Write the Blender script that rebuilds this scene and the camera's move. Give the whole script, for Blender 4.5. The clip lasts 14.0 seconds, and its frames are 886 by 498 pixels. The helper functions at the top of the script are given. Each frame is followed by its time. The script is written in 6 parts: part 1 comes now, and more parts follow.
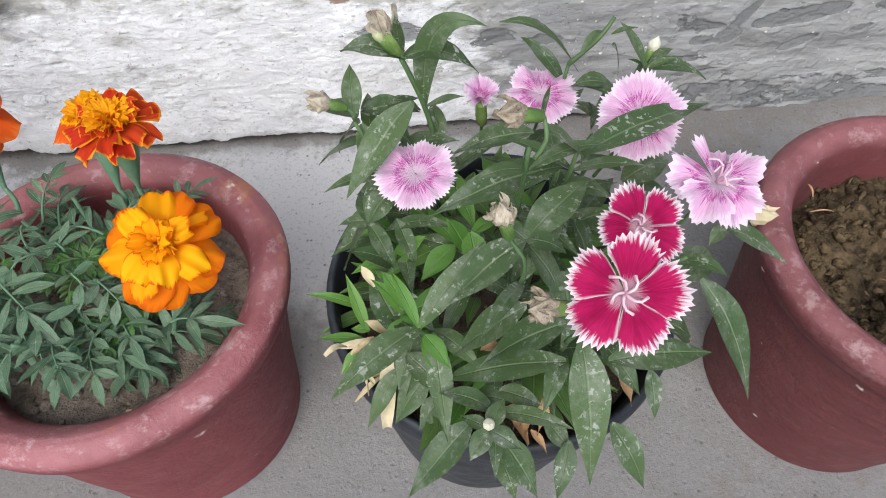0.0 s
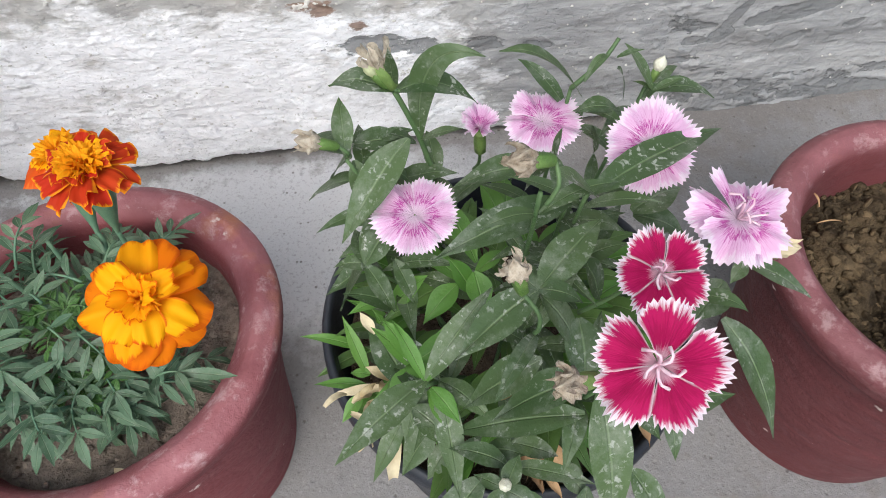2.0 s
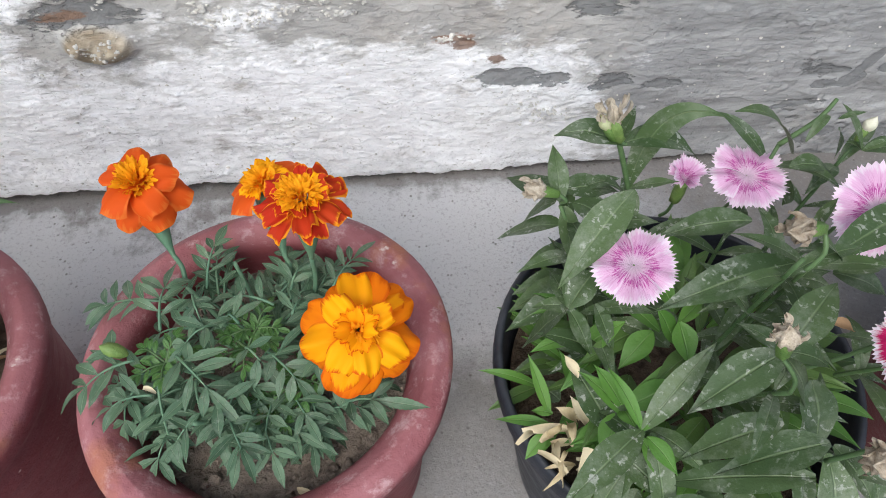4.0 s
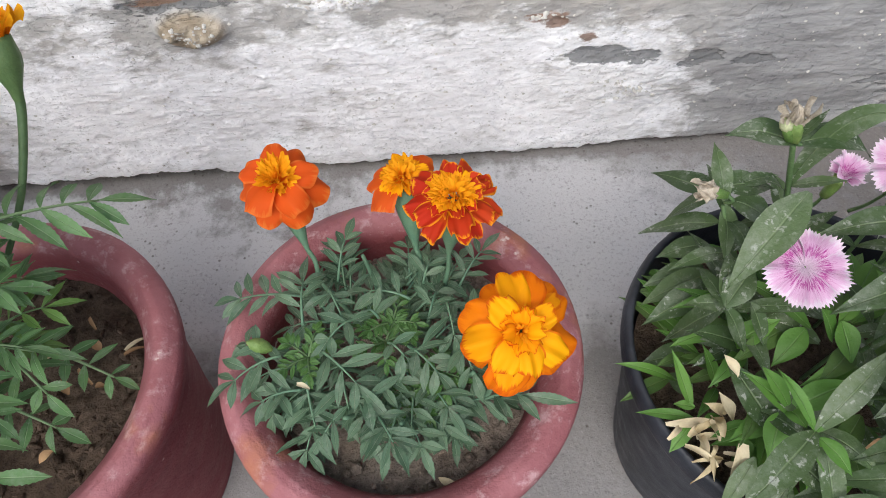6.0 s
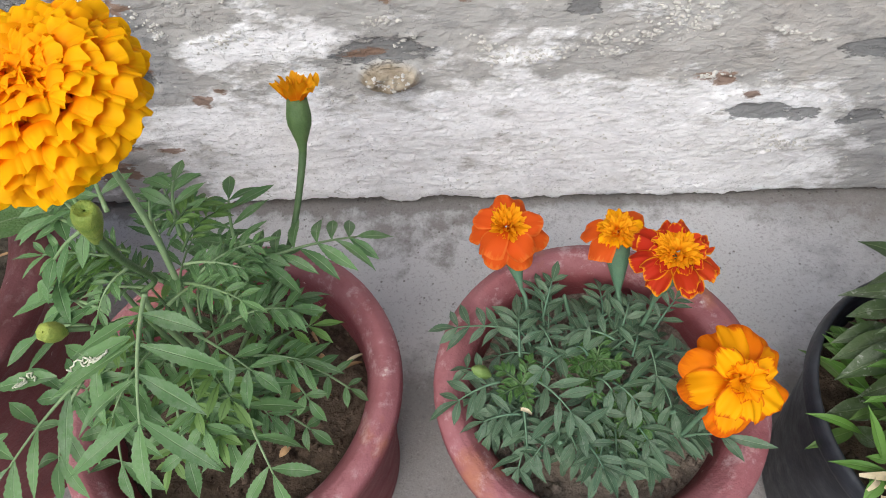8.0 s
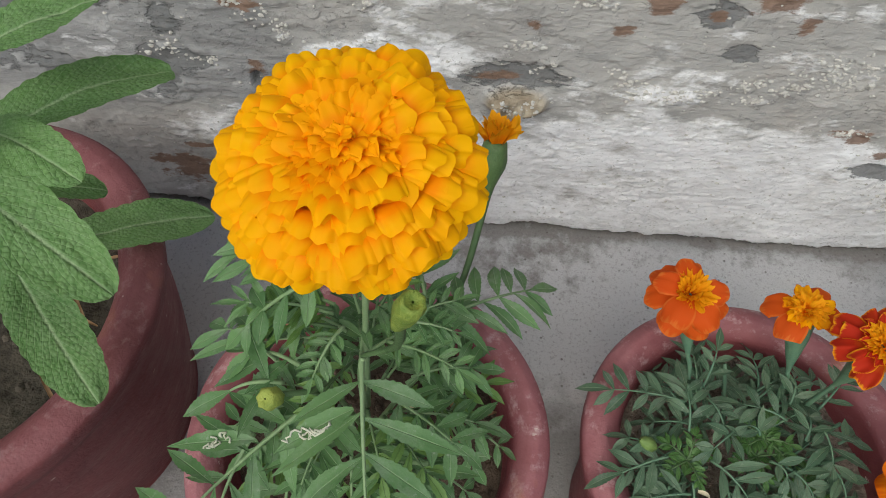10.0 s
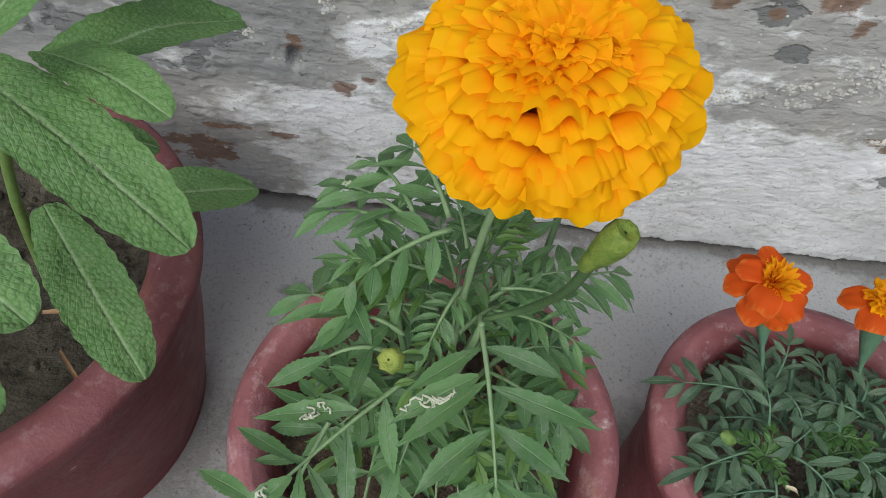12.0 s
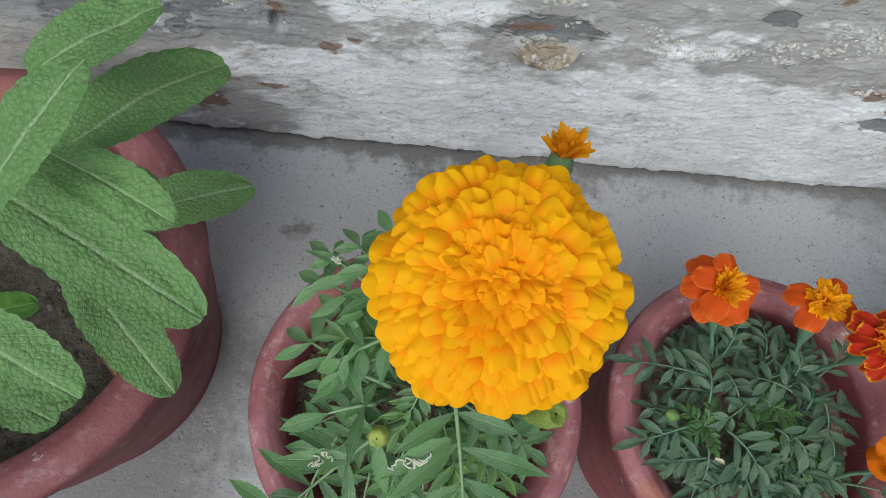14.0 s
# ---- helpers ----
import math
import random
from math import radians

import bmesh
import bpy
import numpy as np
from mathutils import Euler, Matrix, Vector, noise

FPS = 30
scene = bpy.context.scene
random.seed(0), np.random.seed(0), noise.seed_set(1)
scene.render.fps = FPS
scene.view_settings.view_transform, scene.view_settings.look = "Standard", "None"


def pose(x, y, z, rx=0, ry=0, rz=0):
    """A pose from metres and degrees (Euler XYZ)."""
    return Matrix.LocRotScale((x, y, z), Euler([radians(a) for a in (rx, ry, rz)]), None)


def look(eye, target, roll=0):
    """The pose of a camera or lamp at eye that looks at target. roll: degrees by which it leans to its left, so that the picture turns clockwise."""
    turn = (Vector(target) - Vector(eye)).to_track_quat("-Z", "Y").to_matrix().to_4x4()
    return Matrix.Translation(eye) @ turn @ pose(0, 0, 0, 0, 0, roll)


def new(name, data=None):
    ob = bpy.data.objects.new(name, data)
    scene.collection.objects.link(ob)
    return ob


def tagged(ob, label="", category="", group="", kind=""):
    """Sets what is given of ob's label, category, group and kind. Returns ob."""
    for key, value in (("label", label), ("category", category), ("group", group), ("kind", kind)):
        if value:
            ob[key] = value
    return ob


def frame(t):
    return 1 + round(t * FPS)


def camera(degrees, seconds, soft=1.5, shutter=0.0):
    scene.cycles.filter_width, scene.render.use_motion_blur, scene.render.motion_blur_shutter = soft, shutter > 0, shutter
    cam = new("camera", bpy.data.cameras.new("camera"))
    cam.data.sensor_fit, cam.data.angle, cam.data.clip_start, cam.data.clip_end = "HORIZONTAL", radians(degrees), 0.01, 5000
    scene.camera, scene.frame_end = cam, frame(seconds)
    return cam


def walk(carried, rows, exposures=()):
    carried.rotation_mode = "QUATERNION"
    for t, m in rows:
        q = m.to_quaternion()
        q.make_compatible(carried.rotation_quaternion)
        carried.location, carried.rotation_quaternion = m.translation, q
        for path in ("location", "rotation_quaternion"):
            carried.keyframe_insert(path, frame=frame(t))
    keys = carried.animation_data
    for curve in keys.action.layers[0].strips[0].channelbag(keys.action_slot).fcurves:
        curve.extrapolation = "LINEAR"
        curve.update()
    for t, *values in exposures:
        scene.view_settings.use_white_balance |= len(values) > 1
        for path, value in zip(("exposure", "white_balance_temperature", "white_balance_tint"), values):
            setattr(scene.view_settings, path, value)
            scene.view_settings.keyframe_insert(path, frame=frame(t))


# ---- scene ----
cam = camera(69.5, 14.0, soft=0.95)
PATH = [
    (0, (0.036, 0.049, 0.48), (0.2, 1.18, -1.162), 1.6),
    (0.5, (0.033, 0.052, 0.478), (0.199, 1.187, -1.16), 1.8),
    (1, (0.03, 0.054, 0.478), (0.183, 1.193, -1.159), 1.4),
    (1.5, (0.03, 0.062, 0.476), (0.197, 1.163, -1.186), 1.2),
    (2, (0.033, 0.077, 0.478), (0.236, 1.182, -1.176), 1.2),
    (2.5, (0.029, 0.074, 0.481), (0.224, 1.187, -1.17), 1.0),
    (3, (0.017, 0.068, 0.488), (0.224, 1.218, -1.135), 2.1),
    (3.5, (-0.004, 0.076, 0.488), (0.1, 1.195, -1.167), -1.8),
    (4, (-0.041, 0.093, 0.491), (0.056, 1.247, -1.139), -0.3),
    (4.2, (-0.048, 0.096, 0.489), (0.043, 1.24, -1.149), -0.1),
    (6.3, (-0.109, 0.113, 0.502), (-0.059, 1.17, -1.195), -2.6),
    (6.5, (-0.111, 0.109, 0.5), (-0.047, 1.19, -1.182), -2.6),
    (7, (-0.126, 0.112, 0.527), (-0.101, 1.161, -1.175), -3.5),
    (7.5, (-0.159, 0.103, 0.541), (-0.238, 1.197, -1.132), -6.4),
    (8, (-0.188, 0.105, 0.549), (-0.329, 1.211, -1.111), -7.2),
    (8.5, (-0.223, 0.112, 0.557), (-0.363, 1.221, -1.102), -4.3),
    (8.7, (-0.236, 0.113, 0.558), (-0.365, 1.214, -1.107), -3.3),
    (10.8, (-0.323, 0.154, 0.545), (-0.356, 1.238, -1.135), 3.7),
    (11, (-0.327, 0.153, 0.543), (-0.351, 1.254, -1.126), 4.5),
    (11.5, (-0.346, 0.133, 0.526), (-0.339, 1.277, -1.114), 6.7),
    (12, (-0.362, 0.128, 0.517), (-0.301, 1.282, -1.116), 8.7),
    (12.5, (-0.38, 0.149, 0.527), (-0.25, 1.306, -1.099), 10.6),
    (13, (-0.38, 0.188, 0.542), (-0.183, 1.282, -1.12), 11.2),
    (13.5, (-0.365, 0.212, 0.589), (-0.291, 0.991, -1.252), 8.4),
    (14, (-0.362, 0.2, 0.593), (-0.261, 0.901, -1.278), 12.4),
]
walk(cam, [(t, look(eye, target, roll)) for t, eye, target, roll in PATH],
     exposures=[(0.0, 0.26, 6150, 6), (3.2, 0.24, 6150, 6), (4.2, 0.15, 6100, 6), (6.3, 0.13, 6250, 8), (8.7, -0.02, 6350, 6), (10.8, -0.50, 6400, 2), (12.2, -0.42, 6050, 2), (13.1, -0.50, 5750, 4), (14.0, -0.34, 5950, 1)])

# ---- light: an overcast sky over an open yard ----
sky_world = bpy.data.worlds.new("overcast_sky")
scene.world = sky_world
sky_world.use_nodes = True
sky_nodes = sky_world.node_tree.nodes
sky_tex = sky_nodes.new("ShaderNodeTexSky")
sky_tex.sky_type = "NISHITA"
sky_tex.sun_disc = False
sky_tex.sun_elevation = radians(50)
sky_tex.sun_rotation = radians(197)
sky_tex.dust_density = 4.0
sky_back = sky_nodes["Background"]
sky_back.inputs["Strength"].default_value = 0.14
sky_world.node_tree.links.new(sky_tex.outputs["Color"], sky_back.inputs["Color"])
sun_data = bpy.data.lights.new("soft_sun", "SUN")
sun_data.energy = 1.9
sun_data.angle = radians(50)
sun_data.color = (1.0, 0.985, 0.95)
sun = new("soft_sun", sun_data)
sun.matrix_world = look((-0.7, -1.7, 2.45), (0.0, 0.3, 0.0))


# ---- materials ----
class Nodes:
    """Short hand for a node material."""

    def __init__(self, name, rough=0.6, spec=0.4):
        self.mat = bpy.data.materials.new(name)
        self.mat.use_nodes = True
        self.tree = self.mat.node_tree
        self.bsdf = self.tree.nodes["Principled BSDF"]
        self.bsdf.inputs["Roughness"].default_value = rough
        self.bsdf.inputs["Specular IOR Level"].default_value = spec
        self.coord = self.tree.nodes.new("ShaderNodeTexCoord")

    def link(self, a, b):
        self.tree.links.new(a, b)

    def noise(self, scale, detail=4.0, rough=0.6, stretch=None, distortion=0.0):
        n = self.tree.nodes.new("ShaderNodeTexNoise")
        n.inputs["Scale"].default_value = scale
        n.inputs["Detail"].default_value = detail
        n.inputs["Roughness"].default_value = rough
        n.inputs["Distortion"].default_value = distortion
        self.link(self.mapped(stretch), n.inputs["Vector"])
        return n.outputs["Fac"]

    def mapped(self, stretch):
        if stretch is None:
            return self.coord.outputs["Object"]
        m = self.tree.nodes.new("ShaderNodeMapping")
        m.inputs["Scale"].default_value = stretch
        self.link(self.coord.outputs["Object"], m.inputs["Vector"])
        return m.outputs["Vector"]

    def voronoi(self, scale, feature="F1", stretch=None):
        n = self.tree.nodes.new("ShaderNodeTexVoronoi")
        n.feature = feature
        n.inputs["Scale"].default_value = scale
        self.link(self.mapped(stretch), n.inputs["Vector"])
        return n.outputs["Distance"]

    def attr(self, name):
        n = self.tree.nodes.new("ShaderNodeAttribute")
        n.attribute_name = name
        return n.outputs["Fac"]

    def uv(self):
        n = self.tree.nodes.new("ShaderNodeSeparateXYZ")
        self.link(self.coord.outputs["UV"], n.inputs[0])
        return n.outputs["X"], n.outputs["Y"]

    def rand(self):
        return self.tree.nodes.new("ShaderNodeObjectInfo").outputs["Random"]

    def ramp(self, fac, *stops):
        n = self.tree.nodes.new("ShaderNodeValToRGB")
        e = n.color_ramp.elements
        while len(e) < len(stops):
            e.new(0.5)
        for el, (pos, col) in zip(e, stops):
            el.position = pos
            el.color = (col, col, col, 1) if isinstance(col, (int, float)) else (*col, 1)
        self.link(fac, n.inputs["Fac"])
        return n.outputs["Color"]

    def math(self, op, a, b=0.0, c=0.0):
        n = self.tree.nodes.new("ShaderNodeMath")
        n.operation = op
        for i, v in enumerate((a, b, c)):
            if isinstance(v, (int, float)):
                n.inputs[i].default_value = v
            else:
                self.link(v, n.inputs[i])
        return n.outputs[0]

    def mix(self, fac, a, b, blend="MIX"):
        n = self.tree.nodes.new("ShaderNodeMix")
        n.data_type = "RGBA"
        n.blend_type = blend
        for i, v in ((0, fac), (6, a), (7, b)):
            if isinstance(v, (int, float)):
                n.inputs[i].default_value = v
            elif isinstance(v, tuple):
                n.inputs[i].default_value = (*v, 1)
            else:
                self.link(v, n.inputs[i])
        return n.outputs[2]

    def bump(self, *heights):
        """Pairs of a height and its depth in metres, laid over one another."""
        last = None
        for h, depth in heights:
            n = self.tree.nodes.new("ShaderNodeBump")
            n.inputs["Strength"].default_value = 1.0
            n.inputs["Distance"].default_value = depth
            self.link(h, n.inputs["Height"])
            if last is not None:
                self.link(last, n.inputs["Normal"])
            last = n.outputs["Normal"]
        self.link(last, self.bsdf.inputs["Normal"])

    def done(self, colour, rough=None, subsurface=0.0):
        if isinstance(colour, tuple):
            self.bsdf.inputs["Base Color"].default_value = (*colour, 1)
        else:
            self.link(colour, self.bsdf.inputs["Base Color"])
        if rough is not None:
            self.link(rough, self.bsdf.inputs["Roughness"])
        if subsurface:
            # thin plant tissue lets part of the light through
            out = self.tree.nodes["Material Output"]
            glow = self.tree.nodes.new("ShaderNodeBsdfTranslucent")
            both = self.tree.nodes.new("ShaderNodeMixShader")
            both.inputs[0].default_value = subsurface
            if isinstance(colour, tuple):
                glow.inputs["Color"].default_value = (*colour, 1)
            else:
                self.link(colour, glow.inputs["Color"])
            self.link(self.bsdf.outputs[0], both.inputs[1])
            self.link(glow.outputs[0], both.inputs[2])
            self.link(both.outputs[0], out.inputs["Surface"])
        return self.mat


def plaster_material():
    n = Nodes("flaking_whitewash", 0.85, 0.25)
    white, grey, rust = n.attr("white"), n.attr("grey"), n.attr("rust")
    fine = n.noise(420, 5, 0.65, (0.6, 1, 1))
    mid = n.noise(95, 5, 0.6, (0.5, 1, 1))
    broad = n.noise(12, 5, 0.6)
    brush = n.noise(105, 5, 0.65, (0.34, 1, 1), 0.8)
    coat = n.mix(n.ramp(broad, (0.3, 0.0), (0.7, 1.0)), (0.355, 0.345, 0.333), (0.50, 0.488, 0.473))
    coat = n.mix(n.ramp(n.noise(9, 4, 0.6, (1, 1, 1), 0.5), (0.48, 0.0), (0.68, 0.7)), coat, (0.43, 0.385, 0.345))
    coat = n.mix(n.ramp(mid, (0.35, 0.0), (0.75, 0.5)), coat, (0.53, 0.515, 0.49))
    coat = n.mix(n.ramp(n.noise(60, 6, 0.7, (0.5, 1, 1)), (0.36, 0.55), (0.46, 0.0)), coat, (0.25, 0.245, 0.24))
    paint = n.mix(n.ramp(brush, (0.36, 0.0), (0.60, 1.0)), (0.84, 0.835, 0.85), (0.97, 0.97, 0.985))
    cloud = n.ramp(n.noise(24, 6, 0.7, (0.6, 1, 1)), (0.48, 0.0), (0.72, 0.65))
    paint = n.mix(cloud, paint, n.mix(mid, (0.56, 0.55, 0.535), (0.76, 0.75, 0.74)))
    paint = n.mix(n.ramp(fine, (0.32, 0.75), (0.41, 0.0)), paint, (0.40, 0.385, 0.37))
    wob = n.math("MULTIPLY", n.math("SUBTRACT", n.noise(130, 6, 0.7, (0.4, 1, 1)), 0.5), 0.9)
    soft = n.math("MULTIPLY", n.math("SUBTRACT", n.noise(38, 4, 0.6, (0.7, 1, 1)), 0.5), 0.5)
    coat = n.mix(n.ramp(n.math("ADD", n.attr("greyed"), n.math("MULTIPLY", wob, 0.8)), (0.2, 0.0), (0.8, 0.85)), coat, n.mix(n.ramp(n.noise(58, 6, 0.68, (0.16, 1, 1), 0.6), (0.34, 0.0), (0.66, 1.0)), (0.175, 0.175, 0.178), (0.43, 0.43, 0.433)))
    cover = n.ramp(n.math("ADD", n.math("ADD", white, soft), wob), (0.37, 0.0), (0.50, 0.58), (0.64, 1.0))
    paint = n.mix(n.ramp(n.attr("coat"), (0.30, 0.0), (0.85, 0.25)), paint, (0.66, 0.65, 0.66))
    paint = n.mix(n.math("MULTIPLY", n.attr("crack"), n.ramp(mid, (0.50, 0.0), (0.68, 0.6))), paint, (0.42, 0.41, 0.41))
    col = n.mix(cover, coat, paint)
    g = n.ramp(n.math("ADD", grey, n.math("MULTIPLY", wob, 1.7)), (0.50, 0.0), (0.60, 0.9))
    col = n.mix(g, col, n.mix(fine, (0.155, 0.158, 0.162), (0.25, 0.25, 0.25)))
    r = n.ramp(n.math("ADD", rust, n.math("MULTIPLY", wob, 2.1)), (0.55, 0.0), (0.72, 0.9))
    col = n.mix(r, col, n.mix(fine, (0.15, 0.085, 0.058), (0.34, 0.22, 0.155)))
    nest = n.ramp(n.attr("nest"), (0.25, 0.0), (0.45, 1.0))
    col = n.mix(nest, col, n.mix(n.ramp(mid, (0.35, 0.0), (0.65, 1.0)), (0.27, 0.215, 0.15), (0.52, 0.45, 0.35)))
    flake = n.ramp(n.noise(105, 5, 0.6, (0.62, 1, 1.1)), (0.42, 0.0), (0.64, 1.0))
    chips = n.ramp(n.noise(230, 4, 0.6, (0.7, 1, 1)), (0.56, 0.0), (0.66, 1.0))
    rough = n.ramp(n.noise(11, 4, 0.6), (0.38, 0.15), (0.60, 1.0))
    n.bump((fine, 0.0005), (n.math("MULTIPLY", flake, rough), 0.0004), (n.math("MULTIPLY", chips, rough), 0.0006), (n.ramp(brush, (0.40, 0.0), (0.47, 0.5), (0.52, 0.55), (0.60, 1.0)), 0.0004), (n.noise(330, 4, 0.65, (0.16, 1, 1), 0.5), 0.0005), (n.math("MULTIPLY", g, -1.0), 0.001))
    return n.done(col)


def concrete_material():
    n = Nodes("grey_cement_floor", 0.9, 0.25)
    broad = n.noise(7, 5, 0.6)
    mid = n.noise(45, 6, 0.65)
    fine = n.noise(600, 4, 0.7)
    pale, dirt_shade = n.attr("pale"), n.attr("dirt_shade")
    col = n.mix(n.ramp(broad, (0.3, 0.0), (0.7, 1.0)), (0.195, 0.186, 0.184), (0.275, 0.265, 0.264))
    col = n.mix(n.ramp(n.noise(26, 6, 0.7), (0.50, 0.0), (0.66, 0.6)), col, (0.225, 0.21, 0.20))
    col = n.mix(n.ramp(mid, (0.36, 0.75), (0.60, 0.0)), col, (0.23, 0.22, 0.215))
    col = n.mix(n.ramp(n.math("ADD", pale, n.math("MULTIPLY", n.math("SUBTRACT", mid, 0.5), 0.9)), (0.30, 0.0), (0.80, 0.9)), col, (0.57, 0.562, 0.565))
    col = n.mix(n.ramp(n.math("ADD", dirt_shade, n.math("MULTIPLY", n.math("SUBTRACT", mid, 0.5), 1.6)), (0.42, 0.0), (0.75, 0.8)), col, (0.20, 0.18, 0.165))
    speck = n.noise(310, 4, 0.7)
    col = n.mix(n.ramp(speck, (0.36, 0.35), (0.46, 0.0)), col, (0.14, 0.13, 0.125))
    col = n.mix(n.ramp(speck, (0.58, 0.0), (0.70, 0.22)), col, (0.50, 0.49, 0.48))
    pits = n.voronoi(130)
    col = n.mix(n.math("MULTIPLY", n.ramp(pits, (0.10, 1.0), (0.2, 0.0)), n.ramp(n.noise(60, 2), (0.5, 0.0), (0.6, 0.75))), col, (0.13, 0.115, 0.10))
    n.bump((fine, 0.0006), (mid, 0.0022), (n.ramp(pits, (0.05, 0.0), (0.25, 1.0)), 0.0005))
    return n.done(col)


def pot_material(name, base, light, dusty):
    n = Nodes(name, 0.62, 0.35)
    mid = n.noise(38, 5, 0.62)
    broad = n.noise(11, 4, 0.6)
    fine = n.noise(420, 4, 0.65)
    col = n.mix(n.ramp(broad, (0.3, 0.0), (0.7, 1.0)), base, light)
    scuff = n.ramp(n.noise(75, 6, 0.72, (1, 1, 1.6)), (0.53, 0.0), (0.66, 1.0))
    rim = n.attr("worn")
    amount = n.math("MULTIPLY", scuff, n.math("MULTIPLY_ADD", rim, dusty, 0.05))
    col = n.mix(amount, col, (0.55, 0.42, 0.42))
    flat = n.math("MULTIPLY", rim, n.ramp(mid, (0.3, 0.2), (0.7, 0.75)))
    col = n.mix(flat, col, (0.44, 0.195, 0.215))
    bare = n.math("MULTIPLY", rim, n.ramp(n.noise(17, 4, 0.6), (0.58, 0.0), (0.68, 0.7)))
    col = n.mix(bare, col, (0.42, 0.165, 0.085))
    chips = n.ramp(n.noise(120, 4, 0.6, (0.6, 0.6, 1.0)), (0.70, 0.0), (0.735, 1.0))
    col = n.mix(chips, col, (0.60, 0.50, 0.46))
    n.bump((fine, 0.0005), (mid, 0.0018), (n.noise(60, 2, 0.5, (0.25, 0.25, 2.2)), 0.0012))
    return n.done(col, n.ramp(mid, (0.3, 0.5), (0.75, 0.75)))


def plastic_material():
    n = Nodes("black_plastic", 0.42, 0.45)
    mid = n.noise(60, 5, 0.65)
    dust = n.ramp(n.noise(25, 5, 0.7), (0.4, 0.0), (0.75, 0.6))
    col = n.mix(dust, (0.014, 0.016, 0.022), (0.065, 0.072, 0.090))
    n.bump((mid, 0.0006), (n.noise(500, 3), 0.0002))
    return n.done(col, n.ramp(mid, (0.3, 0.38), (0.7, 0.6)))


def soil_material(name, dark, pale):
    n = Nodes(name, 0.95, 0.15)
    broad, mid, fine = n.noise(22, 5, 0.65), n.noise(140, 5, 0.7), n.noise(700, 3, 0.7)
    col = n.mix(n.ramp(broad, (0.3, 0.0), (0.7, 1.0)), dark, pale)
    col = n.mix(n.ramp(mid, (0.35, 0.75), (0.55, 0.0)), col, tuple(0.45 * c for c in dark))
    col = n.mix(n.ramp(fine, (0.62, 0.0), (0.78, 0.6)), col, tuple(min(1.0, 1.5 * c) for c in pale))
    own = n.tree.nodes.new("ShaderNodeNewGeometry").outputs["Random Per Island"]
    col = n.mix(n.ramp(own, (0.55, 0.0), (1.0, 0.75)), col, tuple(min(1.0, 1.25 * c) for c in pale))
    n.bump((fine, 0.001), (mid, 0.004))
    return n.done(col)


def leaf_material(name, dark, light, rib, dust=0.5, dust_col=(0.50, 0.52, 0.47), veins=False, gloss=0.45, back=0.22, patchy=False):
    n = Nodes(name, gloss, 0.4)
    u, v = n.uv()
    own = n.rand()
    blot = n.noise(90, 4, 0.6)
    col = n.mix(n.math("MULTIPLY_ADD", own, 0.6, n.math("MULTIPLY", blot, 0.45)), dark, light)
    off = n.math("ABSOLUTE", n.math("SUBTRACT", v, 0.5))
    mid = n.ramp(off, (0.012, 1.0), (0.045, 0.0))
    col = n.mix(n.math("MULTIPLY", mid, 0.35 if veins else 0.7), col, rib)
    spots = n.ramp(n.noise(330, 5, 0.7), (0.61, 0.0), (0.70, 0.5))
    film = n.ramp(n.noise(75, 6, 0.75), (0.48, 0.0), (0.74, 0.55))
    col = n.mix(n.math("MULTIPLY", n.math("ADD", spots, film), dust), col, dust_col)
    if patchy:
        # dried splashes of dust in small uneven spots
        splash = n.math("MULTIPLY", n.ramp(n.noise(330, 3, 0.6, None, 0.4), (0.58, 0.0), (0.65, 1.0)), n.ramp(n.noise(38, 3, 0.6), (0.42, 0.0), (0.62, 0.75)))
        col = n.mix(splash, col, dust_col)
    fine = n.noise(900, 3, 0.6)
    if veins:
        net = n.ramp(n.voronoi(430, "DISTANCE_TO_EDGE"), (0.0, 0.0), (0.22, 0.85), (0.5, 1.0))
        dome = n.ramp(n.voronoi(430, "F1"), (0.05, 1.0), (0.80, 0.0))
        fan = n.math("ABSOLUTE", n.math("SINE", n.math("MULTIPLY", n.math("SUBTRACT", n.math("MULTIPLY", u, 13.0), n.math("MULTIPLY", off, 9.0)), 3.1416)))
        ribs = n.ramp(fan, (0.02, 1.0), (0.22, 0.0))
        # creases darkened and cell tops lightened: shading of the puckers put into the colour
        col = n.mix(n.math("MULTIPLY", n.math("SUBTRACT", 1.0, net), 0.08), col, tuple(0.6 * c for c in dark))
        col = n.mix(n.math("MULTIPLY", dome, 0.25), col, rib)
        col = n.mix(n.math("MULTIPLY", ribs, 0.30), col, rib)
        col = n.mix(n.math("MULTIPLY", n.ramp(off, (0.006, 1.0), (0.024, 0.0)), 0.8), col, rib)
        n.bump((net, 0.00008), (dome, 0.00055), (n.noise(520, 2, 0.5), 0.0006), (n.math("MULTIPLY", ribs, -1.0), 0.00012), (n.math("MULTIPLY", mid, -1.0), 0.0005), (blot, 0.0012))
    else:
        n.bump((n.math("MULTIPLY", mid, -1.0), 0.0003), (blot, 0.0010), (fine, 0.00015))
    return n.done(col, n.ramp(film, (0.0, gloss), (0.6, 0.75)), back)


def plain_plant(name, dark, light, scale=150, rough=0.5, back=0.0):
    n = Nodes(name, rough, 0.35)
    a = n.noise(scale, 4, 0.6)
    col = n.mix(n.ramp(n.math("MULTIPLY_ADD", n.rand(), 0.35, n.math("MULTIPLY", a, 0.75)), (0.25, 0.0), (0.8, 1.0)), dark, light)
    n.bump((a, 0.0008), (n.noise(scale * 5, 3), 0.0003))
    return n.done(col, None, back)


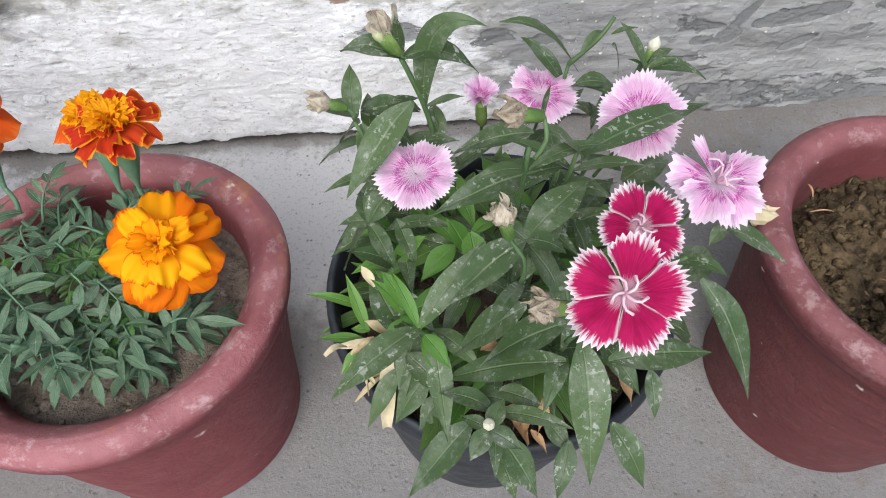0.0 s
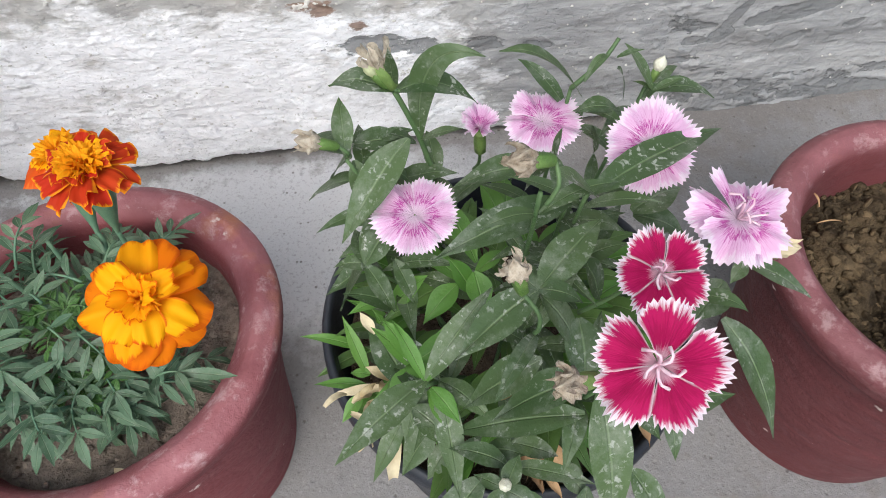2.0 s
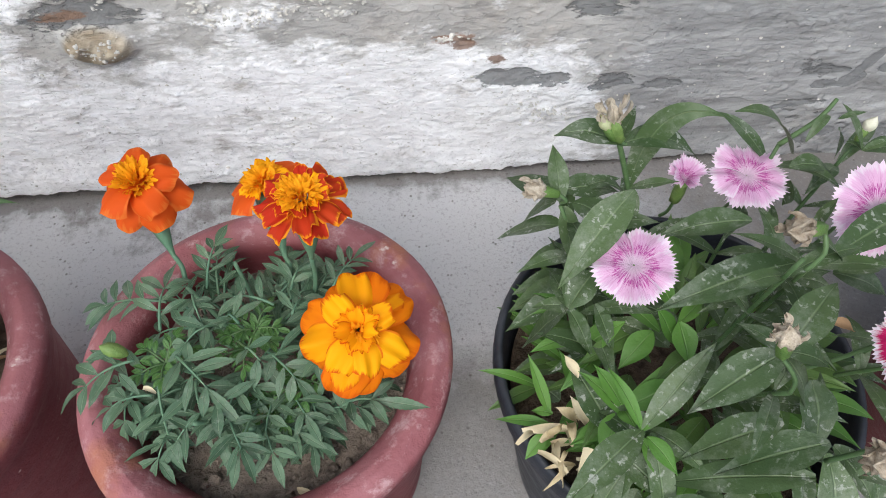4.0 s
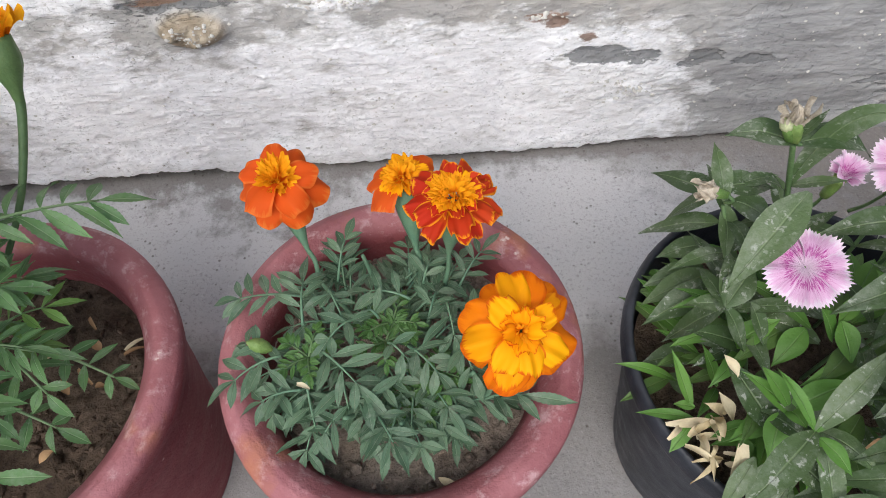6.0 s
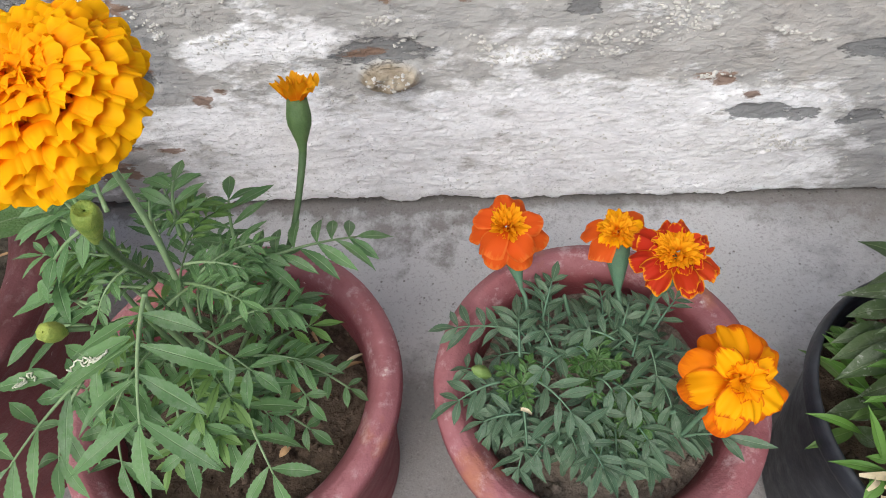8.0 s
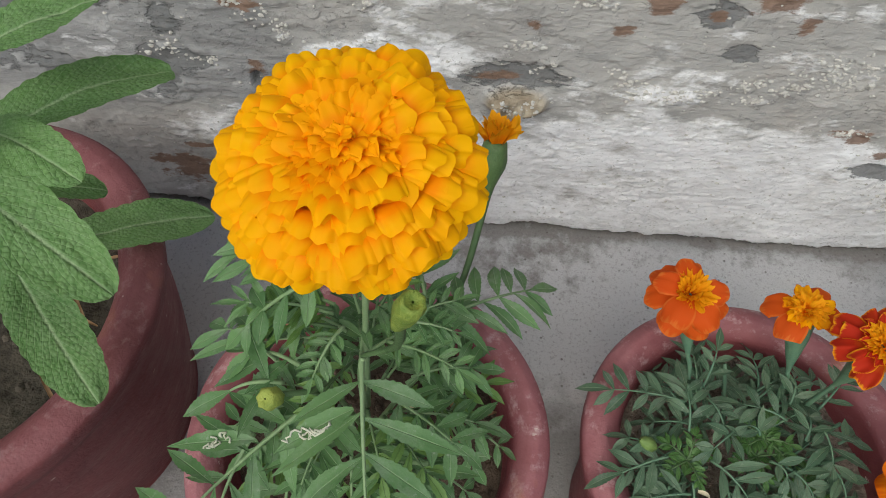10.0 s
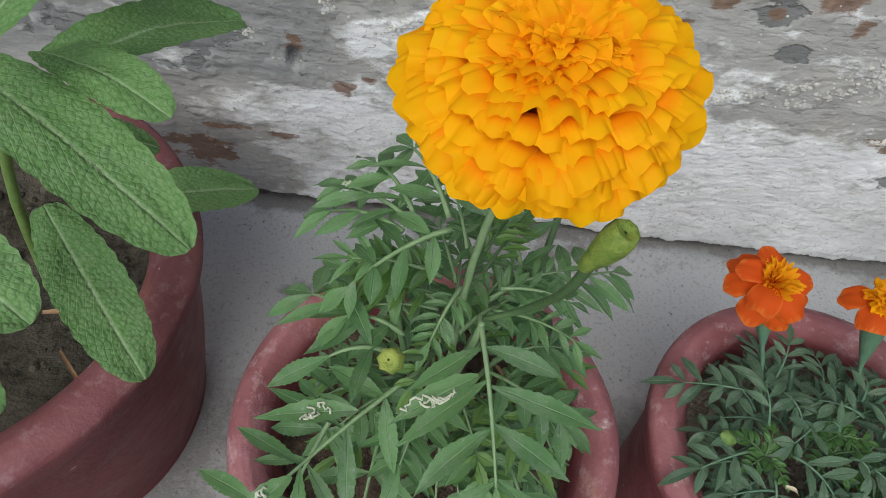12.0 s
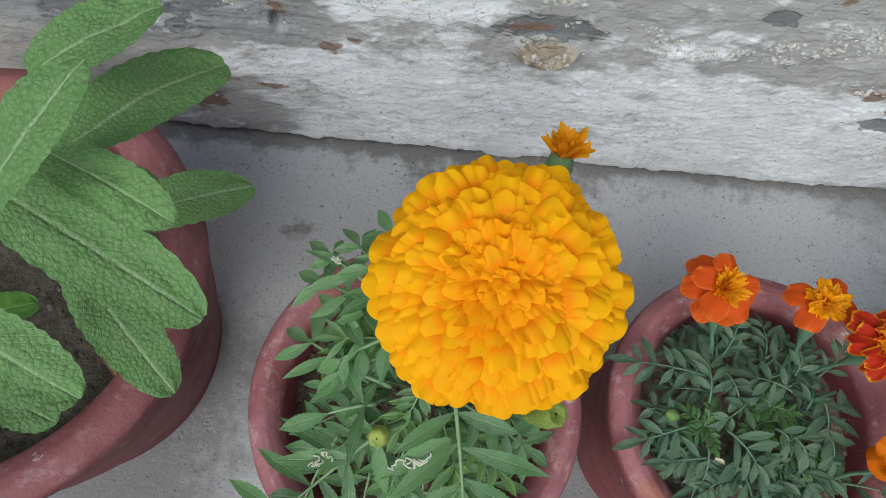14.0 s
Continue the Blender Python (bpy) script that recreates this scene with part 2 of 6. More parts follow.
def petal_material(name, root, middle, edge, tip_at=0.8, streak=0.3, vary=0.25):
    """A marigold petal: root colour, body and rim, with fine streaks along it."""
    n = Nodes(name, 0.6, 0.10)
    u, v = n.uv()
    lines = n.noise(1.0, 3, 0.6)
    comb = n.tree.nodes.new("ShaderNodeCombineXYZ")
    n.link(n.math("MULTIPLY", u, 1.5), comb.inputs[0])
    n.link(n.math("MULTIPLY", v, 14.0), comb.inputs[1])
    n.link(n.math("MULTIPLY", n.rand(), 40.0), comb.inputs[2])
    n.link(comb.outputs[0], lines.node.inputs["Vector"])
    uu = n.math("ADD", u, n.math("MULTIPLY", n.math("SUBTRACT", lines, 0.5), streak))
    col = n.mix(n.ramp(uu, (0.15, 0.0), (0.5, 1.0)), root, middle)
    side = n.math("MULTIPLY", n.math("ABSOLUTE", n.math("SUBTRACT", v, 0.5)), 2.0)
    rimf = n.math("MAXIMUM", n.ramp(uu, (tip_at, 0.0), (min(1.0, tip_at + 0.14), 1.0)), n.ramp(n.math("ADD", side, n.math("MULTIPLY", lines, 0.15)), (0.93, 0.0), (1.0, 0.8)))
    col = n.mix(rimf, col, edge)
    col = n.mix(n.math("MULTIPLY", n.rand(), vary), col, root)
    n.bump((lines, 0.0003 * streak),)
    return n.done(col, None, 0.34)


def pink_material(name, centre, ring, body, edge, edge_at, ring_at, ring_w):
    """A pink's petal: pale eye, darker feathered ring, body and toothed pale rim."""
    n = Nodes(name, 0.6, 0.2)
    u, v = n.uv()
    lines = n.noise(1.0, 4, 0.7)
    comb = n.tree.nodes.new("ShaderNodeCombineXYZ")
    n.link(n.math("MULTIPLY", u, 2.0), comb.inputs[0])
    n.link(n.math("MULTIPLY", v, 26.0), comb.inputs[1])
    n.link(n.math("MULTIPLY", n.rand(), 40.0), comb.inputs[2])
    n.link(comb.outputs[0], lines.node.inputs["Vector"])
    jag = n.math("MULTIPLY", n.math("SUBTRACT", lines, 0.5), 1.3)
    uu = n.math("ADD", u, jag)
    rim = n.math("ADD", u, n.math("MULTIPLY", jag, 0.5))
    col = n.mix(n.ramp(uu, (ring_at - ring_w, 0.0), (ring_at, 1.0), (ring_at + ring_w, 1.0), (ring_at + 2.2 * ring_w, 0.0)), body, ring)
    # fine dark veins that fan out from the eye
    fan = n.noise(1.0, 2, 0.6)
    comb = n.tree.nodes.new("ShaderNodeCombineXYZ")
    n.link(n.math("MULTIPLY", u, 3.0), comb.inputs[0])
    n.link(n.math("MULTIPLY", v, 62.0), comb.inputs[1])
    n.link(n.math("MULTIPLY", n.rand(), 90.0), comb.inputs[2])
    n.link(comb.outputs[0], fan.node.inputs["Vector"])
    veined = n.math("MULTIPLY", n.ramp(fan, (0.52, 0.0), (0.62, 1.0)), n.ramp(u, (0.15, 0.75), (0.55, 0.6), (0.85, 0.0)))
    col = n.mix(veined, col, ring)
    col = n.mix(n.ramp(rim, (edge_at - 0.05, 0.0), (edge_at + 0.07, 1.0)), col, edge)
    col = n.mix(n.ramp(n.math("ADD", u, n.math("MULTIPLY", jag, 0.4)), (0.16, 1.0), (0.30, 0.0)), col, centre)
    side = n.math("MULTIPLY", n.math("ABSOLUTE", n.math("SUBTRACT", v, 0.5)), 2.0)
    col = n.mix(n.ramp(side, (0.88, 0.0), (1.0, 0.9)), col, edge)
    n.bump((lines, 0.0007),)
    return n.done(col, None, 0.3)


MAT = {
    "plaster": plaster_material(),
    "crumb": plain_plant("plaster_crumb", (0.42, 0.40, 0.365), (0.72, 0.70, 0.66), 260, 0.95),
    "concrete": concrete_material(),
    "pot": pot_material("maroon_painted_clay", (0.155, 0.034, 0.040), (0.230, 0.062, 0.068), 0.85),
    "pot_dark": pot_material("dark_maroon_clay", (0.095, 0.024, 0.027), (0.150, 0.043, 0.046), 0.6),
    "pot_rough": pot_material("rough_maroon_clay", (0.130, 0.033, 0.036), (0.20, 0.060, 0.063), 0.45),
    "plastic": plastic_material(),
    "soil_pale": soil_material("dry_garden_soil", (0.205, 0.160, 0.128), (0.32, 0.265, 0.22)),
    "soil_dark": soil_material("damp_garden_soil", (0.066, 0.046, 0.034), (0.165, 0.120, 0.088)),
    # below its own grey-brown: the shade inside the large pot is painted in
    "soil_shade": soil_material("shaded_garden_soil", (0.060, 0.052, 0.040), (0.135, 0.118, 0.092)),
    "compost": soil_material("crumbly_compost", (0.045, 0.032, 0.020), (0.17, 0.120, 0.068)),
    "pink_leaf": leaf_material("dusty_green_leaf", (0.046, 0.086, 0.032), (0.102, 0.156, 0.062), (0.18, 0.25, 0.12), 0.60, gloss=0.42, patchy=True),
    "inner_leaf": leaf_material("clean_green_leaf", (0.062, 0.128, 0.028), (0.125, 0.220, 0.052), (0.19, 0.28, 0.10), 0.15),
    "young_leaf": leaf_material("fresh_green_leaf", (0.075, 0.19, 0.030), (0.145, 0.30, 0.055), (0.22, 0.36, 0.12), 0.10),
    "low_young": leaf_material("deep_green_young_leaflet", (0.050, 0.130, 0.030), (0.105, 0.225, 0.055), (0.20, 0.32, 0.12), 0.15),
    "tall_young": leaf_material("pale_young_leaflet", (0.105, 0.215, 0.045), (0.200, 0.335, 0.090), (0.22, 0.33, 0.13), 0.12),
    "frond": leaf_material("blue_green_leaflet", (0.048, 0.110, 0.060), (0.142, 0.228, 0.134), (0.30, 0.39, 0.26), 0.50, gloss=0.6),
    "tall_frond": leaf_material("soft_green_leaflet", (0.078, 0.175, 0.062), (0.178, 0.325, 0.122), (0.35, 0.49, 0.27), 0.55, gloss=0.55),
    "sage": leaf_material("crinkled_grey_green_leaf", (0.122, 0.265, 0.072), (0.205, 0.375, 0.118), (0.42, 0.56, 0.31), 0.18, veins=True, gloss=0.65, back=0.3),
    "rib": plain_plant("pale_leaf_rib", (0.16, 0.26, 0.11), (0.27, 0.38, 0.20)),
    "stem": plain_plant("green_stem", (0.055, 0.105, 0.040), (0.105, 0.175, 0.070)),
    "blue_stem": plain_plant("blue_green_stem", (0.08, 0.17, 0.11), (0.15, 0.25, 0.15)),
    "bud_green": plain_plant("yellow_green_bud", (0.12, 0.20, 0.03), (0.38, 0.43, 0.09), 300, 0.6),
    "calyx": plain_plant("fresh_calyx", (0.080, 0.165, 0.035), (0.20, 0.29, 0.085), 220),
    "cup": plain_plant("smooth_green_cup", (0.060, 0.120, 0.040), (0.120, 0.195, 0.070), 160),
    "straw": plain_plant("dry_straw", (0.42, 0.33, 0.18), (0.76, 0.67, 0.47), 120, 0.8, 0.15),
    "brown_dry": plain_plant("withered_brown", (0.22, 0.12, 0.06), (0.50, 0.32, 0.17), 120, 0.85, 0.1),
    "withered": plain_plant("withered_petals", (0.22, 0.165, 0.11), (0.66, 0.59, 0.48), 420, 0.9),
    "cream": plain_plant("cream_bud", (0.52, 0.52, 0.38), (0.72, 0.70, 0.58), 300, 0.7),
    "pale_bud": plain_plant("yellow_green_bud_tip", (0.36, 0.42, 0.18), (0.62, 0.64, 0.40), 300, 0.7),
    "filament": plain_plant("pale_filament", (0.72, 0.42, 0.54), (0.86, 0.68, 0.74), 300, 0.5),
    # deeper root and yellower lip put gap shade and highlights into the petal colour
    "big_petal": petal_material("golden_petal", (0.96, 0.24, 0.001), (1.0, 0.38, 0.001), (1.0, 0.56, 0.002), 0.78, 0.06, 0.22),
    "bed": plain_plant("orange_petal_bed", (0.80, 0.20, 0.002), (0.95, 0.38, 0.002), 300),
    "big_core": petal_material("deep_orange_petal", (0.92, 0.24, 0.001), (0.99, 0.37, 0.001), (1.0, 0.47, 0.002), 0.70, 0.12, 0.10),
    "gold_petal": petal_material("gold_orange_petal", (0.88, 0.22, 0.003), (0.99, 0.50, 0.003), (0.68, 0.11, 0.004), 0.93, 0.32, 0.45),
    "rust_petal": petal_material("deep_orange_outer_petal", (0.90, 0.34, 0.003), (0.84, 0.20, 0.003), (0.66, 0.085, 0.004), 0.86, 0.4, 0.3),
    "orange_petal": petal_material("burnt_orange_petal", (0.72, 0.12, 0.006), (0.76, 0.11, 0.016), (0.80, 0.20, 0.035), 0.90, 0.5),
    "red_petal": petal_material("red_petal_with_gold_rim", (0.72, 0.15, 0.010), (0.54, 0.028, 0.014), (0.90, 0.40, 0.012), 0.93, 0.25),
    "floret": petal_material("yellow_floret", (0.85, 0.24, 0.004), (0.90, 0.42, 0.01), (0.90, 0.46, 0.012), 0.85, 0.3),
    "crimson": pink_material("crimson_petal_with_white_rim", (0.80, 0.45, 0.56), (0.42, 0.004, 0.085), (0.52, 0.008, 0.115), (0.88, 0.78, 0.85), 0.89, 0.40, 0.12),
    "pink": pink_material("pale_pink_petal", (0.86, 0.62, 0.79), (0.52, 0.07, 0.36), (0.82, 0.50, 0.74), (0.90, 0.74, 0.87), 0.86, 0.40, 0.06),
    "mine": plain_plant("leaf_miner_trail", (0.50, 0.52, 0.38), (0.72, 0.72, 0.60), 300, 0.8),
}


# ---- building helpers ----
class Geo:
    """Vertices, faces and a (u, v) for each vertex."""

    def __init__(self):
        self.verts, self.faces, self.uvs = [], [], []

    def grid(self, rows, uv=None, closed=False):
        base, nr, nc = len(self.verts), len(rows), len(rows[0])
        for i, row in enumerate(rows):
            for j, p in enumerate(row):
                self.verts.append(tuple(p))
                self.uvs.append(uv[i][j] if uv else (i / max(1, nr - 1), j / max(1, nc - 1)))
        for i in range(nr - 1):
            for j in range(nc if closed else nc - 1):
                k = (j + 1) % nc
                self.faces.append((base + i * nc + j, base + i * nc + k, base + (i + 1) * nc + k, base + (i + 1) * nc + j))
        return self

    def tube(self, points, radii, seg=7):
        pts = [Vector(p) for p in points]
        rows = []
        side = Vector((1, 0.13, 0.07))
        for i, p in enumerate(pts):
            d = (pts[min(i + 1, len(pts) - 1)] - pts[max(i - 1, 0)]).normalized()
            side = (side - d * side.dot(d)).normalized()
            other = d.cross(side)
            r = radii[i] if isinstance(radii, (list, tuple)) else radii
            rows.append([p + side * (r * math.cos(a)) + other * (r * math.sin(a)) for a in (2 * math.pi * k / seg for k in range(seg))])
        self.grid(rows, closed=True)
        for row in (0, len(rows) - 1):
            first = len(self.verts) - seg * (len(rows) - row)
            ring = list(range(first, first + seg))
            self.faces.append(tuple(ring if row else reversed(ring)))
        return self

    def lathe(self, profile, seg=40, wob=0.0, seed=0.0, centre=(0, 0)):
        rows = []
        for r, z in profile:
            row = []
            for k in range(seg):
                a = 2 * math.pi * k / seg
                q = 1.0 + wob * noise.noise((math.cos(a) * 1.4 + seed, math.sin(a) * 1.4, z * 16))
                row.append((centre[0] + r * q * math.cos(a), centre[1] + r * q * math.sin(a), z + (wob * 0.045 * noise.noise((math.cos(a) * 2 + seed, math.sin(a) * 2, 9.1)) if z > 0.1 else 0.0)))
            rows.append(row)
        return self.grid(rows, closed=True)

    def mesh(self, name):
        me = bpy.data.meshes.new(name)
        me.from_pydata(self.verts, [], self.faces)
        layer = me.uv_layers.new(name="UVMap")
        loops = np.empty(len(me.loops), dtype=np.int32)
        me.loops.foreach_get("vertex_index", loops)
        layer.data.foreach_set("uv", np.array(self.uvs, dtype=np.float32)[loops].ravel())
        me.polygons.foreach_set("use_smooth", np.ones(len(me.polygons), dtype=bool))
        me.update()
        return me


def thing(name, at, label, category, group="", kind=""):
    """An Empty at the base of a thing, that carries its parts."""
    ob = new(name)
    ob.location = at
    ob.empty_display_size = 0.02
    return tagged(ob, label, category, group, kind)


def part(name, data, material, parent, label="", m=None):
    """One mesh under a thing or a part. Without m its vertices are places in the world."""
    me = data if isinstance(data, bpy.types.Mesh) else data.mesh(name)
    if not me.materials:
        me.materials.append(MAT[material])
    ob = new(name, me)
    if parent is not None:
        ob.parent = parent
        if parent.type == "EMPTY":
            ob.matrix_parent_inverse = Matrix.Translation(-parent.location)
    if m is not None:
        ob.matrix_basis = m
    return tagged(ob, label)


def bezier(a, b, c, n):
    return [(1 - t) ** 2 * a + 2 * t * (1 - t) * b + t * t * c for t in (i / (n - 1) for i in range(n))]


def blade(geo, base, tip, width, arch=0.0, fold=0.18, shape="lance", up=(0, 0, 1), rows=9, cols=5, teeth=0, seed=0.0, twist=0.0, droop=0.0, bow=(0, 0, 0)):
    """A leaf blade from base to tip: width across, arch raises its middle, bow shifts it, fold lifts its sides."""
    a, c = Vector(base), Vector(tip)
    length = (c - a).length
    upv = Vector(up).normalized()
    spine = bezier(a, (a + c) / 2 + upv * (2 * arch) + Vector(bow), c, rows)
    along = (c - a).normalized()
    grid, uvs = [], []
    for i, p in enumerate(spine):
        u = i / (rows - 1)
        d = (spine[min(i + 1, rows - 1)] - spine[max(i - 1, 0)]).normalized()
        side = d.cross(upv)
        side = side.normalized() if side.length > 0.05 else along.cross(Vector((0.3, -1, 0.2))).normalized()
        nrm = side.cross(d).normalized()
        turn = twist * (u - 0.3)
        side, nrm = side * math.cos(turn) + nrm * math.sin(turn), nrm * math.cos(turn) - side * math.sin(turn)
        if shape == "lance":
            w = math.sin(math.pi * min(1.0, u ** 0.84)) ** 1.12 * (1.03 - 0.10 * u) + 0.16 * (1 - u) ** 3
        elif shape == "feather":
            w = (0.08 * (1 - u) + 0.92 * math.sin(math.pi * min(1.0, u ** 1.05)) ** 1.08) if u < 1 else 0.02
        elif shape == "strap":
            w = 0.55 + 0.45 * math.sin(math.pi * u)
        else:
            w = (math.sin(math.pi * min(1.0, (0.04 + 0.96 * u))) ** 0.42) * (0.72 + 0.28 * u) if u < 1 else 0.12
        row, ruv = [], []
        for j in range(cols):
            v = 2 * j / (cols - 1) - 1
            half = width / 2 * w
            if teeth and abs(v) == 1:
                half *= 1.0 + (0.07 if i % 2 else -0.07)
            ripple = noise.noise((u * 3.1 + seed, v * 1.3, seed * 2.7)) * width * 0.07
            row.append(p + side * (half * v) + nrm * (fold * half * abs(v) ** 1.4 + ripple - droop * length * u * u * 0.2))
            ruv.append((u, 0.5 + 0.5 * v))
        grid.append(row)
        uvs.append(ruv)
    geo.grid(grid, uvs)
    return geo


def frame_of(axis, spin=0.0):
    """A turn whose z is the axis."""
    q = Vector(axis).normalized().to_track_quat("Z", "Y")
    return q.to_matrix().to_4x4() @ Matrix.Rotation(spin, 4, "Z")


# ---- the setting: plastered wall and cement floor ----
RNG = np.random.default_rng(7)
LATTICE = RNG.random((256, 256))


def value_noise(x, y):
    xi, yi = np.floor(x).astype(int), np.floor(y).astype(int)
    fx, fy = x - xi, y - yi
    fx, fy = fx * fx * (3 - 2 * fx), fy * fy * (3 - 2 * fy)
    a, b = LATTICE[xi % 256, yi % 256], LATTICE[(xi + 1) % 256, yi % 256]
    c, d = LATTICE[xi % 256, (yi + 1) % 256], LATTICE[(xi + 1) % 256, (yi + 1) % 256]
    return (a * (1 - fx) + b * fx) * (1 - fy) + (c * (1 - fx) + d * fx) * fy


def fbm(x, y, octaves=4, gain=0.5):
    total, amp, top = 0.0, 1.0, 0.0
    for k in range(octaves):
        total = total + amp * value_noise(x * 2 ** k + 17.3 * k, y * 2 ** k + 5.1 * k)
        top += amp
        amp *= gain
    return total / top


def smooth(a, b, x):
    t = np.clip((x - a) / (b - a), 0, 1)
    return t * t * (3 - 2 * t)


def blob(x, z, cx, cz, rx, rz, tilt=0.0):
    """1 in the middle of an uneven patch, 0 outside it."""
    dx, dz = x - cx, z - cz
    dx, dz = dx * math.cos(tilt) + dz * math.sin(tilt), dz * math.cos(tilt) - dx * math.sin(tilt)
    return np.clip(1.25 - np.hypot(dx / rx, dz / rz) * 0.75, 0, 1)


def stretch_axis(lo, hi, step, far_lo, far_hi, n=14):
    """Even steps from lo to hi, then ever longer ones out to the far ends."""
    near = np.arange(lo, hi + step / 2, step)
    out = np.geomspace(step * 2, 1, n)
    left = lo - (lo - far_lo) * out[::-1] if far_lo < lo else np.array([])
    right = hi + (far_hi - hi) * out if far_hi > hi else np.array([])
    return np.concatenate([left, near, right])


def sheet(name, px, py, pz, attributes, material):
    nr, nc = px.shape
    idx = np.arange(nr * nc).reshape(nr, nc)
    faces = np.stack([idx[:-1, :-1], idx[:-1, 1:], idx[1:, 1:], idx[1:, :-1]], -1).reshape(-1, 4)
    me = bpy.data.meshes.new(name)
    me.from_pydata(np.stack([px, py, pz], -1).reshape(-1, 3).tolist(), [], faces.tolist())
    for key, values in attributes.items():
        layer = me.attributes.new(key, "FLOAT", "POINT")
        layer.data.foreach_set("value", np.ascontiguousarray(values, dtype=np.float32).ravel())
    me.polygons.foreach_set("use_smooth", np.ones(len(me.polygons), dtype=bool))
    me.materials.append(MAT[material])
    me.update()
    return new(name, me)


WALL_Y = 0.527


def plaster_edge(x):
    """Height of the broken lower edge of the plaster along the wall."""
    base = 0.019 + 0.006 * smooth(-0.05, -0.35, x) - 0.004 * smooth(0.1, 0.35, x) - 0.018 * smooth(0.30, 0.37, x)
    step = 0.009 * (smooth(-0.30, -0.292, x) - smooth(-0.265, -0.255, x))
    return base + 0.018 * (fbm(x * 26, x * 0 + 3.3, 6, 0.72) - 0.5) - step


CRUSTS = ((-0.190, 0.212, 0.016, 0.009, -0.7), (-0.154, 0.199, 0.034, 0.007, 0.0), (-0.086, 0.198, 0.010, 0.004, 0.0), (-0.060, 0.216, 0.020, 0.008, 0.5), (-0.028, 0.226, 0.022, 0.010, 0.4),
          (0.044, 0.214, 0.012, 0.003, -0.2), (0.073, 0.205, 0.012, 0.003, -0.2), (0.088, 0.088, 0.026, 0.009, -0.3), (0.005, 0.171, 0.022, 0.003, 0.0), (-0.272, 0.238, 0.020, 0.006, 0.2),
          (-0.250, 0.220, 0.012, 0.004, 0.5), (-0.400, 0.228, 0.022, 0.008, 0.2), (-0.499, 0.284, 0.022, 0.014, -0.7), (-0.480, 0.264, 0.026, 0.010, -0.6), (-0.450, 0.240, 0.014, 0.009, -0.6),
          (-0.547, 0.218, 0.014, 0.006, 0.3), (-0.520, 0.208, 0.022, 0.006, -0.4), (-0.305, 0.288, 0.028, 0.012, 0.1), (-0.260, 0.292, 0.024, 0.010, 0.2), (-0.225, 0.278, 0.014, 0.005, 0.0),
          (-0.138, 0.202, 0.020, 0.006, 0.0), (-0.094, 0.214, 0.018, 0.008, 0.4), (-0.045, 0.238, 0.020, 0.008, 0.2), (-0.012, 0.222, 0.014, 0.010, 0.2), (-0.383, 0.270, 0.010, 0.008, 0.0), (-0.268, 0.184, 0.020, 0.010, 0.0))
# rotten ledges low on the plaster, with no loose crumbs
LEDGES = ((0.350, 0.038, 0.035, 0.007, 0.0), (0.400, 0.026, 0.035, 0.008, -0.1), (0.432, 0.044, 0.030, 0.006, 0.1), (0.480, 0.040, 0.040, 0.007, 0.0),
          (0.450, 0.016, 0.050, 0.010, 0.0), (0.345, 0.092, 0.024, 0.008, 0.0), (0.365, 0.070, 0.030, 0.007, -0.2), (0.330, 0.133, 0.020, 0.008, 0.0))


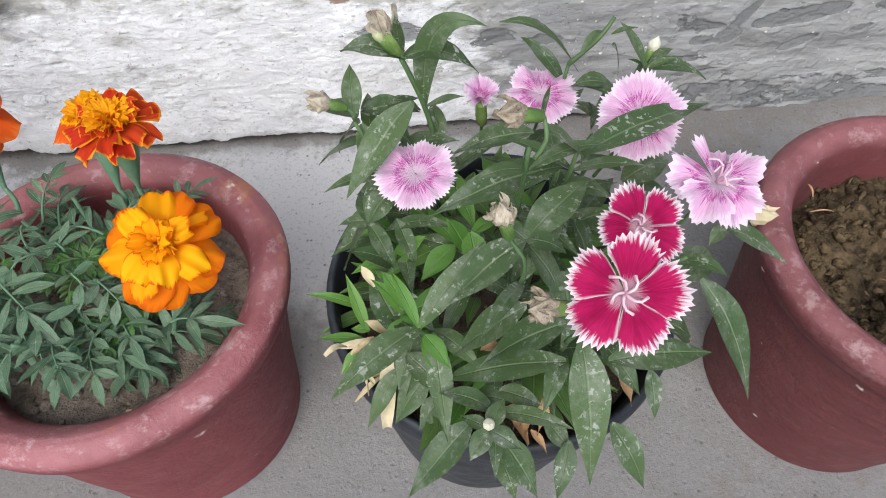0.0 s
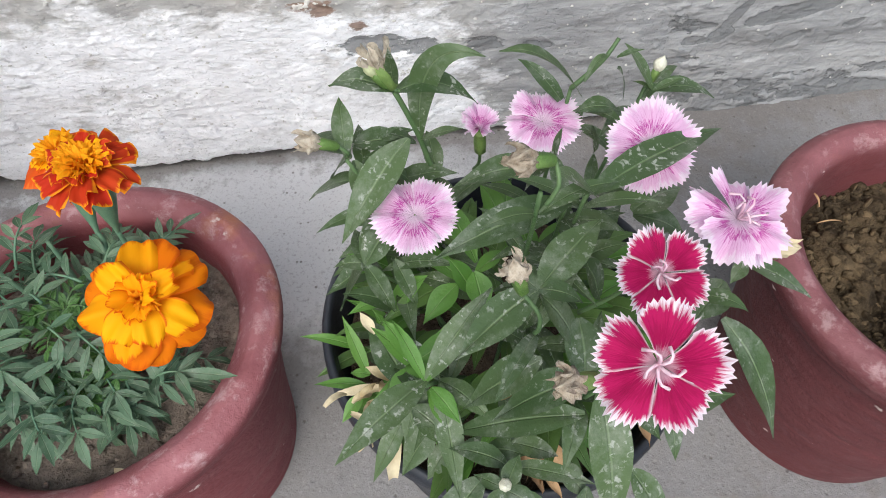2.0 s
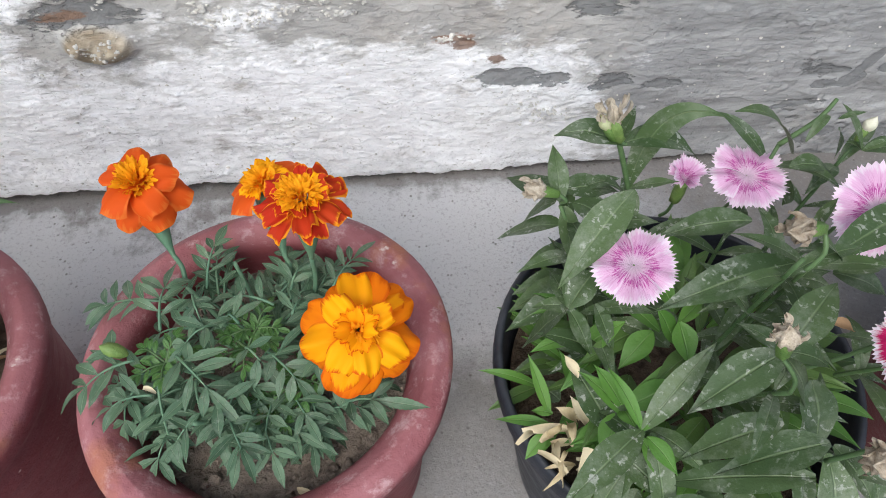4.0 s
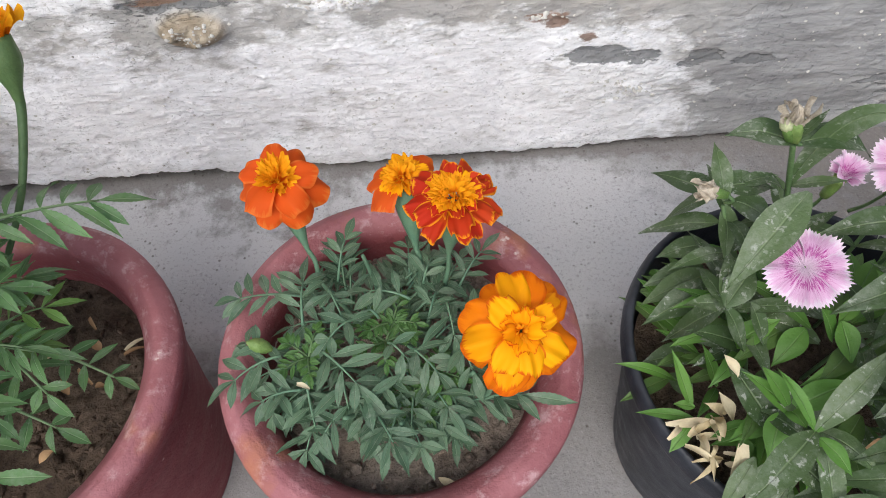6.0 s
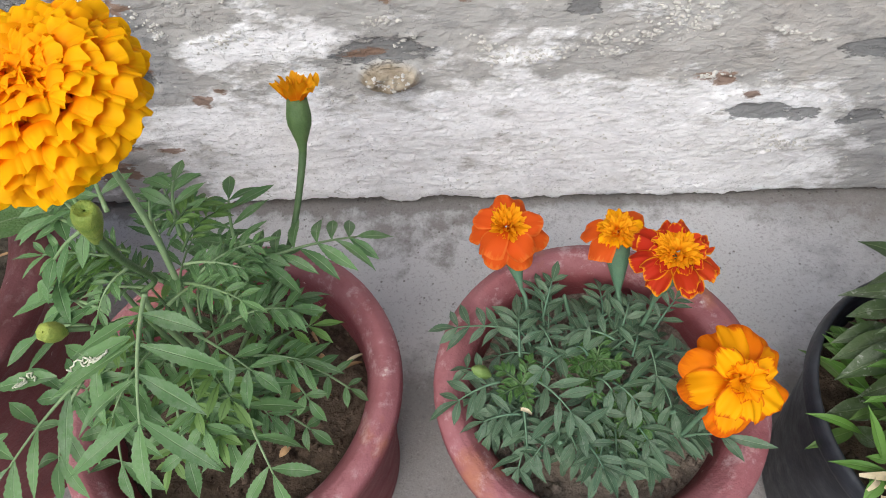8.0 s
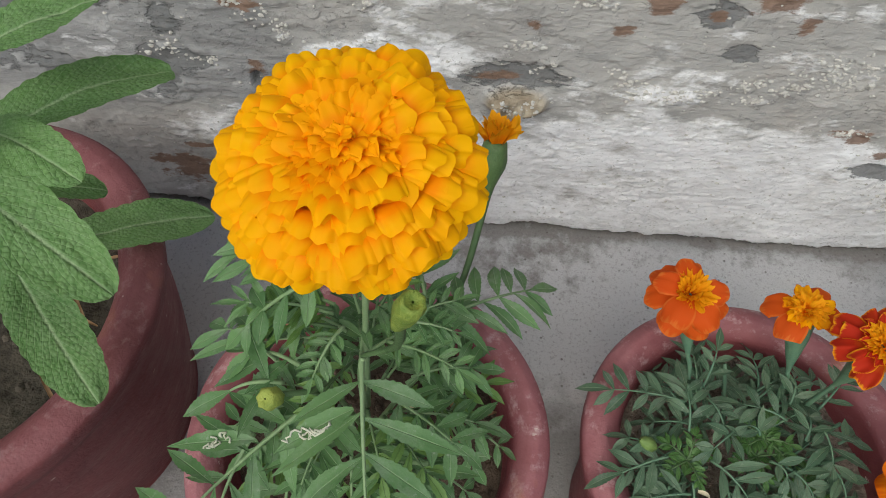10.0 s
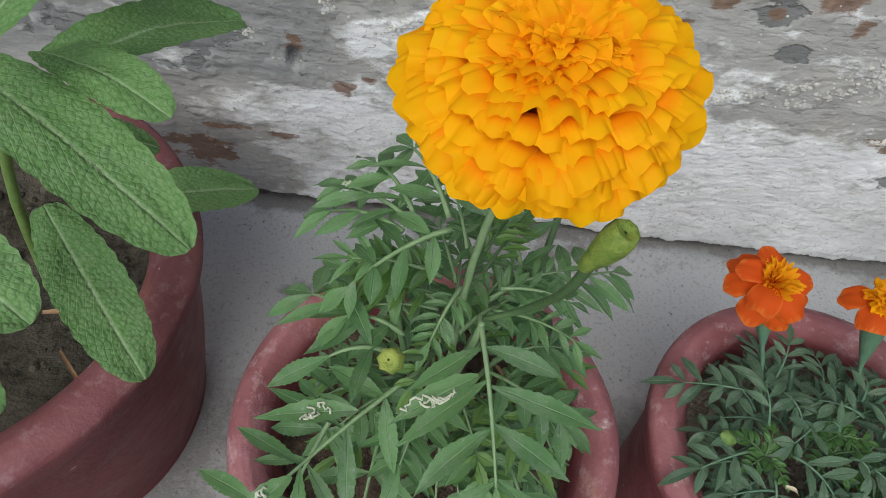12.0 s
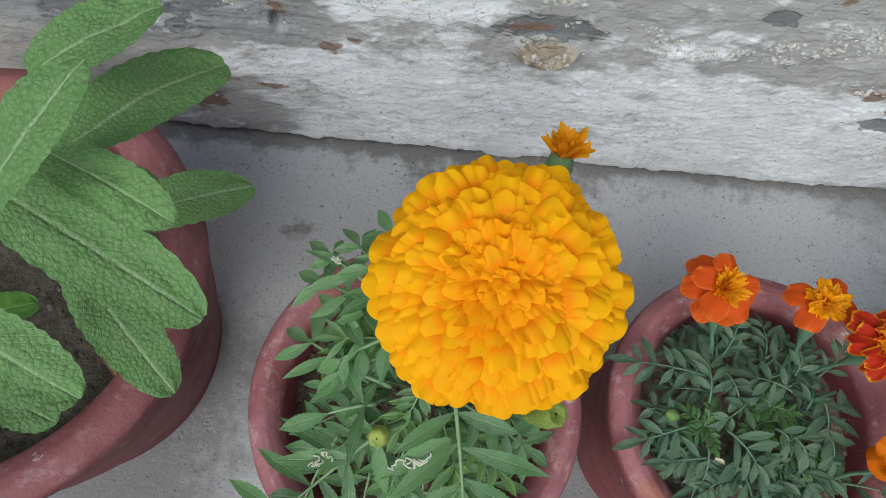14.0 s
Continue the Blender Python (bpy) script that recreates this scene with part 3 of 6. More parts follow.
def build_wall():
    xs = stretch_axis(-0.78, 0.70, 0.0016, -7.0, 7.0)
    up = np.concatenate([np.linspace(0, 1, 230), 1 + np.geomspace(0.02, 5.6, 14)])
    x, s = np.meshgrid(xs, up)
    edge = plaster_edge(x)
    z = edge + 0.36 * s
    lump = fbm(x * 9, z * 9, 3) - 0.5
    streak = fbm(x * 26, z * 84, 4, 0.58) - 0.5
    rough = fbm(x * 70, z * 90, 3, 0.6) - 0.5
    # where the whitewash still holds: a broad low band and some patches over it
    band = smooth(0.19, 0.14, z + 0.03 * (fbm(x * 12, z * 12, 3) - 0.5)) * smooth(-0.56, -0.44, x) * (1 - 0.85 * smooth(0.07, 0.27, x))
    hold = 0.20 + 0.52 * band - 0.30 * band * smooth(0.10, 0.36, x) * (0.4 + 0.6 * smooth(0.05, 0.09, z)) - 0.20 * smooth(0.07, 0.20, x) * smooth(0.05, 0.11, z) - 0.06 * smooth(0.05, 0.3, x)
    for cx, cz, rx, rz, amount in ((-0.350, 0.235, 0.028, 0.060, 0.34), (-0.390, 0.219, 0.030, 0.016, 0.40), (-0.426, 0.208, 0.016, 0.014, 0.36), (-0.497, 0.228, 0.020, 0.014, 0.34),
                                   (-0.597, 0.190, 0.060, 0.025, 0.30), (-0.310, 0.225, 0.040, 0.022, 0.26), (-0.18, 0.185, 0.07, 0.030, 0.25), (-0.60, 0.13, 0.08, 0.03, 0.14), (-0.10, 0.24, 0.10, 0.03, 0.12),
                                   (-0.560, 0.252, 0.030, 0.016, 0.30), (-0.600, 0.222, 0.040, 0.014, 0.34), (-0.505, 0.262, 0.014, 0.010, 0.36), (-0.530, 0.135, 0.030, 0.020, 0.26), (-0.455, 0.150, 0.030, 0.020, 0.22), (-0.560, 0.170, 0.030, 0.012, 0.25)):
        hold = hold + amount * blob(x, z, cx, cz, rx, rz)
    white = np.clip(hold + 0.75 * (fbm(x * 24, z * 50, 5, 0.62) - 0.5) + 0.25 * lump, 0, 1)
    grey = np.zeros_like(x)
    for cx, cz, rx, rz, tilt in ((0.050, 0.130, 0.034, 0.009, 0.05), (0.095, 0.124, 0.018, 0.006, -0.15), (0.145, 0.116, 0.024, 0.011, 0.2),
                                 (0.192, 0.110, 0.020, 0.007, 0.0), (-0.272, 0.210, 0.045, 0.016, 0.1),
                                 (-0.229, 0.300, 0.050, 0.018, -0.1), (-0.139, 0.272, 0.020, 0.015, 0.0), (-0.112, 0.243, 0.016, 0.010, 0.0), (-0.130, 0.326, 0.030, 0.014, 0.0), (-0.537, 0.243, 0.014, 0.018, 0.0), (-0.600, 0.290, 0.085, 0.035, -0.1), (-0.545, 0.300, 0.05, 0.02, 0.0),
                                 (0.055, 0.124, 0.050, 0.007, -0.1), (-0.110, 0.240, 0.014, 0.006, 0.0), (0.12, 0.192, 0.03, 0.012, 0.0),
                                 (-0.54, 0.205, 0.035, 0.014, 0.0),
                                 (0.33, 0.075, 0.03, 0.006, 0.05)):
        grey = np.maximum(grey, blob(x, z, cx, cz, rx, rz, tilt) * 0.8)
    grey = np.maximum(grey, (0.62 + 0.12 * smooth(-0.50, -0.58, x)) * smooth(-0.41, -0.50, x) * smooth(0.13, 0.19, z) * smooth(0.42, 0.60, fbm(x * 20 + 4, z * 30, 4)))
    # fallen scabs with hard edges over the compost pot
    for cx, cz, rx, rz, tilt in ((0.440, 0.119, 0.048, 0.010, 0.16), (0.382, 0.120, 0.026, 0.0065, 1.05), (0.374, 0.101, 0.014, 0.008, 0.3), (0.450, 0.088, 0.020, 0.0055, 0.38), (0.350, 0.097, 0.014, 0.005, 0.0), (0.51, 0.10, 0.012, 0.004, 0.2)):
        grey = np.maximum(grey, smooth(0.35, 0.70, blob(x, z, cx, cz, rx, rz, tilt)))
    grey = np.maximum(grey, 0.72 * smooth(0.30, 0.36, x) * smooth(0.056, 0.036, z) * smooth(0.36, 0.56, fbm(x * 30 + 2, z * 60, 4, 0.6)))
    grey = np.maximum(grey, 0.55 * smooth(0.16, 0.30, x) * smooth(0.56, 0.68, fbm(x * 15 + 2, z * 48, 4, 0.6)))
    rust = np.zeros_like(x)
    for cx, cz, rx, rz in ((0.000, 0.171, 0.022, 0.006), (0.013, 0.166, 0.012, 0.008), (0.041, 0.149, 0.010, 0.007), (-0.441, 0.163, 0.013, 0.009), (-0.418, 0.174, 0.007, 0.006),
                           (-0.542, 0.104, 0.030, 0.005), (-0.497, 0.100, 0.020, 0.006), (-0.595, 0.080, 0.018, 0.012), (-0.478, 0.201, 0.010, 0.012), (-0.288, 0.207, 0.020, 0.006),
                           (-0.263, 0.258, 0.009, 0.006), (-0.181, 0.280, 0.018, 0.010), (-0.104, 0.287, 0.022, 0.012), (-0.076, 0.268, 0.010, 0.010), (-0.139, 0.272, 0.009, 0.008), (-0.50, 0.272, 0.03, 0.008), (-0.475, 0.262, 0.02, 0.008), (-0.560, 0.285, 0.045, 0.012), (-0.61, 0.270, 0.03, 0.015), (-0.570, 0.072, 0.034, 0.024), (-0.20, 0.255, 0.012, 0.006)):
        rust = np.maximum(rust, blob(x, z, cx, cz, rx, rz) * 0.85)
    rust = rust * (0.75 + 0.5 * fbm(x * 60, z * 60, 2))
    # crusts of loose flakes and a mud nest
    crust = np.zeros_like(x)
    for cx, cz, rx, rz, tilt in CRUSTS + LEDGES:
        crust = np.maximum(crust, blob(x, z, cx, cz, rx, rz, tilt))
    grain = np.clip(fbm(x * 110, z * 130, 2, 0.6) - 0.42, 0, 1) * 3
    nest = blob(x, z, -0.268, 0.184, 0.021, 0.013)
    hole = blob(x, z, -0.478, 0.186, 0.006, 0.012)
    low = smooth(0.05, 0.0, z - edge)
    relief = 0.0035 * lump + 0.0003 * streak + 0.0003 * rough + 0.0004 * (fbm(x * 150, z * 170, 2, 0.6) - 0.5) + 0.0009 * smooth(0.44, 0.49, white) + 0.0025 * crust * grain + 0.0006 * smooth(0.52, 0.535, fbm(x * 14, z * 18, 5, 0.62)) + 0.0007 * smooth(0.60, 0.615, fbm(x * 38 + 9, z * 52, 4, 0.6)) + 0.0007 * smooth(0.62, 0.635, fbm(x * 60 + 31, z * 110, 4, 0.6))
    relief = relief + 0.011 * smooth(0.1, 0.7, nest) * (0.6 + 0.8 * fbm(x * 120, z * 120, 2)) - 0.010 * smooth(0.4, 0.9, hole) + 0.004 * low
    relief = relief - 0.0012 * smooth(0.4, 0.6, grey)
    # coats of old whitewash that flake off in thin horizontal steps
    coats = fbm(x * 30 + 3, z * 46, 5, 0.62) + 0.10 * (fbm(x * 9, z * 12, 2) - 0.5)
    steps = sum(smooth(t - 0.010, t + 0.010, coats) for t in (0.36, 0.42, 0.47, 0.52, 0.57, 0.63)) / 6.0
    ridges = np.abs(fbm(x * 26 + 8, z * 90, 4, 0.6) - 0.5) * 2
    relief = relief + 0.0001 * steps - 0.0003 * smooth(0.10, 0.0, ridges) * band
    worn_coat = (1 - steps) * (0.35 + 0.65 * band)
    scratch = smooth(0.53, 0.62, fbm(x * 90 + z * 55, z * 12 - x * 6, 2)) * smooth(0.55, 0.7, fbm(x * 7, z * 7, 2))
    relief = relief - 0.0005 * scratch
    white = np.clip(white + 0.12 * crust * (grain > 0.3) - 0.4 * nest, 0, 1)
    # greyer coat towards both ends; the right end also carries painted lens falloff
    greyed = np.clip((1.15 * smooth(0.05, 0.26, x) * (0.75 + 0.25 * smooth(0.04, 0.10, z)) + (1.10 * smooth(-0.40, -0.50, x) + 0.4 * smooth(-0.50, -0.60, x)) * smooth(0.12, 0.20, z)) * (0.6 + 0.8 * fbm(x * 14, z * 18, 3)), 0, 1)
    white = np.clip(white - (0.14 + 0.16 * smooth(-0.42, -0.50, x)) * greyed, 0, 1)
    y = WALL_Y - relief
    # the underside of the broken edge, then the back and top of the wall
    under = np.stack([np.full_like(xs, WALL_Y + 0.030), np.full_like(xs, WALL_Y + 0.004)])
    ez = np.stack([edge[0] + 0.002, edge[0] - 0.0005])
    top_z = z[-1]
    px = np.vstack([x[:1], x[:1], x, x[:1], x[:1]])
    py = np.vstack([under, y, np.full((1, len(xs)), WALL_Y + 0.23), np.full((1, len(xs)), WALL_Y + 0.23)])
    pz = np.vstack([ez, z, top_z[None], np.full((1, len(xs)), -0.02)])
    pad = lambda a: np.vstack([a[:1], a[:1], a, a[-1:], a[-1:]])
    wall = sheet("wall_north", px, py, pz, {"white": pad(white), "grey": pad(grey), "rust": pad(rust), "nest": pad(nest), "greyed": pad(greyed), "coat": pad(worn_coat), "crack": pad(smooth(0.05, 0.0, ridges))}, "plaster")
    tagged(wall, "old plastered wall with flaking whitewash and bare grey patches", "wall", kind="structure")
    # loose crumbs of plaster along the crusts
    rng = random.Random(12)
    ball = bmesh.new()
    bmesh.ops.create_icosphere(ball, subdivisions=1, radius=1.0)
    knots = np.array([v.co[:] for v in ball.verts])
    tris = [[v.index for v in f.verts] for f in ball.faces]
    ball.free()
    verts, faces = [], []

    def crumb(cx, cz, r):
        col, row = int(np.argmin(np.abs(xs - cx))), 0
        row = int(np.argmin(np.abs(z[:, col] - cz)))
        if cz < edge[0, col] + 0.004:
            return
        jig = np.array([[rng.uniform(0.65, 1.25) for _ in range(3)] for _ in knots])
        pts = knots * jig * np.array([r * rng.uniform(0.9, 1.7), r * 0.8, r]) + np.array([cx, y[row, col] - 0.25 * r, cz])
        base = 12 * len(verts)
        verts.append(pts)
        faces.extend([[a + base for a in f] for f in tris])

    for cx, cz, rx, rz, tilt in CRUSTS:
        for _ in range(int(14 + 170000 * rx * rz)):
            u, v = rng.gauss(0, 0.55) * rx, rng.gauss(0, 0.5) * rz
            u, v = u + 0.2 * v, v + 0.25 * rz * math.sin(u * 260 + cx * 50)
            crumb(cx + u * math.cos(tilt) - v * math.sin(tilt), cz + u * math.sin(tilt) + v * math.cos(tilt), rng.choice((0.0006, 0.0008, 0.0010, 0.0013, 0.0018)) * rng.uniform(0.8, 1.2))
    for _ in range(420):
        crumb(rng.uniform(-0.62, 0.55), rng.uniform(0.03, 0.34), rng.uniform(0.0006, 0.0014))
    me = bpy.data.meshes.new("plaster_crumbs")
    me.from_pydata(np.vstack(verts).tolist(), [], faces)
    me.materials.append(MAT["crumb"])
    tagged(new("plaster_crumbs", me), "loose beige plaster crumbs crusted on the old wall", "plaster", kind="stuff")


def build_floor():
    xs = stretch_axis(-0.80, 0.72, 0.006, -60, 60, 16)
    ys = stretch_axis(-0.10, 0.56, 0.006, -60, 60, 16)
    x, y = np.meshgrid(xs, ys)
    rise = 0.008 * smooth(0.470, 0.535, y) * smooth(0.9, 0.6, y)
    z = rise + 0.0035 * (fbm(x * 8, y * 8, 3) - 0.5) * smooth(3, 0.5, np.hypot(x, y)) + 0.0016 * (fbm(x * 60, y * 60, 3) - 0.5) * (0.4 + 2.0 * smooth(0.44, 0.52, y))
    z = np.where(y > 0.60, np.minimum(z, 0.004), z)
    # paler towards the wall: bounce light there is put into the cement colour
    pale = (0.62 + 0.5 * smooth(-0.05, -0.2, x)) * smooth(0.27, 0.42, y) * (1 - 0.9 * smooth(0.16, 0.30, x)) + 0.6 * blob(x, y, 0.0, 0.41, 0.09, 0.09) + 0.75 * blob(x, y, -0.43, 0.14, 0.10, 0.16) + 0.15 * blob(x, y, 0.33, 0.08, 0.10, 0.06)
    # stains at the wall and left; edge line and front-right patch are painted shade
    dirt_shade = 0.40 * smooth(0.512, 0.524, y) * smooth(0.62, 0.55, y) + 0.48 * smooth(0.470, 0.520, y) * smooth(0.62, 0.55, y) + 0.55 * blob(x, y, -0.26, 0.47, 0.11, 0.035) + 0.6 * blob(x, y, -0.475, 0.43, 0.025, 0.02) + 0.60 * blob(x, y, 0.34, 0.46, 0.20, 0.07) + 0.62 * blob(x, y, 0.25, 0.07, 0.16, 0.13)
    floor = sheet("ground", x, y, z, {"pale": pale, "dirt_shade": np.clip(dirt_shade, 0, 1)}, "concrete")
    tagged(floor, "worn grey cement yard floor with stains and grit", "floor", kind="structure")


build_wall()
build_floor()


# ---- pots ----
def soft_profile(points, steps=4):
    """Rounds a profile by a curve through its points."""
    out = []
    pts = [points[0], *points, points[-1]]
    for k in range(1, len(pts) - 2):
        p0, p1, p2, p3 = (np.array(pts[k + i]) for i in (-1, 0, 1, 2))
        for t in np.arange(steps) / steps:
            out.append(0.5 * (2 * p1 + (p2 - p0) * t + (2 * p0 - 5 * p1 + 4 * p2 - p3) * t * t + (3 * p1 - p0 - 3 * p2 + p3) * t ** 3))
    out.append(np.array(points[-1]))
    return [(max(0.0, float(r)), float(z)) for r, z in out]


def mark(ob, key, values):
    layer = ob.data.attributes.new(key, "FLOAT", "POINT")
    layer.data.foreach_set("value", np.array(values, dtype=np.float32))


def clay_pot(at, foot, lip, height, bore, label, material="pot", belly=0.0, seed=0.0, wob=0.012, worn=1.0, seg=72):
    """A thick-walled clay pot: tapered body and a rounded heavy rim."""
    pot = thing("flower_pot", (*at, 0), label, "pot", "row of pots along the wall")
    h = height
    outer = [(0.0, 0.002), (foot * 0.7, 0.001), (foot, 0.0), (foot + 0.003, 0.008)]
    for t in (0.25, 0.5, 0.72, 0.84):
        outer.append((foot + (lip - 0.004 - foot) * t ** 0.9 + belly * math.sin(math.pi * t), h * t))
    neck = (lip - 0.0015, h - 0.020)
    inner = [(bore - 0.004, h - 0.024), (bore - 0.012, h * 0.5), (bore - 0.02, 0.02), (0.0, 0.018)]
    body = Geo().lathe(soft_profile(outer + [neck]), seg, wob, seed, at)
    body.lathe(soft_profile(inner), seg, wob, seed, at)
    part("body", body, material, pot)
    ring = [neck, (lip, h - 0.012), (lip - 0.001, h - 0.005), ((lip * 2 + bore) / 3, h - 0.0003), ((lip + bore) / 2, h), ((lip + bore * 2) / 3, h - 0.0012), (bore, h - 0.008), (bore - 0.003, h - 0.016), inner[0]]
    prof = soft_profile(ring)
    rim = part("rim", Geo().lathe(prof, seg, wob, seed, at), material, pot, "rim rubbed pale with dust")
    mark(rim, "worn", [worn * float(smooth(h - 0.013, h - 0.003, np.array(z))) for _, z in prof for _ in range(seg)])
    return pot


def plastic_pot(at, foot, lip, height):
    pot = thing("plastic_pot", (*at, 0), "black plastic nursery pot with a rolled rim", "pot", "row of pots along the wall")
    h = height
    body = Geo().lathe([(0, 0.001), (foot - 0.004, 0.001), (foot - 0.001, 0.003), (foot, 0.006), (foot + (lip - foot) * 0.55, h * 0.6), (lip - 0.004, h - 0.016)], 64, 0.004, 2.0, at)
    body.lathe([(lip - 0.006, h - 0.014), (lip - 0.014, h * 0.55), (foot - 0.003, 0.006), (0, 0.005)], 64, 0.004, 2.0, at)
    part("body", body, "plastic", pot)
    ring = soft_profile([(lip - 0.004, h - 0.016), (lip + 0.0005, h - 0.014), (lip + 0.0008, h - 0.004), (lip - 0.001, h), (lip - 0.004, h - 0.001), (lip - 0.006, h - 0.014)], 3)
    part("rim", Geo().lathe(ring, 64, 0.004, 2.0, at), "plastic", pot, "rolled rim, dusty")
    return pot


def soil(at, radius, level, material, label, clods, seed, lumps=0.006, coarse=1.0):
    """A rough bed of earth with clods that fills a pot."""
    rng = random.Random(seed)
    rings, seg = 22, 80
    geo = Geo()
    rows = []
    for i in range(rings):
        r = radius * (i / (rings - 1)) ** 0.8
        row = []
        for k in range(seg):
            a = 2 * math.pi * k / seg
            x, y = at[0] + r * math.cos(a), at[1] + r * math.sin(a)
            z = level + lumps * (noise.fractal((x * 30 + seed, y * 30, seed), 1.0, 2.0, 4) * 0.8) + lumps * 0.35 * noise.noise((x * 140, y * 140, seed))
            row.append((x, y, z))
        rows.append(row)
    geo.grid(rows, closed=True)
    for _ in range(clods):
        a, r = rng.uniform(0, 2 * math.pi), radius * math.sqrt(rng.random()) * 0.95
        s = coarse * rng.choice((0.001, 0.0014, 0.0018, 0.0024, 0.0034)) * rng.uniform(0.7, 1.2)
        flat, lean = rng.uniform(0.22, 0.8) if coarse > 1 else 1.0, rng.uniform(0, 3.14)
        cx, cy = at[0] + r * math.cos(a), at[1] + r * math.sin(a)
        cz = level + lumps * (noise.fractal((cx * 30 + seed, cy * 30, seed), 1.0, 2.0, 4) * 0.8)
        prof = []
        for j in range(5):
            t = math.pi * j / 4
            prof.append([(cx + s * math.sin(t) * (math.cos(b) * math.cos(lean) - flat * math.sin(b) * math.sin(lean)) * rng.uniform(0.7, 1.25), cy + s * math.sin(t) * (math.cos(b) * math.sin(lean) + flat * math.sin(b) * math.cos(lean)) * rng.uniform(0.7, 1.25), cz + s * 0.2 - s * 0.75 * math.cos(t)) for b in (2 * math.pi * q / 6 for q in range(6))])
        geo.grid(prof, closed=True)
    ob = part("soil", geo, material, None)
    return tagged(ob, label, "soil", kind="stuff")


def litter(name, base, tip, width, material, label, arch=0.002, seed=1.0):
    """A dry scrap of leaf or straw that lies on the soil."""
    geo = blade(Geo(), base, tip, width, arch, 0.5, "strap" if width < 0.004 else "lance", rows=7, cols=5, seed=seed, twist=0.9)
    return tagged(part(name, geo, material, None), label, "dry leaf", "litter on the soil")


POT_M, POT_D, POT_L, POT_R, POT_S = (-0.1232, 0.2562), (0.0958, 0.2330), (-0.3495, 0.2520), (0.3600, 0.2245), (-0.640, 0.305)
clay_pot(POT_M, 0.076, 0.1005, 0.180, 0.079, "maroon painted clay pot with a dusty rim, holding low marigolds", seed=1.0)
clay_pot(POT_L, 0.080, 0.1060, 0.184, 0.086, "maroon painted clay pot with a rounded rim, holding a tall marigold", seed=4.0)
clay_pot(POT_R, 0.077, 0.1090, 0.186, 0.088, "maroon clay pot of brown compost, nothing growing in it", "pot_dark", seed=7.0, worn=0.6)
clay_pot(POT_S, 0.110, 0.1500, 0.205, 0.122, "large rough maroon clay pot with a thick crumbling rim", "pot_rough", 0.003, 11.0, 0.02, 0.45)
plastic_pot(POT_D, 0.0690, 0.0965, 0.178)
soil(POT_M, 0.0785, 0.150, "soil_pale", "dry pale brown garden soil in the pot", 260, 3)
soil(POT_D, 0.0860, 0.148, "soil_dark", "dark damp garden soil in the plastic pot", 200, 5)
soil(POT_L, 0.0850, 0.150, "soil_dark", "dark crumbly soil with dry leaf scraps", 420, 8, 0.009, 1.2)
soil(POT_R, 0.0870, 0.142, "compost", "coarse brown compost with straw bits", 1200, 13, 0.022, 1.3)
soil(POT_S, 0.1210, 0.165, "soil_shade", "soil with shade in its colour and dead stalks in the large pot", 300, 17, 0.010)


# ---- plants: shared pieces ----
def stem(plant, points, r0, r1, material="stem", name="stem"):
    """A tapering stalk along a smooth curve through the points."""
    pts = [Vector(p) for p in points]
    if len(pts) == 2:
        pts.insert(1, (pts[0] + pts[1]) / 2 + Vector((0.002, -0.002, 0.001)))
    way = []
    full = [pts[0], *pts, pts[-1]]
    for k in range(1, len(full) - 2):
        p0, p1, p2, p3 = full[k - 1:k + 3]
        for t in (0, 0.25, 0.5, 0.75):
            way.append(0.5 * (2 * p1 + (p2 - p0) * t + (2 * p0 - 5 * p1 + 4 * p2 - p3) * t * t + (3 * p1 - p0 - 3 * p2 + p3) * t ** 3))
    way.append(pts[-1])
    radii = [r0 + (r1 - r0) * i / (len(way) - 1) for i in range(len(way))]
    return part(name, Geo().tube(way, radii), material, plant)


def leaf(plant, base, tip, width, arch=0.004, material="pink_leaf", twist=0.0, fold=0.16, shape="lance", rows=10, up=(0, 0, 1), bow=(0, 0, 0)):
    geo = blade(Geo(), base, tip, width, arch, fold, shape, up=up, rows=rows, cols=7, seed=base[0] * 57 + tip[1] * 91, twist=twist, bow=bow)
    return part("leaf", geo, material, plant)


def bulb(geo, at, axis, profile, seg=12, ribs=0, depth=0.0):
    """A lathed body along an axis: (radius, distance) pairs."""
    turn = Matrix.Translation(at) @ frame_of(axis)
    rows = []
    for r, d in profile:
        rows.append([turn @ Vector((r * (1 + depth * math.cos(ribs * a)) * math.cos(a), r * (1 + depth * math.cos(ribs * a)) * math.sin(a), d)) for a in (2 * math.pi * k / seg for k in range(seg))])
    return geo.grid(rows, closed=True)


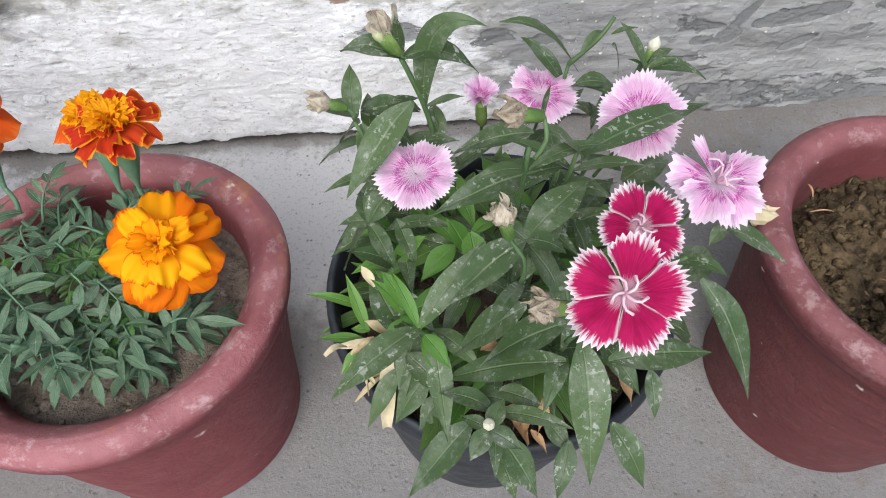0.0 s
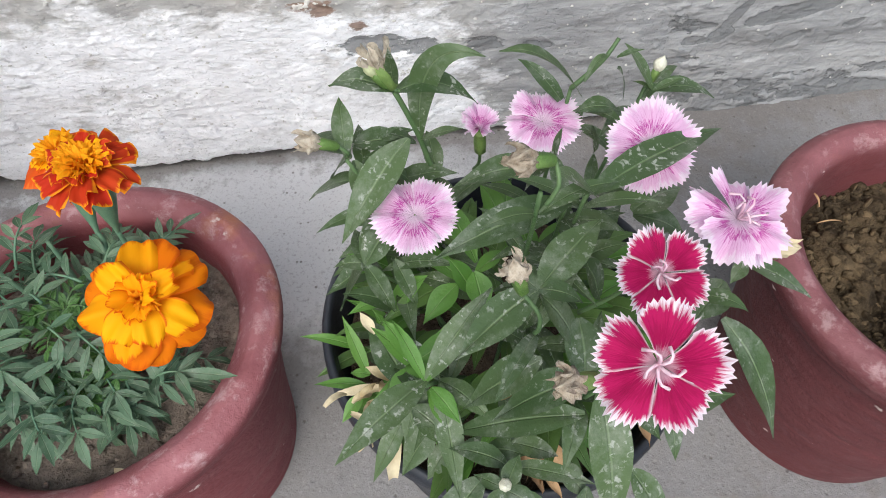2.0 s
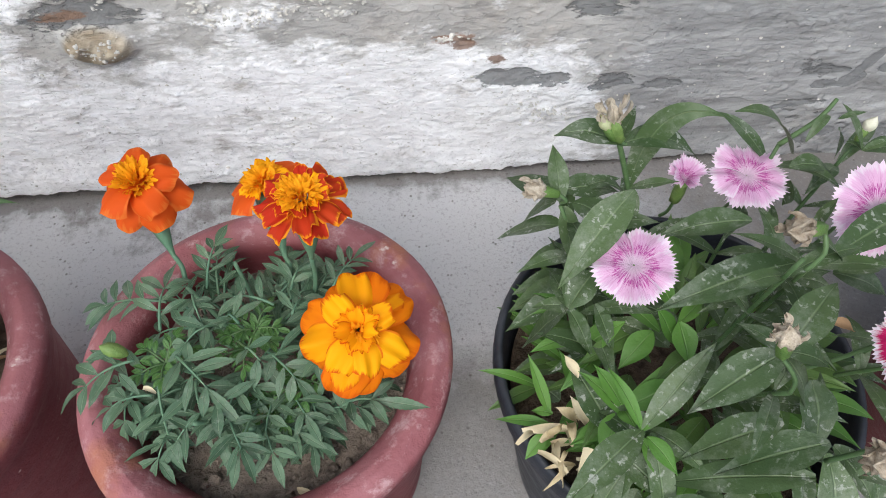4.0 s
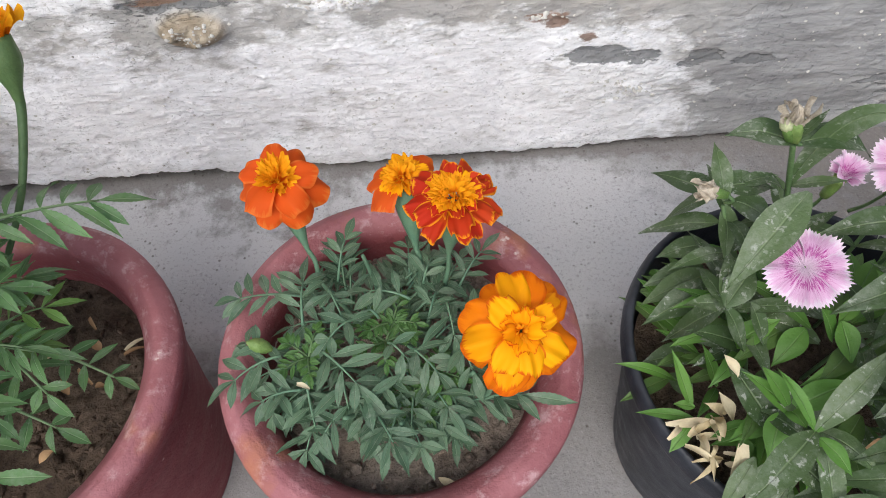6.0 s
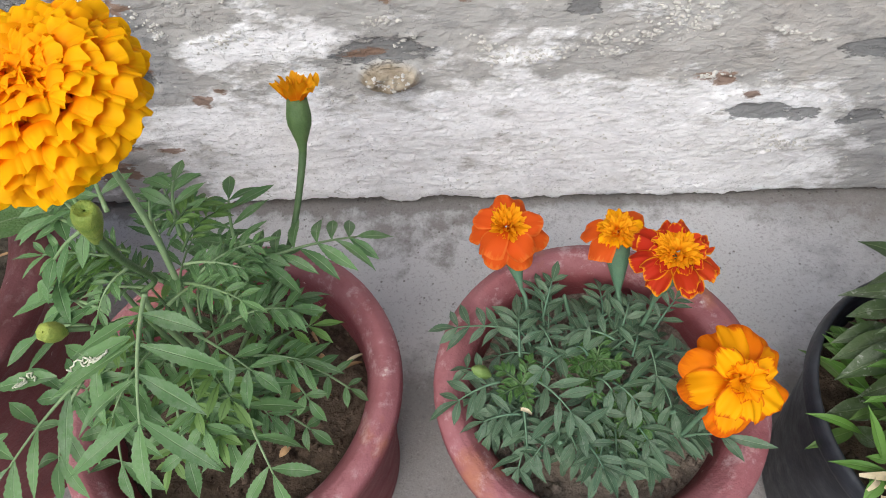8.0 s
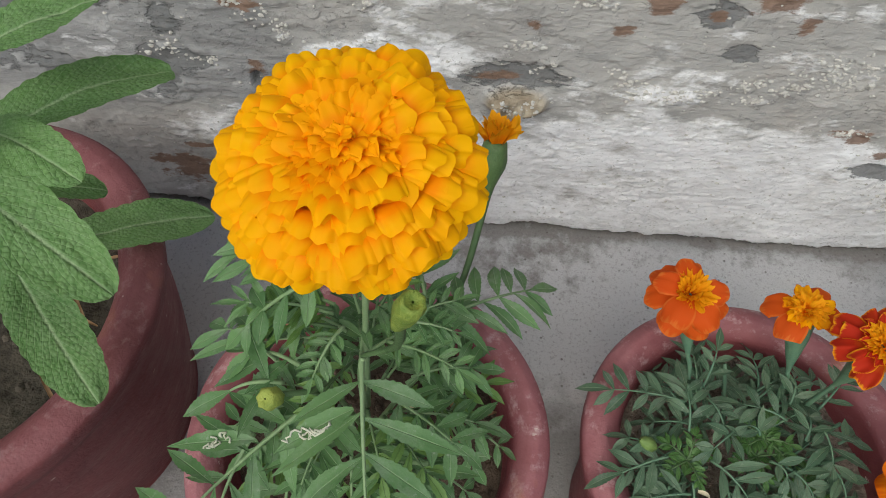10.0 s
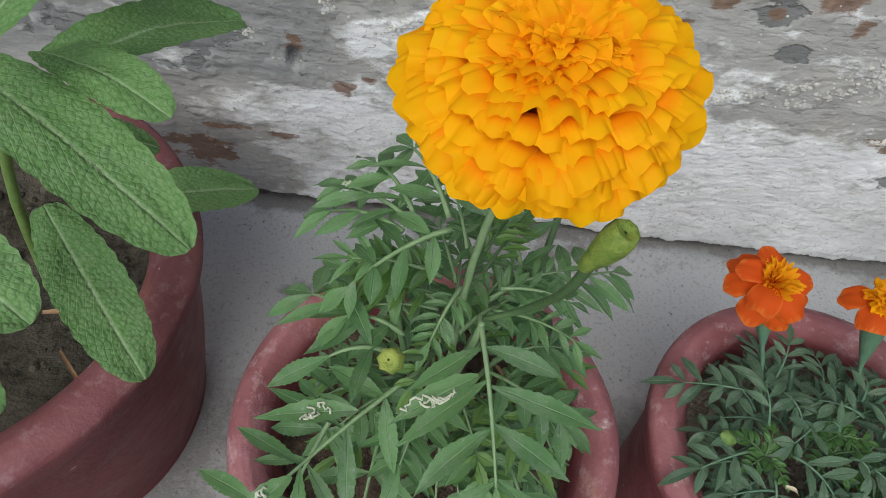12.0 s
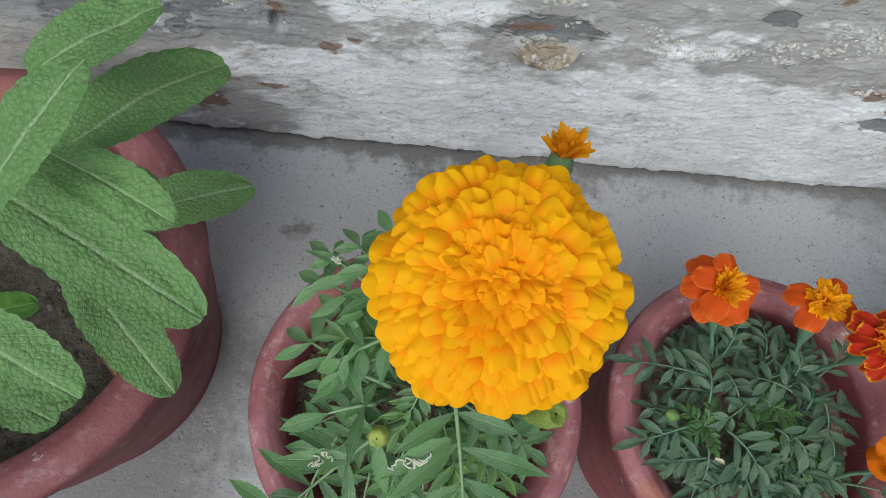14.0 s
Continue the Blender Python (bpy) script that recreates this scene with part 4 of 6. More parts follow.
def petal_mesh(length, width, seed, ruffle=0.0015, cup=0.1, recurve=0.15, narrow=0.3, notch=0.06, nu=9, nv=13, waves=5.0, bend=3, lobes=4.0, round_end=0.22, fold_from=2.2):
    """A marigold petal along +x with its face to +z: narrow foot, broad end with a rounded, wavy, scalloped rim."""
    rng = random.Random(seed)
    ph, ph2, ph3 = rng.uniform(0, 6.28), rng.uniform(0, 6.28), rng.uniform(0, 6.28)
    rows, uvs = [], []
    for i in range(nu):
        u = (i / (nu - 1)) ** 0.85
        half = width / 2 * (narrow + (1 - narrow) * math.sin(math.pi / 2 * min(1.0, u * 1.22)) ** 1.1)
        row, ruv = [], []
        for j in range(nv):
            v = 2 * j / (nv - 1) - 1
            # a rounded end with shallow scallops along it
            lobe = abs(math.cos(lobes * v / 2 + ph2)) ** 0.65
            x = length * u * (1 - round_end * u * u * (0.4 * v * v + 0.6 * v ** 4)) + length * notch * 2.2 * u ** 4 * (lobe - 0.75)
            y = half * v * (1 - 0.10 * u ** 4 * v * v)
            z = cup * length * u * (1 - u) * 1.6 - recurve * length * u ** bend - 0.12 * half * v * v * u
            z += ruffle * u ** fold_from * (math.sin(waves * v + ph) + 0.30 * math.sin(2.1 * waves * v + ph3) + 1.1 * (lobe - 0.75))
            row.append((x, y, z))
            ruv.append((u, 0.5 + 0.5 * v))
        rows.append(row)
        uvs.append(ruv)
    return Geo().grid(rows, uvs)


def set_petal(flower, meshes, material, centre, axis, azimuth, lift, inset, rng, scale=1.0, roll=0.25, name="petal"):
    """One petal on a flower: azimuth round its axis, lift above its plane, inset from its middle."""
    turn = Matrix.Translation(centre) @ frame_of(axis, azimuth) @ Matrix.Translation((inset, 0, 0)) @ Matrix.Rotation(-lift, 4, "Y") @ Matrix.Rotation(rng.uniform(-roll, roll), 4, "X")
    part(name, rng.choice(meshes), material, flower, m=turn @ Matrix.Scale(scale, 4))


def kit(name, material, count, **shape):
    """A few like petals, whose meshes the flowers share."""
    out = []
    for k in range(count):
        me = petal_mesh(seed=k * 7 + 3, **shape).mesh(name)
        me.materials.append(MAT[material])
        out.append(me)
    return out


BIG_OUTER = kit("petal", "big_petal", 10, length=0.024, width=0.0160, ruffle=0.0012, cup=0.24, recurve=0.34, narrow=0.50, notch=0.034, nv=27, nu=17, waves=4.0, bend=5, lobes=5.6, round_end=0.22, fold_from=7)
BIG_INNER = kit("petal", "big_petal", 10, length=0.017, width=0.0128, ruffle=0.0011, cup=0.24, recurve=0.32, narrow=0.50, notch=0.040, nv=25, nu=15, waves=4.0, bend=5, lobes=5.4, round_end=0.22, fold_from=7)
BIG_CORE = kit("petal", "big_core", 8, length=0.012, width=0.0088, ruffle=0.0013, cup=0.22, recurve=0.20, narrow=0.45, notch=0.06, nu=11, nv=17, waves=3.6, bend=4, lobes=5.2, round_end=0.20, fold_from=5)
GOLD = kit("petal", "gold_petal", 7, length=0.0255, width=0.0200, ruffle=0.0030, cup=0.22, recurve=0.22, narrow=0.32, notch=0.045, nv=19, nu=11, waves=4.2, lobes=4.6, round_end=0.26)
GOLD_SMALL = kit("petal", "gold_petal", 5, length=0.0165, width=0.0115, ruffle=0.0019, cup=0.2, recurve=0.05, narrow=0.4, notch=0.08, nv=13, waves=4.4, lobes=4.0)
RUST = kit("petal", "rust_petal", 4, length=0.0265, width=0.0225, ruffle=0.0017, cup=0.18, recurve=0.18, narrow=0.32, notch=0.04, nv=17, nu=11, waves=3.6, lobes=4.0, round_end=0.26)
ORANGE = kit("petal", "orange_petal", 6, length=0.0235, width=0.0195, ruffle=0.0014, cup=0.20, recurve=0.24, narrow=0.35, notch=0.035, nv=17, nu=10, waves=3.6, lobes=3.6, round_end=0.28)
RED = kit("petal", "red_petal", 6, length=0.0172, width=0.0125, ruffle=0.0022, cup=0.15, recurve=0.14, narrow=0.4, notch=0.05, nv=15, waves=4.6, lobes=4.2)
RED_SMALL = kit("petal", "red_petal", 6, length=0.0125, width=0.0105, ruffle=0.0024, cup=0.15, recurve=0.05, narrow=0.4, notch=0.08, nv=13, waves=4.6, lobes=4.2)
TUFT = kit("floret", "floret", 6, length=0.0062, width=0.0042, ruffle=0.0013, cup=0.2, recurve=0.15, narrow=0.45, notch=0.2, nu=6, nv=9, waves=4.0)
FLORET = kit("floret", "floret", 5, length=0.0085, width=0.0036, ruffle=0.0009, cup=0.15, recurve=0.0, narrow=0.5, notch=0.2, nu=5, nv=7, waves=4.0)


FRINGE = kit("floret", "floret", 5, length=0.0120, width=0.0056, ruffle=0.0010, cup=0.15, recurve=0.05, narrow=0.5, notch=0.15, nu=6, nv=7, waves=4.0)


def marigold_cup(plant, base, neck, r, material="blue_stem", length=0.038):
    """The long green cup under a marigold, as the body of the flower part."""
    axis = (Vector(neck) - Vector(base)).normalized()
    start = Vector(neck) - axis * length
    geo = Geo()
    bulb(geo, start, axis, [(0.0012, 0), (0.0018, length * 0.12), (r * 0.50, length * 0.30), (r * 0.85, length * 0.6), (r, length * 0.85), (r * 1.05, length), (r * 0.6, length * 1.02), (0.0002, length * 1.02)], 14, 7, 0.05)
    return part("flower", geo, material, plant), start


def ray_flower(plant, base, centre, axis, layers, disc, rng, cup=0.0070, label="", jumble=1.0):
    """A French marigold: rings of broad petals round a tuft of florets; jumble disorders them."""
    axis = Vector(axis).normalized()
    neck = Vector(centre) - axis * 0.006
    flower, start = marigold_cup(plant, base, neck, cup)
    if label:
        tagged(flower, label)
    stem(plant, [base, (Vector(base) + start) / 2 + Vector((0.001, 0.001, 0)), start], 0.0014, 0.0013, "blue_stem")
    for meshes, material, count, lift, inset, scale, raise_by in layers:
        first = rng.uniform(0, 6.28)
        for k in range(count):
            a = first + 2 * math.pi * (k + jumble * rng.uniform(-0.18, 0.18)) / count
            set_petal(flower, meshes, material, Vector(centre) + axis * raise_by, axis, a, lift + jumble * rng.uniform(-0.14, 0.14), inset, rng, scale * rng.uniform(0.88, 1.1), 0.25 * jumble)
    meshes, count, spread, height = disc
    for k in range(count):
        r = spread * math.sqrt((k + 0.5) / count)
        a = k * 2.39996
        lift = 1.45 - 0.75 * (r / spread)
        set_petal(flower, meshes, "floret", Vector(centre) + axis * height, axis, a, lift + rng.uniform(-0.2, 0.2), r * 0.6, rng, rng.uniform(0.75, 1.2), 0.6, "floret")
    return flower


def pink_petal(half, length, teeth, seed, wave=0.0012, drop=0.17):
    """A fan-shaped petal of a pink, with a finely cut outer rim."""
    rng = random.Random(seed)
    cols, rows, uvs = teeth * 2 + 1, [], []
    cut = [rng.choice((0.03, 0.05, 0.08, 0.10)) * rng.uniform(0.7, 1.2) for _ in range(cols)]
    ph = rng.uniform(0, 6.28)
    for i in range(9):
        u = i / 8
        row, ruv = [], []
        for j in range(cols):
            v = 2 * j / (cols - 1) - 1
            a = half * v * (0.86 + 0.14 * u)
            r = length * (0.03 + 0.97 * u) * (1 - drop * v ** 4 * u)
            if i == 8:
                r *= 1.0 + (cut[j] if j % 2 else -cut[j] * 0.6) + 0.025 * math.sin(5.0 * v + ph)
            z = -0.05 * length * u * u + wave * u * u * (math.sin(3.2 * v + ph) + 0.5 * math.sin(8 * v + ph)) + 0.06 * length * math.sin(math.pi * u)
            row.append((r * math.cos(a), r * math.sin(a), z))
            ruv.append((u, 0.5 + 0.5 * v))
        rows.append(row)
        uvs.append(ruv)
    return Geo().grid(rows, uvs)


def pink_kit(material, half, length, teeth, count, drop, wave=0.0012):
    out = []
    for k in range(count):
        me = pink_petal(half, length, teeth, k * 5 + 1, wave, drop).mesh("petal")
        me.materials.append(MAT[material])
        out.append(me)
    return out


CRIMSON_PETALS = pink_kit("crimson", 0.67, 0.0178, 13, 5, 0.30, 0.0022)
RAGGED_PETALS = pink_kit("pink", 0.78, 0.0168, 15, 5, 0.28, 0.0036)
PINK_PETALS = pink_kit("pink", 0.76, 0.0166, 16, 5, 0.24, 0.0021)


def pink_flower(plant, node, centre, axis, meshes, material, rng, scale=1.0, missing=(), stamens=4, calyx=0.018, label="", spin=None, lift=0.08):
    """A flower of a pink: green calyx tube, five toothed petals, curling pale stamens."""
    axis = Vector(axis).normalized()
    foot = Vector(centre) - axis * calyx
    geo = Geo()
    bulb(geo, foot, axis, [(0.0008, 0), (0.0026, 0.0015), (0.0030, calyx * 0.5), (0.0027, calyx * 0.9), (0.0034, calyx), (0.0002, calyx * 0.98)], 10, 5, 0.06)
    flower = part("flower", geo, "calyx", plant, label)
    stem(plant, [node, (Vector(node) + foot) / 2 + Vector((0.001, 0, -0.002)), foot], 0.0010, 0.0008)
    first = rng.uniform(0, 6.28) if spin is None else spin
    for k in range(5):
        if k in missing:
            continue
        turn = Matrix.Translation(Vector(centre) + axis * (0.0004 * k)) @ frame_of(axis, first + k * 2 * math.pi / 5 + rng.uniform(-0.06, 0.06)) @ Matrix.Rotation(-lift + rng.uniform(-0.08, 0.08), 4, "Y") @ Matrix.Rotation(rng.uniform(0.06, 0.2), 4, "X")
        part("petal", meshes[k % len(meshes)], material, flower, m=turn @ Matrix.Scale(scale * rng.uniform(0.95, 1.05), 4))
    turn = Matrix.Translation(centre) @ frame_of(axis, first)
    for k in range(stamens):
        a = 2 * math.pi * k / stamens + rng.uniform(-0.4, 0.4)
        reach, high = rng.uniform(0.004, 0.008) * scale, rng.uniform(0.005, 0.009) * scale
        pts = [turn @ Vector((reach * f * math.cos(a + 0.8 * f * f), reach * f * math.sin(a + 0.8 * f * f), high * math.sin(2.3 * f))) for f in (0, 0.25, 0.5, 0.75, 1.0)]
        part("stamen", Geo().tube(pts, [0.0006, 0.0005, 0.00042, 0.0004, 0.00055], 6), "filament", flower)
    return flower


def spent_flower(plant, node, at, axis, size, rng, material="withered", label="withered brown flower head", strips=22, slim=0.85, cup=1.0):
    """A dead flower head: crumpled strips bunched above a pale calyx."""
    axis = Vector(axis).normalized()
    geo = Geo()
    bulb(geo, Vector(at) - axis * size, axis, [(0.0008, 0), (cup * slim * size * 0.24, size * 0.15), (cup * slim * size * 0.29, size * 0.7), (cup * slim * size * 0.27, size * 1.05), (0.0002, size * 1.1)], 10, 5, 0.08)
    head = part("flower_head", geo, "calyx", plant, label)
    stem(plant, [node, Vector(at) - axis * size], 0.0009, 0.0008)
    crumple = Geo()
    turn = Matrix.Translation(at) @ frame_of(axis)
    # a crumpled core with a few loose twisted petal ends
    rows, fold = [], rng.uniform(0, 20)
    for i in range(9):
        f = i / 8
        r = slim * size * (0.24 + 0.20 * math.sin(math.pi * min(1, 1.15 * f))) * (1 - f ** 5)
        ring = []
        for k in range(22):
            a = 2 * math.pi * k / 22
            crease = 1 + (0.26 if strips else 0.05) * math.sin(7 * a + 3 * f + fold) + (0.50 if strips else 0.10) * noise.noise((2.2 * math.cos(a) + fold, 2.2 * math.sin(a), 3.5 * f))
            ring.append(turn @ Vector((r * crease * math.cos(a + 0.5 * f), r * crease * math.sin(a + 0.5 * f), size * (-0.15 + 0.95 * f) * (1 + (0.12 if strips else 0.02) * math.sin(3 * a + fold)))))
        rows.append(ring)
    crumple.grid(rows, closed=True)
    for k in range(strips // 3):
        a, b = rng.uniform(0, 6.28), rng.uniform(0.1, 0.36)
        p0 = turn @ Vector((size * 0.2 * math.cos(a), size * 0.2 * math.sin(a), size * 0.2))
        p1 = turn @ Vector((size * (0.15 + b) * math.cos(a + rng.uniform(-0.6, 0.6)), size * (0.15 + b) * math.sin(a + rng.uniform(-0.6, 0.6)), size * rng.uniform(0.55, 1.0)))
        blade(crumple, p0, p1, size * rng.uniform(0.14, 0.30), size * rng.uniform(-0.1, 0.2), 1.0, "lance", up=turn.to_3x3() @ Vector((math.cos(a), math.sin(a), 0.4)), rows=6, cols=5, seed=k * 3.7 + size * 100, twist=rng.uniform(-2.0, 2.0))
    part("dried_petals", crumple, material, head)
    return head


def frond(plant, base, tip, pairs, reach, width, arch, material, rng, split=True, droop=0.0, up=(0, 0, 1), stalk=0.28, end=1.0, bare=0.0009, slope=0.62):
    """A feathered marigold leaf: a rib with pairs of toothed leaflets and one at the end."""
    a, c, upv = Vector(base), Vector(tip), Vector(up).normalized()
    rib = bezier(a, (a + c) / 2 + upv * (2 * arch), c, 14)
    leaf_ob = part("leaf", Geo().tube(rib, [bare * (1 - 0.55 * i / 13) for i in range(14)], 5), "rib" if material == "tall_frond" else "stem" if material != "frond" else "blue_stem", plant)
    rest = Geo()

    def leaflet(p, q, w):
        geo = rest if not split else Geo()
        size = (q - p).length
        blade(geo, p, q, w, size * rng.uniform(0.0, 0.09), 0.22, "feather", up=upv + Vector((rng.uniform(-0.35, 0.35), rng.uniform(-0.35, 0.35), 0)), rows=23 if split else 13, cols=5, teeth=1, seed=rng.uniform(0, 50), twist=rng.uniform(-0.5, 0.5), droop=rng.uniform(0.0, 0.6))
        if split:
            part("leaflet", geo, material, leaf_ob)

    for k in range(pairs):
        f = stalk + (0.95 - stalk) * k / max(1, pairs - 1)
        x = f * 13
        i = min(12, int(x))
        p = rib[i].lerp(rib[i + 1], x - i)
        d = (rib[i + 1] - rib[i]).normalized()
        side = d.cross(upv).normalized()
        size = reach * (0.70 + 0.30 * math.sin(math.pi * (0.15 + 0.70 * f))) * rng.uniform(0.82, 1.14)
        for s in (-1, 1):
            lean = slope + rng.uniform(-0.16, 0.16) + 0.30 * f
            way = (side * s + d * lean + upv * (rng.uniform(-0.10, 0.24) - droop)).normalized()
            q = p + d * rng.uniform(-0.0016, 0.0016)
            leaflet(q, q + way * size * rng.uniform(0.86, 1.1), width * rng.uniform(0.82, 1.12))
    leaflet(c, c + ((rib[13] - rib[11]).normalized() - upv * droop * 0.5).normalized() * reach * end, width * 1.08)
    if not split:
        part("leaflet", rest, material, leaf_ob)
    return leaf_ob


# ---- the pinks in the black pot ----
rng = random.Random(21)
pinks = thing("dianthus_plant", (0.096, 0.233, 0.15), "bushy pinks with dusty leaves, pale pink and crimson flowers", "plant")
ROOT = (0.094, 0.228, 0.146)
# stalks from the soil to the shoots
for top in ((0.045, 0.173, 0.240), (0.083, 0.168, 0.286), (0.068, 0.134, 0.232), (0.062, 0.272, 0.258), (0.025, 0.265, 0.274), (0.027, 0.232, 0.240),
            (0.128, 0.285, 0.282), (0.163, 0.283, 0.280), (0.113, 0.217, 0.295), (0.088, 0.202, 0.316), (0.100, 0.150, 0.250), (0.158, 0.184, 0.262), (0.109, 0.223, 0.280)):
    near = (ROOT[0] + (top[0] - ROOT[0]) * rng.uniform(0.3, 0.6) + rng.uniform(-0.006, 0.006), ROOT[1] + (top[1] - ROOT[1]) * rng.uniform(0.3, 0.6), 0.145)
    stem(pinks, [near, ((near[0] + top[0]) / 2 + 0.003, (near[1] + top[1]) / 2 + 0.004, (near[2] + top[2]) / 2 + 0.006), top], 0.0012, 0.0009)
    # pairs of leaves at the joints of the stalk
    turn = rng.uniform(0, 3.14)
    for f in (0.5, 0.72, 0.9):
        turn += 1.3
        for side in (0, math.pi):
            b = Vector(near).lerp(Vector(top), f) + Vector((0.003 * f, 0.003 * f, 0.004 * (1 - f)))
            size = rng.uniform(0.026, 0.042) * (1.15 - 0.35 * f)
            o = turn + side
            t = b + Vector((math.cos(o) * size, math.sin(o) * size, rng.uniform(0.0, 0.014)))
            leaf(pinks, tuple(b), tuple(t), rng.uniform(0.0065, 0.0095), rng.uniform(0.003, 0.007), "pink_leaf", rng.uniform(-0.4, 0.4))
stem(pinks, [(0.064, 0.270, 0.250), (0.058, 0.274, 0.272), (0.0525, 0.275, 0.288), (0.048, 0.275, 0.300)], 0.0014, 0.0012)
stem(pinks, [(0.128, 0.285, 0.282), (0.140, 0.286, 0.295), (0.147, 0.290, 0.303)], 0.0013, 0.0009)
# shoot over the front left of the pot
leaf(pinks, (0.045, 0.174, 0.242), (0.075, 0.198, 0.267), 0.01092, 0.003)
leaf(pinks, (0.045, 0.174, 0.242), (0.007, 0.148, 0.238), 0.01344, 0.005)
leaf(pinks, (0.051, 0.175, 0.235), (0.053, 0.135, 0.209), 0.01092, 0.004)
leaf(pinks, (0.045, 0.174, 0.242), (0.035, 0.199, 0.25), 0.00576, 0.003, "young_leaf")
leaf(pinks, (0.045, 0.182, 0.232), (0.026, 0.203, 0.238), 0.00792, 0.003, "young_leaf")
leaf(pinks, (0.047, 0.172, 0.24), (0.056, 0.157, 0.236), 0.00792, 0.002, "young_leaf")
leaf(pinks, (0.039, 0.171, 0.225), (0.056, 0.153, 0.215), 0.0126, 0.003)
leaf(pinks, (0.044, 0.181, 0.225), (0.034, 0.161, 0.21), 0.01092, 0.002)
leaf(pinks, (0.045, 0.174, 0.242), (0.06, 0.184, 0.25), 0.00504, 0.002, "young_leaf")
leaf(pinks, (0.046, 0.175, 0.23), (0.033, 0.19, 0.225), 0.01008, 0.003)
# shoot under the withered head in the middle
leaf(pinks, (0.086, 0.182, 0.288), (0.056, 0.172, 0.262), 0.01512, 0.004)
leaf(pinks, (0.086, 0.182, 0.288), (0.117, 0.208, 0.288), 0.01428, 0.003)
leaf(pinks, (0.086, 0.182, 0.288), (0.101, 0.176, 0.285), 0.0084, 0.003)
leaf(pinks, (0.086, 0.182, 0.288), (0.075, 0.196, 0.285), 0.00756, 0.002)
leaf(pinks, (0.086, 0.182, 0.288), (0.107, 0.168, 0.25), 0.01176, 0.004)
leaf(pinks, (0.086, 0.182, 0.288), (0.094, 0.178, 0.272), 0.00672, 0.001)
leaf(pinks, (0.09, 0.183, 0.28), (0.083, 0.18, 0.262), 0.00756, 0.001)
leaf(pinks, (0.085, 0.163, 0.272), (0.058, 0.163, 0.235), 0.01428, 0.004)
leaf(pinks, (0.098, 0.154, 0.272), (0.068, 0.155, 0.24), 0.01428, 0.006)
leaf(pinks, (0.1, 0.148, 0.252), (0.05, 0.159, 0.22), 0.01344, 0.005)
# front right leaves
leaf(pinks, (0.108, 0.156, 0.252), (0.11, 0.112, 0.205), 0.017, 0.008)
leaf(pinks, (0.118, 0.148, 0.248), (0.164, 0.15, 0.24), 0.01512, 0.004)
leaf(pinks, (0.147, 0.156, 0.215), (0.148, 0.138, 0.2), 0.0084, 0.002)
leaf(pinks, (0.126, 0.137, 0.205), (0.141, 0.113, 0.18), 0.01344, 0.004)
leaf(pinks, (0.11, 0.136, 0.19), (0.102, 0.115, 0.172), 0.01008, 0.002)
leaf(pinks, (0.16, 0.173, 0.262), (0.184, 0.136, 0.218), 0.01596, 0.008)
leaf(pinks, (0.169, 0.189, 0.276), (0.198, 0.176, 0.262), 0.01008, 0.003)
leaf(pinks, (0.169, 0.187, 0.278), (0.163, 0.182, 0.272), 0.00588, 0.001)
leaf(pinks, (0.103, 0.178, 0.27), (0.102, 0.156, 0.255), 0.01428, 0.003)
leaf(pinks, (0.119, 0.162, 0.24), (0.136, 0.142, 0.222), 0.0126, 0.003)
# little shoot with the white bud
leaf(pinks, (0.068, 0.131, 0.234), (0.059, 0.12, 0.232), 0.0084, 0.001)
leaf(pinks, (0.068, 0.131, 0.234), (0.08, 0.122, 0.232), 0.0084, 0.001)
leaf(pinks, (0.068, 0.131, 0.234), (0.076, 0.142, 0.236), 0.00756, 0.001)
leaf(pinks, (0.068, 0.131, 0.234), (0.058, 0.139, 0.23), 0.00588, 0.001)
leaf(pinks, (0.064, 0.142, 0.213), (0.034, 0.12, 0.188), 0.01428, 0.004)
leaf(pinks, (0.076, 0.136, 0.208), (0.091, 0.114, 0.185), 0.01344, 0.003)
leaf(pinks, (0.073, 0.137, 0.205), (0.082, 0.115, 0.18), 0.01176, 0.003)
leaf(pinks, (0.076, 0.15, 0.225), (0.094, 0.143, 0.22), 0.00924, 0.002)
leaf(pinks, (0.066, 0.151, 0.22), (0.081, 0.145, 0.222), 0.01008, 0.002)
# broad dusty leaves above the middle
leaf(pinks, (0.11, 0.222, 0.282), (0.054, 0.213, 0.267), 0.017, 0.005)
leaf(pinks, (0.113, 0.214, 0.297), (0.181, 0.246, 0.288), 0.01512, 0.004, twist=0.2)
leaf(pinks, (0.051, 0.256, 0.292), (0.019, 0.23, 0.262), 0.017, 0.004)
leaf(pinks, (0.105, 0.249, 0.275), (0.069, 0.255, 0.258), 0.01428, 0.004)
leaf(pinks, (0.095, 0.209, 0.318), (0.113, 0.209, 0.3), 0.0084, 0.002)
leaf(pinks, (0.094, 0.212, 0.318), (0.095, 0.212, 0.335), 0.00504, 0.001)
leaf(pinks, (0.043, 0.27, 0.25), (0.074, 0.264, 0.258), 0.01176, 0.003)
